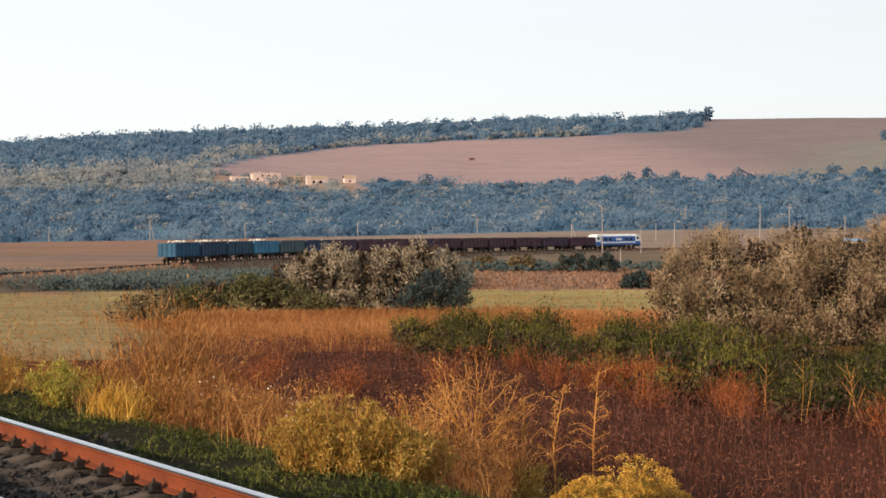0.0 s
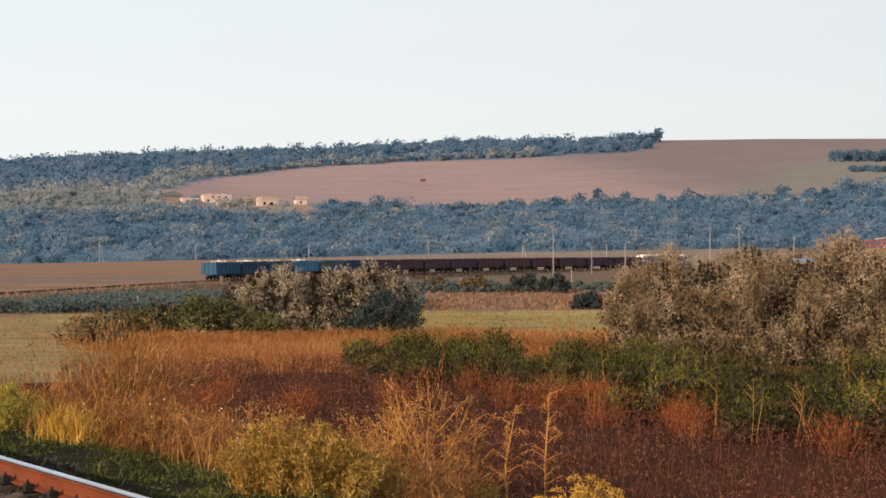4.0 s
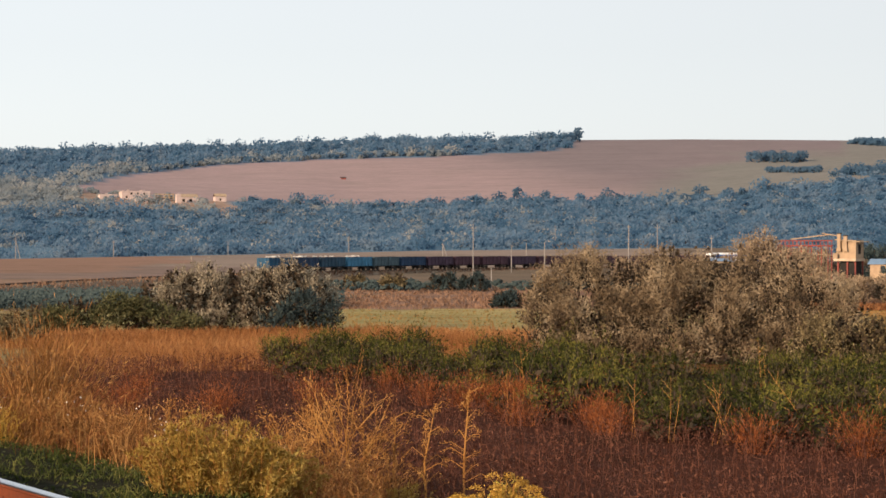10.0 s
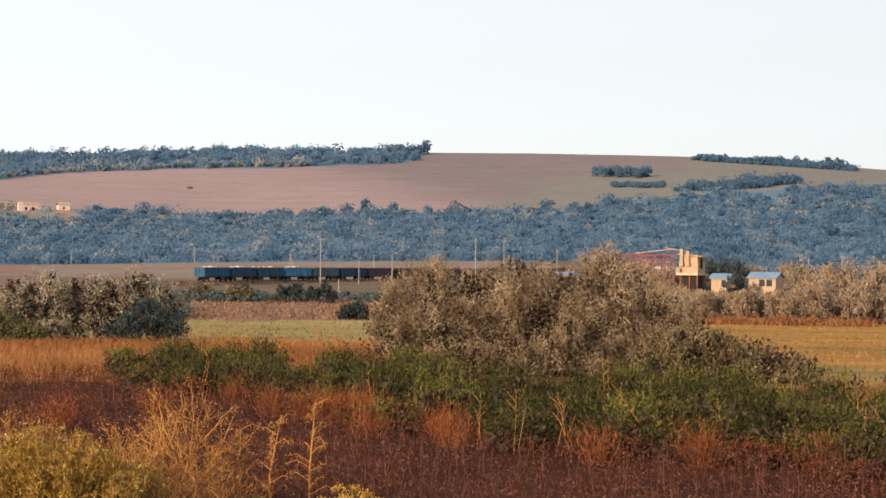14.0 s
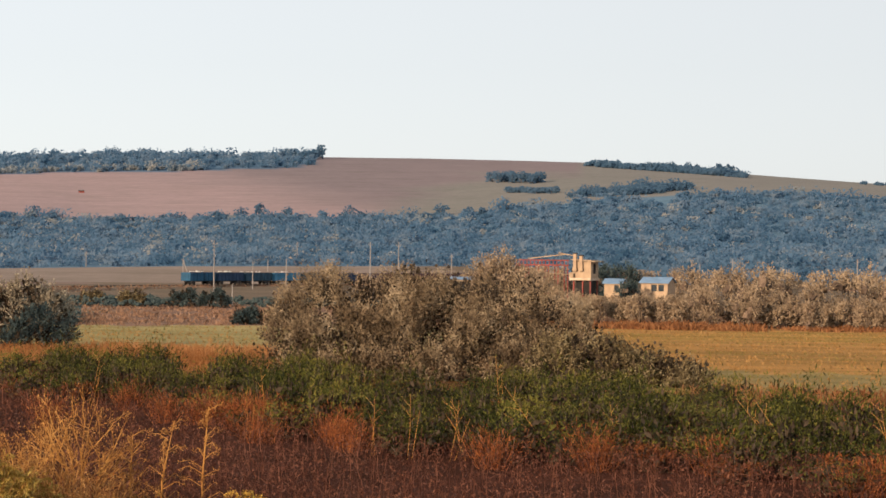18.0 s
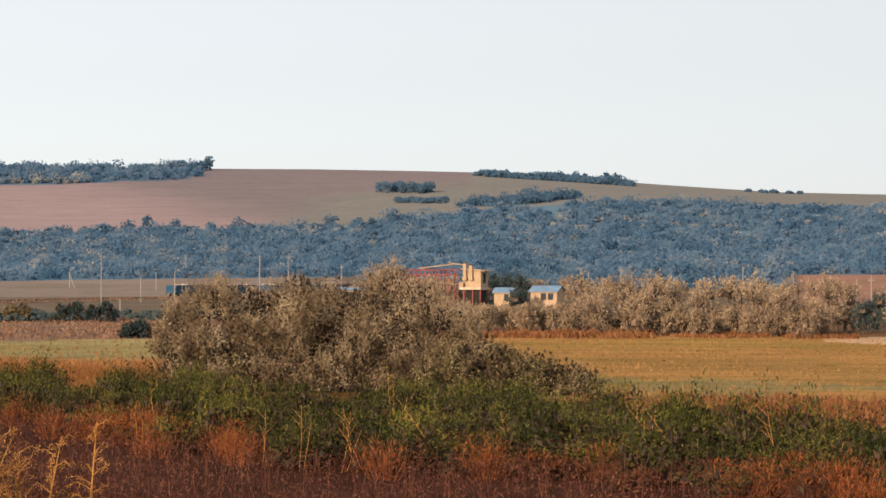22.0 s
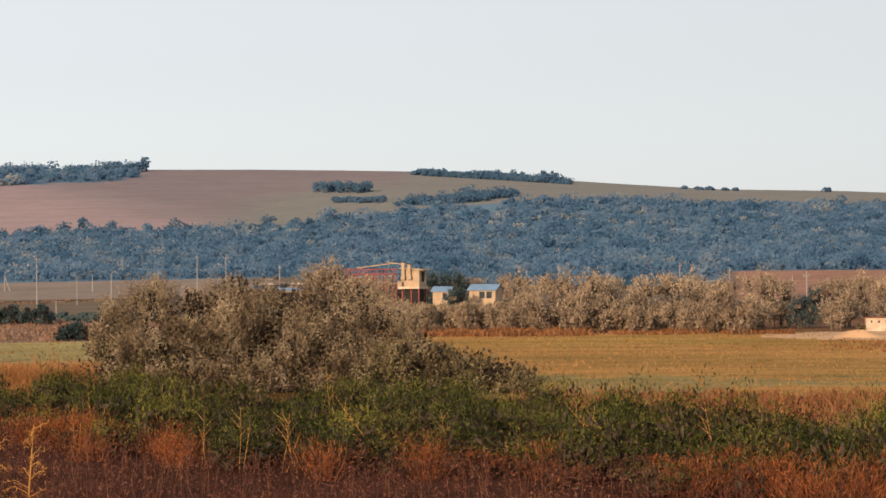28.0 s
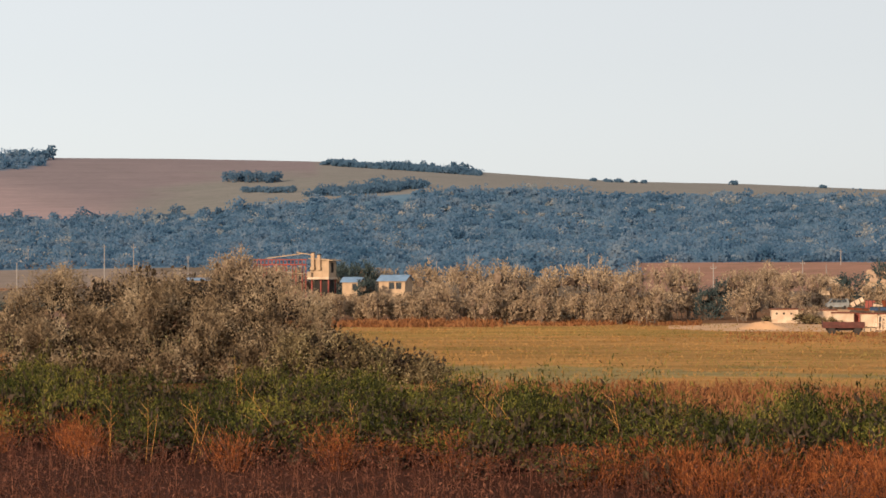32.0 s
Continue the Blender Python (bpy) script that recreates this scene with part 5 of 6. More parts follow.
def ballast():
    rng, h = np.random.default_rng(62), Heap()
    a = np.linspace(-40, 70, 111)
    prof = [(1.55, -0.3), (2.45, -0.08), (5.8, -0.08), (6.35, -0.3)]
    v = [tuple(trackside(q, s, z + 0.008 * math.sin(q * 1.7 + s)).translation) for q in a for s, z in prof]
    f = [(4 * k + q, 4 * k + q + 1, 4 * k + q + 5, 4 * k + q + 4) for k in range(len(a) - 1) for q in range(3)]
    h.add(v, f)
    tagged(new("ballast_bed", h.mesh("ballast_bed", STONE)), "dark crushed-stone track bed", "track bed", kind="structure")
    h = Heap()
    n = 7200
    for _ in range(n):
        q, s = rng.uniform(7, 19.5), rng.uniform(3.4, 7.4)
        if s > 6.3 and (s > 7.0 or noise.noise((q * 0.5, s * 0.8, 2)) < 0.12):
            continue
        z = float(np.interp(s, [r[0] for r in prof], [r[1] for r in prof])) if s < 6.1 else -0.21
        r = rng.uniform(0.014, 0.034)
        c = np.array(trackside(q, s, max(z, -0.21) + r * 0.3).translation)
        u = unit(rng.normal(size=(3, 3)))
        u[1] = unit(np.cross(u[0], u[1]))
        u[2] = np.cross(u[0], u[1])
        k = r * rng.uniform(0.7, 1.3, (8, 1))
        w = np.array([(x, y, zz) for zz in (-0.6, 0.6) for x, y in ((-1, -1), (1, -1), (1, 1), (-1, 1))]) * (1, 0.8, 1)
        h.add(c + (w * k) @ u, [(3, 2, 1, 0), (4, 5, 6, 7), (0, 1, 5, 4), (1, 2, 6, 5), (2, 3, 7, 6), (3, 0, 4, 7)])
    stuff("ballast_stones", h, STONE, "loose grey crushed stones between and beside the sleepers", "stones")


ballast()

# ---- the far line and its train ----
LINE_X, LINE_Y, LINE_TURN, SPEED, WAGON = -89.53, 287.5, 0.0382, 11.84, 13.92


def line_at(s):
    """Place and heading on the far line, s metres from where the last wagon starts."""
    x, y, t = LINE_X, LINE_Y, LINE_TURN
    bend = lambda q: float(np.interp(q, (0, 60, 220, 380), (0.00206, 0.00206, 0.00271, 0.00297))) if 0 <= q < 560 else 0.0
    n = max(2, int(abs(s) / 2))
    ds = s / n
    for k in range(n):
        x, y = x + math.sin(t) * ds, y + math.cos(t) * ds
        t += bend((k + 0.5) * ds) * ds
    return x, y, -5.65 - 0.005 * min(max(s, -100), 300), t


def far_embankment():
    h, prof = Heap(), [(-7.0, -2.6), (-3.2, -0.5), (-1.6, -0.25), (1.6, -0.25), (3.2, -0.5), (7.0, -2.6)]
    v, ss = [], np.arange(-130, 640, 10)
    for s in ss:
        x, y, z, t = line_at(float(s))
        v += [(x + o * math.cos(t), y - o * math.sin(t), z + dz) for o, dz in prof]
    h.add(v, [(6 * k + q, 6 * k + q + 1, 6 * k + q + 7, 6 * k + q + 6) for k in range(len(ss) - 1) for q in range(5)])
    tagged(new("far_embankment", h.mesh("far_embankment", worn("dry_bank", (0.2, 0.145, 0.1), (0.13, 0.1, 0.07), 0.3, 0.95))), "low dry embankment carrying the far railway line", "embankment", kind="structure")
    for o in (-0.76, 0.76):
        ob = thing("far_rail", "thin dark rail of the far line", "rail", "rails of the far line")
        h = Heap()
        v = []
        for s in ss:
            x, y, z, t = line_at(float(s))
            v += [(x + (o + w) * math.cos(t), y - (o + w) * math.sin(t), z + dz) for w, dz in ((-0.04, -0.24), (-0.04, 0), (0.04, 0), (0.04, -0.24))]
        h.add(v, [(4 * k + q, 4 * k + q + 1, 4 * k + q + 5, 4 * k + q + 4) for k in range(len(ss) - 1) for q in range(3)])
        part("rail_body", h, IRON, ob)


far_embankment()


def lineside_grass():
    rng, h = np.random.default_rng(171), Heap()
    base = []
    for s in np.arange(-130, 470, 0.5):
        x, y, z, t = line_at(float(s))
        for _ in range(7):
            o = rng.uniform(1.9, 6.5)
            e, f = x + o * math.cos(t) + rng.normal() * 0.3, y - o * math.sin(t) + rng.normal() * 0.3
            base.append((e, f, z + float(np.interp(o, (1.6, 3.2, 7.0), (-0.25, -0.5, -2.6))) - 0.05))
    base = np.array(base)
    n = len(base)
    blades(h, base, rng.normal(size=(n, 3)) * 0.3 + (0, 0, 1), rng.uniform(0.3, 0.95, n) * (1 + 0.5 * rough(base[:, 0], base[:, 1], 5.0, 26)), 0.0006 * np.hypot(base[:, 0], base[:, 1]), rng, 0.4)
    stuff("lineside_grass", h, PINK_WEED, "dry grass on the bank of the far line", "grass")


lineside_grass()


def wheel_mesh():
    h = Heap()
    tube(h, [(-0.07, 0, 0), (-0.069, 0, 0), (0.0, 0, 0), (0.001, 0, 0), (0.07, 0, 0), (0.071, 0, 0)], (0.1, 0.475, 0.475, 0.51, 0.51, 0.1), 14)
    return h.mesh("wheel", IRON)


WHEEL = wheel_mesh()


def bogie(ob, y, axles=2, gap=1.85):
    h = Heap()
    span = (axles - 1) * gap / 2
    for x in (-1.02, 1.02):
        box(h, x - 0.09, y - span - 0.35, 0.38, x + 0.09, y + span + 0.35, 0.68)
        box(h, x - 0.11, y - 0.3, 0.25, x + 0.11, y + 0.3, 0.78)
    box(h, -1.1, y - 0.22, 0.45, 1.1, y + 0.22, 0.82)
    b = part("bogie", h, IRON, ob)
    for k in range(axles):
        for x in (-0.76, 0.76):
            w = part("wheel", WHEEL, None, b)
            w.location = (x, y + (k - (axles - 1) / 2) * gap, 0.475)
    return b


def gondola(paint, load):
    """An open wagon, 13.9 m over couplings, its middle at the origin, running towards +y."""
    ob = thing("gondola_wagon", {"teal": "teal-blue open goods wagon with upright ribs", "navy": "dark navy open goods wagon with ribbed sides", "sea": "dusty sea-green open goods wagon with ribs", "cyan": "bright cyan-blue open goods wagon with ribs",
               "slate": "grey-green open goods wagon with ribbed sides"}.get(paint, "dark %s open goods wagon with ribbed sides" % paint), "railway wagon", "wagons of the goods train")
    p = PAINTS[paint]
    L, W, z0, z1 = 6.35, 1.52, 1.3, 3.5
    boxed("underframe", ob, IRON, -0.35, -6.7, 0.85, 0.35, 6.7, 1.18)
    boxed("floor", ob, p, -W, -L, 1.18, W, L, z0)
    for x in (-W, W - 0.06):
        boxed("side_wall", ob, p, x, -L, z0, x + 0.06, L, z1 - 0.1)
    for y in (-L, L - 0.06):
        boxed("end_wall", ob, p, -W + 0.06, y, z0, W - 0.06, y + 0.06, z1 - 0.1)
    rim = Heap()
    for x in (-W - 0.03, W - 0.07):
        box(rim, x, -L - 0.03, z1 - 0.1, x + 0.1, L + 0.03, z1)
    for y in (-L - 0.03, L - 0.07):
        box(rim, -W + 0.07, y, z1 - 0.1, W - 0.07, y + 0.1, z1)
    part("top_rail", rim, p, ob)
    rib = Heap()
    box(rib, 0, -0.08, z0 - 0.25, 0.1, 0.08, z1 - 0.1)
    rm = rib.mesh("rib", p)
    for k in range(8):
        y = -L + 0.12 + (2 * L - 0.24) * k / 7
        part("rib", rm, None, ob).location = (W, y, 0)
        q = part("rib", rm, None, ob)
        q.location, q.rotation_euler = (-W, y, 0), (0, 0, math.pi)
    for x in (-0.9, 0.0, 0.9):
        for y, r in ((-L, -math.pi / 2), (L, math.pi / 2)):
            q = part("rib", rm, None, ob)
            q.location, q.rotation_euler = (x, y, 0), (0, 0, r)
    for y in (-6.95, 6.65):
        boxed("coupler", ob, IRON, -0.1, y, 0.95, 0.1, y + 0.3, 1.15)
    if load:
        h = Heap()
        n = 14
        v = [(-W + 0.08 + (2 * W - 0.16) * i / 4, -L + 0.1 + (2 * L - 0.2) * k / n, (z1 + (0.02 if 0 < i < 4 and 0 < k < n else -0.3) + 0.2 * noise.noise((i * 1.3, k * 0.9, len(paint))))) for k in range(n + 1) for i in range(5)]
        h.add(v, [(5 * k + i, 5 * k + i + 1, 5 * k + i + 6, 5 * k + i + 5) for k in range(n) for i in range(4)])
        part("load", h, DARKCARGO, ob, "dark load just under the rim")
        if load == 1:
            pale, r0 = Heap(), np.random.default_rng(len(paint))
            for _ in range(7):
                px, py, sz = r0.uniform(-1.1, 1.1), r0.normal() * 1.6 - 1.5, r0.uniform(0.25, 0.5)
                k = 1 + r0.normal(size=(15, 1)) * 0.2
                pale.add(np.array([(math.cos(a) * r, math.sin(a) * r, t) for t, r in TIERS for a in RING]) * k * (sz, sz * 1.6, sz * 0.4) + (px, py, z1 + 0.2), DOME)
            part("pale_lumps", pale, CARGO, ob, "pale lumps showing over the rim")
    bogie(ob, -4.33), bogie(ob, 4.33)
    return ob


def locomotive():
    ob = thing("diesel_locomotive", "blue and white diesel locomotive with sloped cabs", "locomotive")
    h = Heap()
    W = 1.46
    side = [(-W, 1.25), (-W, 3.35), (-W + 0.12, 3.75), (-0.8, 4.3), (0.8, 4.3), (W - 0.12, 3.75), (W, 3.35), (W, 1.25)]
    extrude(h, side, -6.4, 6.4)
    part("engine_body", h, LOCOBLUE, ob)
    roof = Heap()
    extrude(roof, [(-W + 0.06, 3.72), (-0.82, 4.33), (0.82, 4.33), (W - 0.06, 3.72), (W - 0.14, 3.72), (0, 4.1), (-W + 0.14, 3.72)], -6.4, 6.4)
    part("roof", roof, LOCOWHITE, ob, "white roof edge")
    for x in (-W - 0.012, W + 0.002):
        boxed("stripe", ob, LOCOWHITE, x, -6.4, 1.75, x + 0.01, 6.4, 2.15, label="white stripe")
        boxed("emblem", ob, LOCOWHITE, x - 0.004, -0.9, 2.55, x + 0.014, 1.2, 3.1, label="white emblem panel")
        for y in (-5.2, -3.6, 2.6, 4.2):
            boxed("grille", ob, IRON, x - 0.004, y, 2.45, x + 0.014, y + 1.0, 3.2)
    for sgn in (-1, 1):
        c = Heap()
        prof = [(6.4, 1.25), (8.3, 1.25), (8.45, 2.5), (8.05, 3.75), (7.6, 4.15), (6.4, 4.28)]
        v = [(x, sgn * y, z) for x in (-W + 0.02, W - 0.02) for y, z in prof]
        n = len(prof)
        c.add(v, [(q, (q + 1) % n, n + (q + 1) % n, n + q) for q in range(n)] + [(0, 1, 2, 3), (0, 3, 4, 5), (n, n + 1, n + 2, n + 3), (n, n + 3, n + 4, n + 5)])
        cab = part("cab", c, LOCOWHITE, ob, "white sloped cab")
        for x0, x1 in ((-1.15, -0.1), (0.1, 1.15)):
            g = Heap()
            v = [(x, sgn * (8.06 + 0.37 * (1 - t) + 0.02), 2.75 + 0.85 * t) for t in (0, 1) for x in (x0, x1)]
            v += [(p[0], p[1] - sgn * 0.05, p[2]) for p in v]
            g.add(v, [(0, 1, 3, 2), (4, 5, 7, 6), (0, 1, 5, 4), (2, 3, 7, 6), (0, 2, 6, 4), (1, 3, 7, 5)])
            part("windscreen", g, GLASS, cab)
        for x in (-W + 0.01, W - 0.03):
            boxed("side_window", cab, GLASS, x, min(sgn * 6.9, sgn * 7.7), 2.75, x + 0.02, max(sgn * 6.9, sgn * 7.7), 3.5)
        boxed("lower_nose", ob, LOCOBLUE, -W, min(sgn * 6.4, sgn * 8.5), 1.2, W, max(sgn * 6.4, sgn * 8.5), 2.2, label="blue nose panel")
        boxed("buffer_beam", ob, IRON, -1.3, min(sgn * 8.1, sgn * 8.6), 0.7, 1.3, max(sgn * 8.1, sgn * 8.6), 1.2)
        for x in (-0.9, 0.9):
            boxed("headlight", ob, GLASS, x - 0.14, min(sgn * 8.5, sgn * 8.54), 1.85, x + 0.14, max(sgn * 8.5, sgn * 8.54), 2.1)
    boxed("fuel_tank", ob, IRON, -1.3, -2.0, 0.45, 1.3, 2.0, 1.2)
    boxed("skirt", ob, IRON, -1.35, -7.9, 1.0, 1.35, 7.9, 1.24)
    bogie(ob, -4.4, 3, 1.85), bogie(ob, 4.4, 3, 1.85)
    return ob


def train():
    order = ["teal", "navy", "sea", "cyan", "slate", "navy", "plum", "maroon", "maroon", "plum", "maroon", "brown", "maroon", "maroon", "plum", "maroon"]
    loads = [1, 1, 1, 1, 2, 2] + [2] * 10
    made, cars = {}, []
    for k, (p, q) in enumerate(zip(order, loads)):
        if (p, q) in made:
            car = copy_thing(made[p, q], pose(0, 0, 0))
        else:
            car = made[p, q] = gondola(p, q)
        cars.append((car, WAGON * (k + 0.5)))
    engine = locomotive()
    engine.scale = (1, 1.33, 1)
    cars.append((engine, WAGON * 16 + 11.0))
    return cars


TRAIN = train()


# ---- poles ----
def pole(az, d, top, kind="pole", lean=0.0):
    """A pole whose tip stands top degrees over the eye's level."""
    x, y = at(az, d)
    z = height(x, y)
    h = 1.65 + d * math.tan(radians(top)) - z
    r = 0.11 if d < 500 else 0.16
    label = {"pole": "grey utility pole with a short crossarm", "a": "timber A-frame utility pole", "lamp": "slim street lamp post with curved arm", "post": "short plain concrete post"}[kind]
    ob = thing("street_lamp" if kind == "lamp" else "utility_pole" if kind != "post" else "post", label, "lamp post" if kind == "lamp" else "pole", "poles in the valley", pose(x, y, z, 0, lean, -az))
    hp = Heap()
    tube(hp, [(0, 0, -0.4), (0, 0, h * 0.5), (0, 0, h)], (r * 1.25, r, r * 0.75), 7)
    part("shaft", hp, WOODPOLE, ob)
    if kind in ("pole", "a"):
        boxed("crossarm", ob, WOODPOLE, -0.55, -0.05, h - 0.7, 0.55, 0.05, h - 0.6)
        ins = Heap()
        tube(ins, [(0, 0, 0), (0, 0, 0.2), (0, 0, 0.3)], (0.06, 0.09, 0.04), 6)
        im = ins.mesh("insulator", WOODPOLE)
        for q in (-0.48, 0, 0.48):
            part("insulator", im, None, ob).location = (q, 0, h - 0.6 if q else h)
    if kind == "a":
        hp = Heap()
        tube(hp, [(1.9, 0, -0.4), (0.15, 0, h - 0.9)], (r * 1.2, r * 0.8), 7)
        part("brace", hp, WOODPOLE, ob)
    if kind == "lamp":
        hp = Heap()
        tube(hp, [(0, 0, h - 0.1), (0.3, 0, h + 0.25), (1.0, 0, h + 0.4)], (0.06, 0.05, 0.05), 6)
        part("arm", hp, WOODPOLE, ob)
        boxed("lamp_head", ob, WHITEWALL, 0.85, -0.14, h + 0.34, 1.5, 0.14, h + 0.48)
    return ob


for row in ((-21.0, 740, -0.2), (-14.72, 740, -0.06), (-11.04, 740, -0.06), (-7.1, 740, 0.08), (-3.0, 372, 0.46), (2.1, 560, 0.46), (3.03, 420, 0.46), (4.78, 560, 0.1), (13.95, 480, 0.02), (17.9, 520, 0.08), (21.95, 330, -0.26), (24.8, 420, -0.14), (19.5, 520, -0.1), (-0.3, 800, 0.45), (26.0, 700, 0.2)):
    pole(*row)
for row in ((-17.8, 740, 0.03), (-4.0, 640, -0.12)):
    pole(*row, kind="a")
for row in ((-0.65, 520, -0.1), (0.72, 500, -0.14)):
    pole(*row, kind="lamp")
for row in ((-1.74, 480, -0.2), (-1.25, 620, -0.12), (21.5, 560, -0.33), (25.54, 440, -0.27), (14.3, 470, -0.2), (12.9, 430, -0.1), (-2.4, 340, -0.95)):
    pole(*row, kind="post")


# ---- buildings ----
def wall(ob, name, width, tall, thick, holes, material, m, pane=None, label=""):
    """An upright wall from x=0 to width, its face at y=0, with openings (x0, z0, x1, z1) right through it."""
    xs = sorted({0, width, *[h[0] for h in holes], *[h[2] for h in holes]})
    zs = sorted({0, tall, *[h[1] for h in holes], *[h[3] for h in holes]})
    hp = Heap()
    for x0, x1 in zip(xs, xs[1:]):
        for z0, z1 in zip(zs, zs[1:]):
            if not any(h[0] <= x0 and x1 <= h[2] and h[1] <= z0 and z1 <= h[3] for h in holes):
                box(hp, x0, 0, z0, x1, thick, z1, m)
    w = part(name, hp, material, ob, label)
    # glass panes, or with SHADE a dark sheet painted as the unlit inside
    if pane:
        for h in holes:
            boxed("window_pane", w, pane, h[0], thick * 0.5, h[1], h[2], thick * 0.5 + 0.03, h[3], m=m)
    return w


def gable_roof(ob, w, dp, z, rise, material, over=0.35, m=Matrix(), name="roof"):
    """A roof with its ridge along x."""
    hp, t = Heap(), 0.1
    v = [(x, y, zz + o) for o in (0, t) for x in (-over, w + over) for y, zz in ((-over, z - rise * over / (dp / 2)), (dp / 2, z + rise), (dp + over, z - rise * over / (dp / 2)))]
    v = [tuple(m @ Vector(p)) for p in v]
    hp.add(v, [(0, 1, 4, 3), (1, 2, 5, 4), (6, 7, 10, 9), (7, 8, 11, 10), (0, 3, 9, 6), (2, 5, 11, 8), (0, 1, 7, 6), (1, 2, 8, 7), (3, 4, 10, 9), (4, 5, 11, 10)])
    return part(name, hp, material, ob)


def gable_end(ob, x, dp, z, rise, material, m=Matrix()):
    hp = Heap()
    v = [(xx, y, zz) for xx in (x, x + 0.2) for y, zz in ((0, z), (dp, z), (dp / 2, z + rise), (dp / 2, z + rise))]
    hp.add([tuple(m @ Vector(p)) for p in v], [(0, 1, 2, 3), (4, 5, 6, 7), (0, 1, 5, 4), (1, 2, 6, 5), (0, 3, 7, 4)])
    part("gable", hp, material, ob)


def house(name, label, az, d, turn, w, dp, tall, rise, holes, wallmat, roofmat, lift=0.0, pane=GLASS, category="house", side_mat=None):
    x, y = at(az, d)
    ob = thing(name, label, category, "", pose(x, y, height(x, y) + lift - 0.1, 0, 0, -az + turn))
    rot = lambda px, py, a: pose(px, py, 0, 0, 0, a)
    wall(ob, "front_wall", w, tall, 0.2, holes, wallmat, rot(0, 0, 0), pane)
    wall(ob, "rear_wall", w, tall, 0.2, [], wallmat, rot(w, dp, 180))
    wall(ob, "side_wall", dp - 0.41, tall, 0.2, [(1.0, 1.0, 1.8, 2.0)] if dp > 3 else [], side_mat or wallmat, rot(w, 0.205, 90), pane)
    wall(ob, "side_wall", dp - 0.41, tall, 0.2, [], side_mat or wallmat, rot(0, dp - 0.205, -90))
    if roofmat:
        gable_roof(ob, w, dp, tall + 0.01, rise, roofmat)
        gable_end(ob, 0.0, dp, tall, rise, wallmat)
        gable_end(ob, w - 0.2, dp, tall, rise, wallmat)
    return ob


SHED_D = 318
house("shed", "small yellow-plastered shed with a blue sheet-metal roof", 11.0, SHED_D, -24, 5.2, 3.4, 5.6, 0.85, [(2.0, 4.0, 3.1, 5.2), (3.4, 4.0, 4.5, 5.2)], PLASTER, BLUEROOF, category="shed")
house("shed", "low timber shed with a faded blue roof", 9.8, SHED_D, -18, 3.2, 3.0, 5.4, 0.7, [(1.9, 4.0, 2.7, 5.0)], PLASTER, BLUEROOF, category="shed")
house("shed", "open lean-to with a flat blue-grey roof", 4.75, 330, 8, 4.3, 3.5, 5.6, 0.35, [(0.4, 3.4, 3.9, 5.2)], TIMBER, BLUEROOF, category="shed", pane=SHADE)


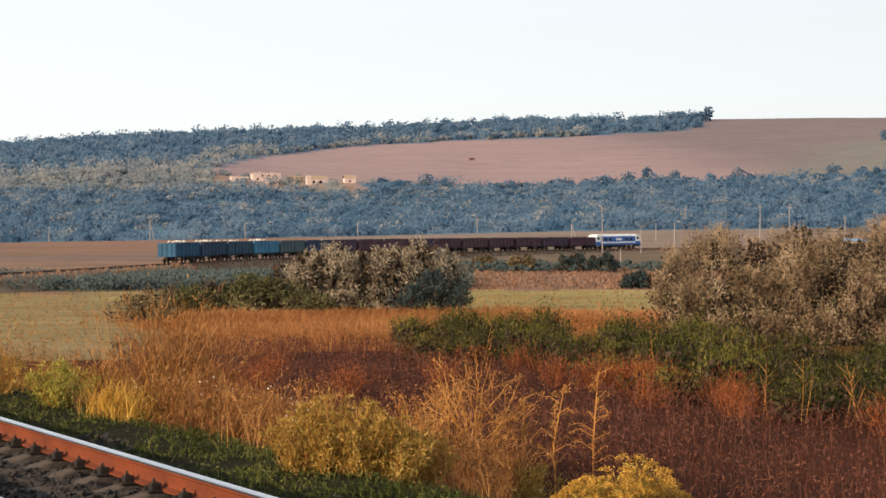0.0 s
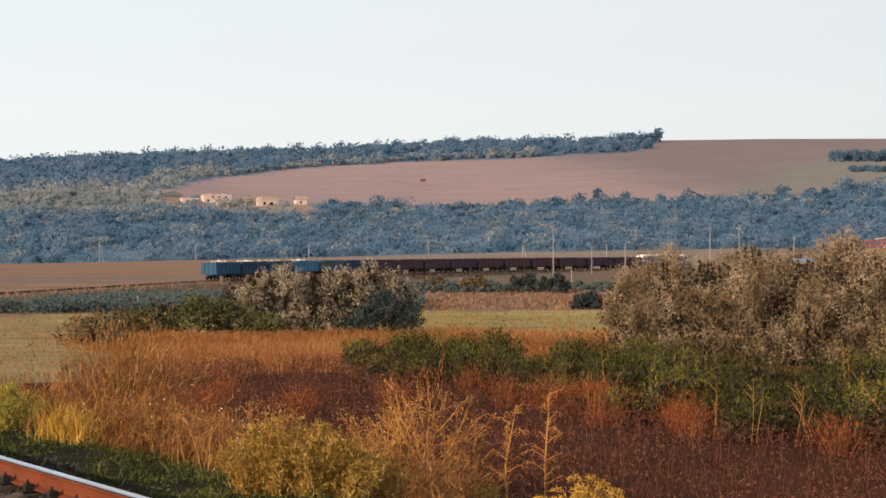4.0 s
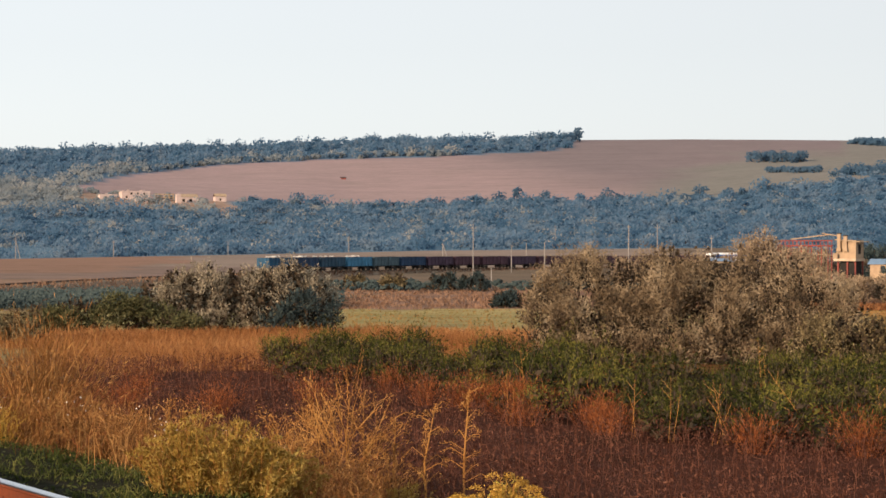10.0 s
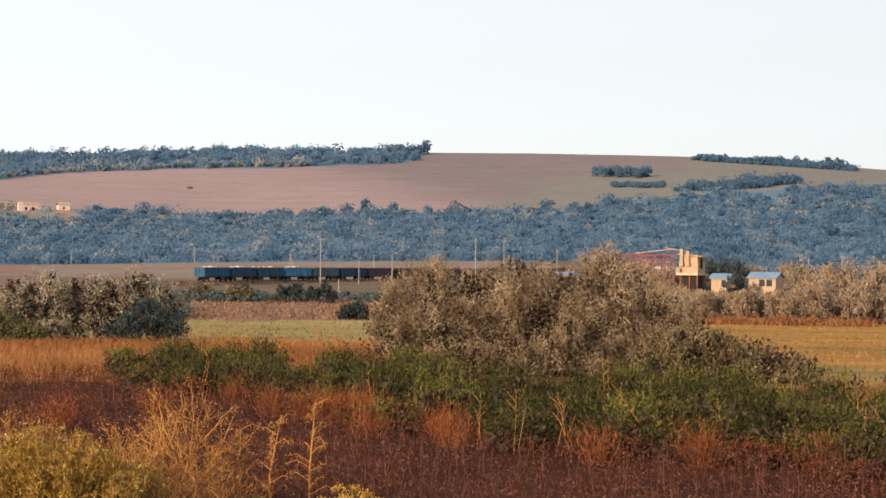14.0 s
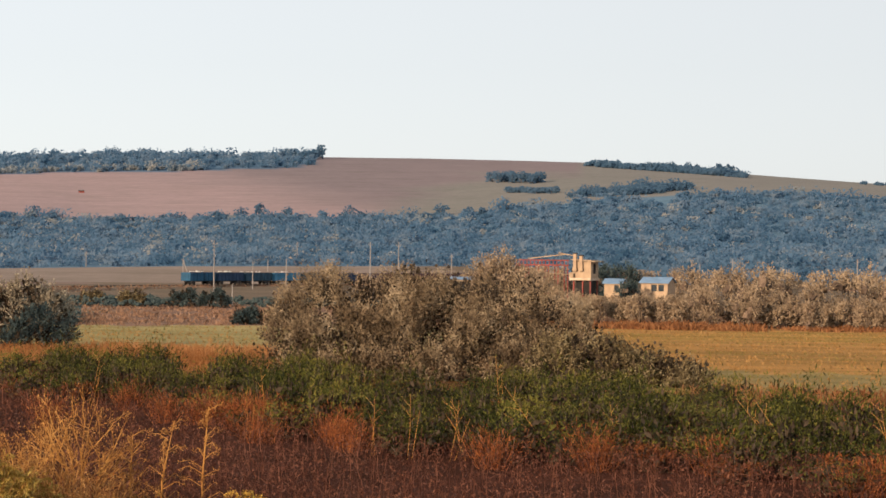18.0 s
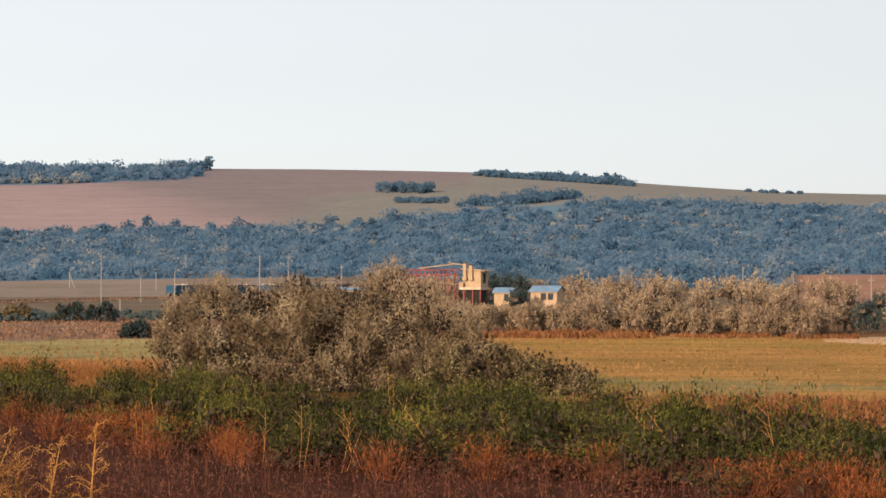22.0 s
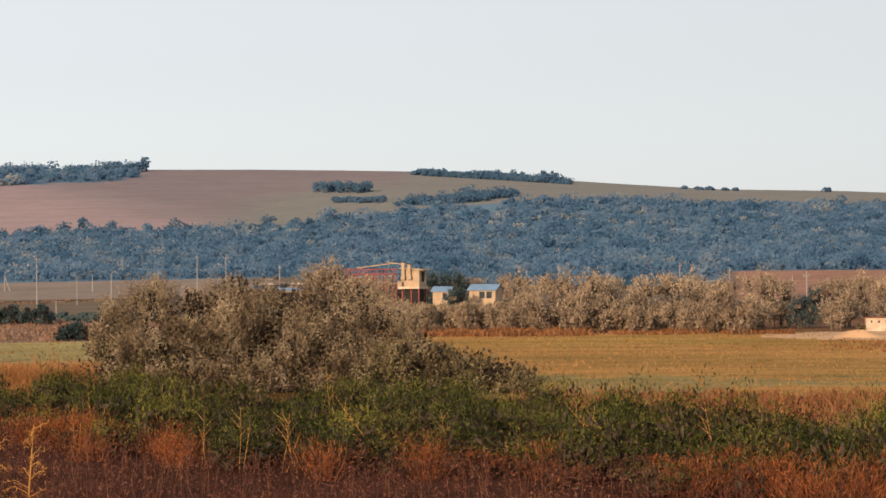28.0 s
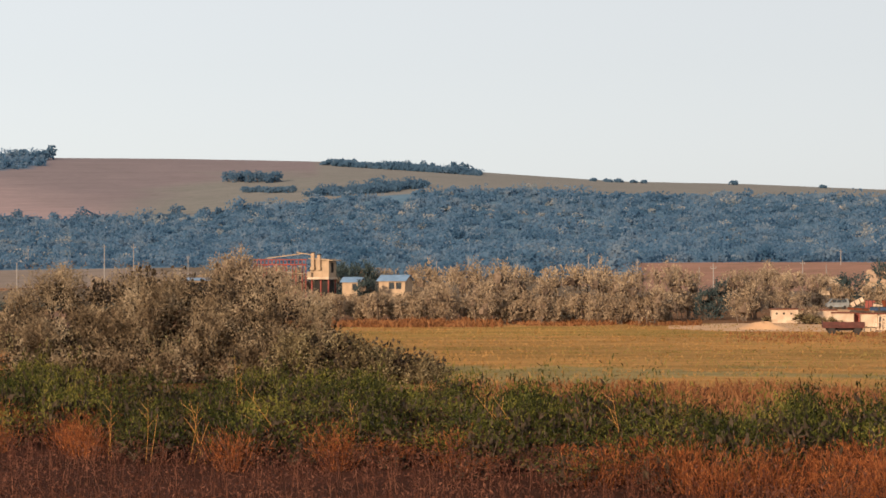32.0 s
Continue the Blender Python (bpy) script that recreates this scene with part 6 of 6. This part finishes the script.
def tower_house():
    """A plastered upper room on stilts with two chimneys, and a red steel roof frame beside it."""
    x, y = at(8.78, 322)
    z = height(x, y)
    ob = thing("tower_house", "plastered upper room on stilts with twin chimneys", "house", "", pose(x, y, z - 0.1, 0, 0, -8.42 - 22))
    w, dp, z0, z1 = 3.5, 3.8, 6.2, 9.5
    rot = lambda px, py, a, zz: pose(px, py, zz, 0, 0, a)
    wall(ob, "front_wall", w, z1 - z0, 0.25, [], PLASTER, rot(0, 0, 0, z0), GLASS)
    wall(ob, "side_wall", dp - 0.51, z1 - z0, 0.25, [(0.9, 0.8, 2.4, 2.6)], PLASTER, rot(w, 0.255, 90, z0), SHADE)
    wall(ob, "side_wall", dp - 0.51, z1 - z0, 0.25, [], PLASTER, rot(0, dp - 0.255, -90, z0))
    wall(ob, "rear_wall", w, z1 - z0, 0.25, [], PLASTER, rot(w, dp, 180, z0))
    boxed("floor_slab", ob, WHITEWALL, -0.5, -0.7, z0 - 0.45, w + 0.2, dp + 0.1, z0 - 0.005)
    hp = Heap()
    box(hp, -0.4, -0.4, 0, w + 0.9, dp + 0.4, 0.15, pose(0, 0, z1 + 0.01, 0, 5, 0))
    part("roof", hp, TIMBER, ob)
    boxed("roof_board", ob, TIMBER, -3.2, 0.5, 0, 0.6, 1.1, 0.14, m=pose(0, 0, z1 + 0.7, 0, 9, 0))
    for px, top in ((0.15, 10.6), (1.35, 10.25)):
        boxed("chimney", ob, PLASTER, px, -0.5, 8.1, px + 0.62, -0.005, top)
        boxed("chimney_breast", ob, PLASTER, px - 0.08, -0.62, 7.5, px + 0.72, -0.005, 8.097)
        boxed("chimney_cap", ob, IRON, px - 0.05, -0.55, top + 0.003, px + 0.68, 0.05, top + 0.2)
    for px in (0.0, w / 2, w - 0.25):
        for py in (0.0, dp - 0.3):
            boxed("stilt", ob, REDSTEEL, px, py, 0, px + 0.25, py + 0.25, z0 - 0.455)
    # solid dark box added as the shade under the raised room
    boxed("lower_room", ob, SHADE, 0.5, 0.3, 0, w - 0.3, dp - 0.4, z0 - 0.46, label="dark box painted as undercroft shade")
    boxed("balcony_rail", ob, TIMBER, -0.5, -0.72, z0 + 0.003, 0.3, -0.6, z0 + 1.0)

    x, y = at(7.0, 326)
    fr = thing("steel_frame", "rusty red steel roof frame on thin posts", "frame", "", pose(x, y, height(x, y) - 0.1, 0, 0, -7.0 + 6))
    L, dq, h0, h1 = 9.2, 5.0, 8.2, 9.3
    for px in np.linspace(0, L, 6):
        for py in (0, dq):
            boxed("post", fr, REDSTEEL, px - 0.08, py - 0.08, 0, px + 0.08, py + 0.08, h0)
        boxed("rafter", fr, REDSTEEL, px - 0.07, 0.1, h0 + 0.01, px + 0.07, dq - 0.1, h0 + 0.16)
    for py in (0, dq):
        for zz in (h0 + 0.17, h1):
            boxed("beam", fr, REDSTEEL, -0.2, py - 0.09, zz, L + 0.2, py + 0.09, zz + 0.22)
        for px in np.linspace(0, L, 14):
            boxed("strut", fr, REDSTEEL, px - 0.05, py - 0.05, h0 + 0.4, px + 0.05, py + 0.05, h1 - 0.005)
    for k, (x0, z0, ln, tip) in enumerate(((0.8, 6.6, 4.6, -6), (4.2, 7.1, 5.4, 5), (1.5, 6.0, 5.0, 3))):
        boxed("sagging_board", fr, TIMBER, 0, 0, 0, ln, 0.25, 0.12, m=pose(x0, -0.4 - 0.3 * k, z0, 0, tip, 0), label="pale sagging board")
    for py in (0.4, 2.6, dq - 0.4):
        boxed("purlin", fr, TIMBER, -0.6, py, 0, L * 0.7, py + 0.12, 0.14, m=pose(L * 0.3, 0, h1 + 0.4, 0, -7, 0))


tower_house()


def ruin(az, d, w, tall, dp, holes, label, ragged=0.0, roof=False):
    x, y = at(az, d)
    z = height(x, y)
    ob = thing("ruined_house", label, "ruin", "ruins on the hillside", pose(x, y, z - 0.5, 0, 0, -az + 14))
    rot = lambda px, py, a: pose(px, py, 0, 0, 0, a)
    wall(ob, "front_wall", w, tall, 0.5, holes, RUINWALL, rot(0, 0, 0), SHADE)
    wall(ob, "side_wall", dp - 1.02, tall * 0.9, 0.5, [], RUINWALL, rot(w, 0.51, 90))
    wall(ob, "side_wall", dp - 1.02, tall * 0.95, 0.5, [], RUINWALL, rot(0, dp - 0.51, -90))
    wall(ob, "rear_wall", w, tall * 0.8, 0.5, [], RUINWALL, rot(w, dp, 180))
    if ragged:
        for k in range(int(w / 3)):
            boxed("broken_course", ob, RUINWALL, 3 * k + 0.4, 0.02, tall + 0.01, 3 * k + 1.6 + 0.8 * math.sin(k * 2.1), 0.48, tall + ragged * (0.5 + 0.5 * math.sin(k * 1.7)))
    if roof:
        gable_roof(ob, w, dp, tall + 0.01, 1.8, TIMBER)
    return ob


RD = 1228
ruin(-14.45, RD, 20, 6.0, 9, [(2.5, 0.9, 4, 2.5), (6, 3.5, 7.4, 5), (10.5, 3.5, 12, 5), (15, 3.5, 16.4, 5), (10, 0.5, 12.5, 2.5)], "pale roofless two-storey ruin glowing in low sun", 1.0)
ruin(-15.15, RD - 20, 12, 4.0, 6, [(3, 0.8, 4.5, 2.6)], "low broken wall of a ruined farm building", 0.6)
ruin(-14.0, RD - 14, 8, 3.6, 5, [(1.5, 0.4, 3.5, 2.6), (5, 0.4, 6.4, 2.6)], "small ruined annexe beside the larger ruin", 0.4)
ruin(-12.65, RD, 14, 4.6, 8, [(3, 1.0, 5, 3), (8, 1.0, 10, 3)], "long pale ruin with a sagging timber roof", 0.0, True)
ruin(-12.7, RD - 8, 3.2, 7.0, 4, [], "square broken tower stub of a ruin", 0.5)
ruin(-11.45, RD + 20, 8, 4.2, 6, [(3, 1, 4.4, 2.6)], "small pale ruined cottage", 0.0, True)


def skeleton_frame(az, d):
    x, y = at(az, d)
    ob = thing("timber_frame", "dark skeletal frame of an unfinished barn", "frame", "", pose(x, y, height(x, y) - 0.3, 0, 0, -az + 5))
    for px in np.linspace(0, 12, 5):
        for py in (0, 6):
            boxed("post", ob, TIMBER, px - 0.2, py - 0.2, 0, px + 0.2, py + 0.2, 4.6)
    for py in (0, 6):
        boxed("beam", ob, TIMBER, -0.4, py - 0.25, 4.61, 12.4, py + 0.25, 5.1)
        boxed("middle_rail", ob, TIMBER, 0.2, py - 0.12, 2.4, 11.8, py + 0.12, 2.8)
    for px in np.linspace(0, 12, 5):
        boxed("tie_beam", ob, TIMBER, px - 0.2, 0.26, 4.65, px + 0.2, 5.74, 5.0)


skeleton_frame(-13.35, RD + 10)
house("farm_hut", "tiny dark hut alone in the ploughed hillside field", -7.35, 1560, 5, 4.4, 4.0, 1.7, 0.7, [(1.4, 0.5, 2.2, 1.3)], REDSTEEL, IRON, category="hut")
house("cottage", "tan cottage with a broad tiled roof among trees", 26.75, 400, -12, 8.5, 7.5, 4.0, 2.4, [(1.4, 1.4, 2.6, 2.8), (5.4, 1.4, 6.6, 2.8)], TIMBER, worn("pale_tiles", (0.34, 0.23, 0.15), (0.24, 0.16, 0.1), 1.0, 0.9))
house("cottage", "small tan cottage half hidden by bushes", 25.3, 430, -8, 5.0, 5.0, 3.0, 1.4, [(1.8, 1.2, 3.0, 2.4)], TIMBER, TIMBER)


# ---- the scrap yard ----
def yard_ground():
    rng = np.random.default_rng(71)
    h, n, m = Heap(), 40, 8
    v = []
    for i in range(n + 1):
        az = 20.3 + 8.5 * i / n
        for k in range(m + 1):
            d = 205 + 3 * noise.noise((i * 0.4, 0, 5)) * (k == 0) + (252 - 205) * k / m
            if i < 10:
                d = 226 + (d - 226) * (0.35 + 0.065 * i)
            x, y = at(az, d)
            v.append((x, y, height(x, y) + (0.02 if 0 < k < m and 0 < i < n else -0.15)))
    h.add(v, [(i * (m + 1) + k, i * (m + 1) + k + 1, (i + 1) * (m + 1) + k + 1, (i + 1) * (m + 1) + k) for i in range(n) for k in range(m)])
    tagged(new("yard_ground", h.mesh("yard_ground", SANDY, True)), "pale sandy yard and track in front of the wall", "ground", kind="structure")
    x, y = at(23.55, 218)
    ob = thing("sand_heap", "low heap of tan sand", "sand heap", "", pose(x, y, height(x, y), 0, 0, -22.7))
    h, r, q = Heap(), 10, 28
    v = []
    for i in range(r + 1):
        for k in range(q):
            a, u = 6.2832 * k / q, i / r
            zz = 0.9 * max(0, math.cos(u * 1.5708)) ** 1.3 * (1 + 0.3 * noise.noise((math.cos(a) * 2, math.sin(a) * 2, u * 3)))
            v.append((math.cos(a) * u * 3.6, math.sin(a) * u * 2.2, zz))
    h.add(v, [(i * q + k, i * q + (k + 1) % q, (i + 1) * q + (k + 1) % q, (i + 1) * q + k) for i in range(r) for k in range(q)])
    part("sand_mound", h, SANDY, ob, smooth=True)


yard_ground()
YD = 246


def yard_box(az, d, w, tall, dp, material, label, holes=(), turn=4, lip=0.12, name="storage_box"):
    tall, holes = tall * 0.8, [(a, b * 0.8, c, e * 0.8) for a, b, c, e in holes]
    x, y = at(az, d)
    ob = thing(name, label, "container", "boxes along the yard", pose(x, y, height(x, y) + 0.05, 0, 0, -az + turn))
    rot = lambda px, py, a: pose(px, py, 0, 0, 0, a)
    wall(ob, "front_panel", w, tall, 0.1, list(holes), material, rot(0, 0, 0), SHADE)
    wall(ob, "side_panel", dp - 0.22, tall, 0.1, [], material, rot(w, 0.11, 90))
    wall(ob, "side_panel", dp - 0.22, tall, 0.1, [], material, rot(0, dp - 0.11, -90))
    wall(ob, "rear_panel", w, tall, 0.1, [], material, rot(w, dp, 180))
    boxed("lid", ob, RUST, -lip, -lip, tall + 0.003, w + lip, dp + lip, tall + 0.1, label="weathered flat top")
    for k in range(int(w / 0.9)):
        boxed("seam", ob, material, 0.45 + 0.9 * k, -0.03, 0.05, 0.52 + 0.9 * k, -0.003, tall - 0.05)
    return ob


yard_box(23.8, YD, 3.7, 2.35, 2.4, WHITEWALL, "peeling white storage container with small openings", [(0.6, 1.5, 0.85, 1.85), (1.6, 1.5, 1.85, 1.85), (2.6, 1.5, 2.85, 1.85)])
yard_box(24.68, YD + 1, 2.3, 2.3, 2.4, WHITEWALL, "dull white storage container with rust streaks")
yard_box(25.2, YD + 0.5, 2.9, 2.2, 2.4, WHITEWALL, "off-white storage box behind a bush")
yard_box(25.72, YD - 18, 2.7, 2.2, 2.4, WHITEWALL, "bright white box trailer body", turn=2)
yard_box(26.4, YD - 16, 0.9, 2.1, 2.0, REDSTEEL, "narrow rust-brown cabinet between white boxes")
yard_box(26.62, YD - 18, 2.0, 2.1, 2.4, WHITEWALL, "cream storage box with stained sides")
yard_box(27.2, YD - 15, 5.5, 2.0, 2.4, WHITEWALL, "long cream storage box at the yard's edge")


def van(az, d, lift):
    x, y = at(az, d)
    ob = thing("old_van", "scrapped grey-blue van with dark windows", "van", "", pose(x, y, height(x, y) + lift, 0, 0, -az + 8))
    paint = worn("dull_van_paint", (0.18, 0.2, 0.21), (0.1, 0.095, 0.09), 1.0, 0.6)
    prof = [(0, 0.35), (0, 1.0), (0.55, 1.15), (1.1, 1.95), (4.2, 2.0), (4.4, 1.2), (4.4, 0.35)]
    h, n = Heap(), 7
    v = [(px, py, pz) for py in (0.0, 1.75) for px, pz in prof]
    h.add(v, [(q, (q + 1) % n, n + (q + 1) % n, n + q) for q in range(n)] + [(0, 1, 5, 6), (1, 2, 4, 5), (2, 3, 4, 4), (n, n + 1, n + 5, n + 6), (n + 1, n + 2, n + 4, n + 5), (n + 2, n + 3, n + 4, n + 4)])
    part("body", h, paint, ob)
    for x0, x1 in ((1.15, 1.9), (2.0, 2.9), (3.0, 3.9)):
        boxed("side_window", ob, GLASS, x0, -0.02, 1.25, x1, -0.004, 1.8)
    boxed("bumper", ob, IRON, -0.1, 0.1, 0.4, -0.005, 1.65, 0.6)
    wm = Heap()
    tube(wm, [(0, -0.1, 0), (0, -0.099, 0), (0, 0.1, 0), (0, 0.101, 0)], (0.02, 0.32, 0.32, 0.02), 14)
    me = wm.mesh("wheel", IRON)
    for px in (0.85, 3.5):
        for py in (0.05, 1.7):
            part("wheel", me, None, ob).location = (px, py, 0.32)
    return ob


van(25.55, YD + 7.5, 1.9).scale = (0.72, 0.72, 0.72)
stand = thing("earth_mound", "rough earth mound behind the white boxes", "mound", "", pose(*at(26.2, YD + 9), height(*at(26.2, YD + 9)), 0, 0, -26))
hm = Heap()
MR, MQ = 6, 24
hm.add([(math.cos(6.2832 * k / MQ) * 10 * (0.5 + 0.5 * i / MR if i else 0.001), math.sin(6.2832 * k / MQ) * 3.6 * (0.5 + 0.5 * i / MR if i else 0.001), 1.95 * (1 - (i / MR) ** 3) - 0.1) for i in range(MR + 1) for k in range(MQ)],
       [(i * MQ + k, i * MQ + (k + 1) % MQ, (i + 1) * MQ + (k + 1) % MQ, (i + 1) * MQ + k) for i in range(MR) for k in range(MQ)])
part("mound", hm, worn("dry_earth", (0.3, 0.19, 0.11), (0.18, 0.11, 0.07), 0.6, 0.95), stand, smooth=True)


def scrap(az, d, lift, name, label, material, dims, tilt=(0, 0, 0), category="scrap"):
    x, y = at(az, d)
    ob = thing(name, label, category, "", pose(x, y, height(x, y) + lift * 0.8, tilt[0], tilt[1], -az + tilt[2]))
    w, dp, h = (0.85 * q for q in dims)
    boxed("panel", ob, material, 0, 0, 0, w, dp, h)
    boxed("edge_bar", ob, IRON, -0.05, -0.06, h + 0.003, w + 0.05, 0.06, h + 0.1)
    boxed("side_bar", ob, IRON, w * 0.3, -0.07, 0.05, w * 0.36, -0.004, h - 0.05)
    boxed("side_bar", ob, IRON, w * 0.7, -0.07, 0.05, w * 0.76, -0.004, h - 0.05)
    return ob


scrap(26.35, YD + 6, 2.7, "bent_panel", "pale bent sheet-metal panel leaning on scrap", WHITEWALL, (2.2, 0.1, 0.8), (0, -28, 0))
scrap(26.75, YD + 7, 2.5, "rusty_cab", "rust-red stripped vehicle cab", REDSTEEL, (1.6, 1.4, 1.3))
scrap(26.98, YD + 5, 2.5, "pale_hull", "cream rounded scrap panel", WHITEWALL, (1.5, 0.6, 0.9), (0, 12, 0))
scrap(27.3, YD + 7, 2.4, "scrapped_machine", "rusted machine frame on the scrap pile", RUST, (2.0, 1.2, 1.4), (0, -8, 0))
scrap(27.9, YD + 5, 2.3, "blue_cabin", "dull blue scrapped cabin", BLUEROOF, (3.0, 1.8, 1.9))
scrap(26.9, YD + 4, 2.2, "blue_tarp", "dark blue folded tarpaulin", PAINTS["navy"], (4.5, 0.8, 0.55))
scrap(26.2, YD + 5, 2.35, "scrap_plank", "rusty beam across the boxes", RUST, (3.4, 0.3, 0.35), (0, 4, 0))


MAROON = worn("maroon_rusted_steel", (0.1, 0.032, 0.026), (0.04, 0.016, 0.014), 1.5, 0.8)


def flat_trailer(az, d):
    x, y = at(az, d)
    ob = thing("flat_trailer", "dark rusted flat trailer bed", "trailer", "", pose(x, y, height(x, y), 0, 0, -az + 3))
    boxed("bed", ob, MAROON, 0, 0, 0.75, 4.6, 2.0, 1.0)
    boxed("side_board", ob, MAROON, 0, -0.05, 1.003, 4.6, 0.03, 1.45)
    boxed("head_board", ob, MAROON, 0.0, 0.04, 1.003, 0.08, 1.95, 1.6)
    boxed("chassis", ob, IRON, 0.4, 0.6, 0.45, 4.4, 1.4, 0.745)
    wm = Heap()
    tube(wm, [(0, -0.12, 0), (0, -0.119, 0), (0, 0.12, 0), (0, 0.121, 0)], (0.02, 0.42, 0.42, 0.02), 14)
    me = wm.mesh("wheel", IRON)
    for px in (1.0, 3.8):
        for py in (0.15, 1.85):
            part("wheel", me, None, ob).location = (px, py, 0.42)
    boxed("drawbar", ob, IRON, 1.6, -1.2, 0.4, 1.75, 0.6, 0.55)


flat_trailer(25.42, 198)


def slatted_rack(az, d):
    x, y = at(az, d)
    ob = thing("slatted_rack", "pale slatted timber rack leaning back", "rack", "", pose(x, y, height(x, y), -14, 0, -az - 12))
    for k in range(9):
        boxed("slat", ob, WHITEWALL, 0.05 + 0.42 * k, 0, 0.15, 0.2 + 0.42 * k, 0.06, 1.75)
    for zz in (0.1, 1.0, 1.76):
        boxed("rail", ob, TIMBER, 0, 0.063, zz, 3.7, 0.15, zz + 0.12)
    for px in (0.1, 3.5):
        boxed("foot", ob, TIMBER, px, 0.153, 0, px + 0.12, 0.9, 0.1)


slatted_rack(27.0, 214)
scrap(26.55, 209, 0.05, "log_pile", "rough stack of pale planks on the ground", TIMBER, (2.2, 1.0, 0.55))

# bushes against the yard's wall
for k, (a, d, w, h) in enumerate(((24.85, 243, 2.6, 1.3), (25.25, 242, 2.2, 1.0), (25.75, 226.5, 0.9, 1.1), (23.7, 246.5, 1.2, 0.7), (26.0, 226, 1.0, 0.7))):
    bush("yard_bush", "olive-brown bush growing against the white boxes", "bush", a, d, [(-w * 0.25, 0, h * 0.45, w * 0.3, w * 0.25, h * 0.5), (w * 0.22, 0, h * 0.4, w * 0.3, w * 0.25, h * 0.45)], 220, 0.35, 0.26, 0.12, OLIVE, 740 + k, group="bushes in the yard", per=4)


def motions():
    for car, off in TRAIN:
        rows = []
        for k in range(33):
            x, y, z, t = line_at(off + SPEED * k)
            rows.append((float(k), pose(x, y, z, 0, 0, -math.degrees(t))))
        walk(car, rows)


motions()
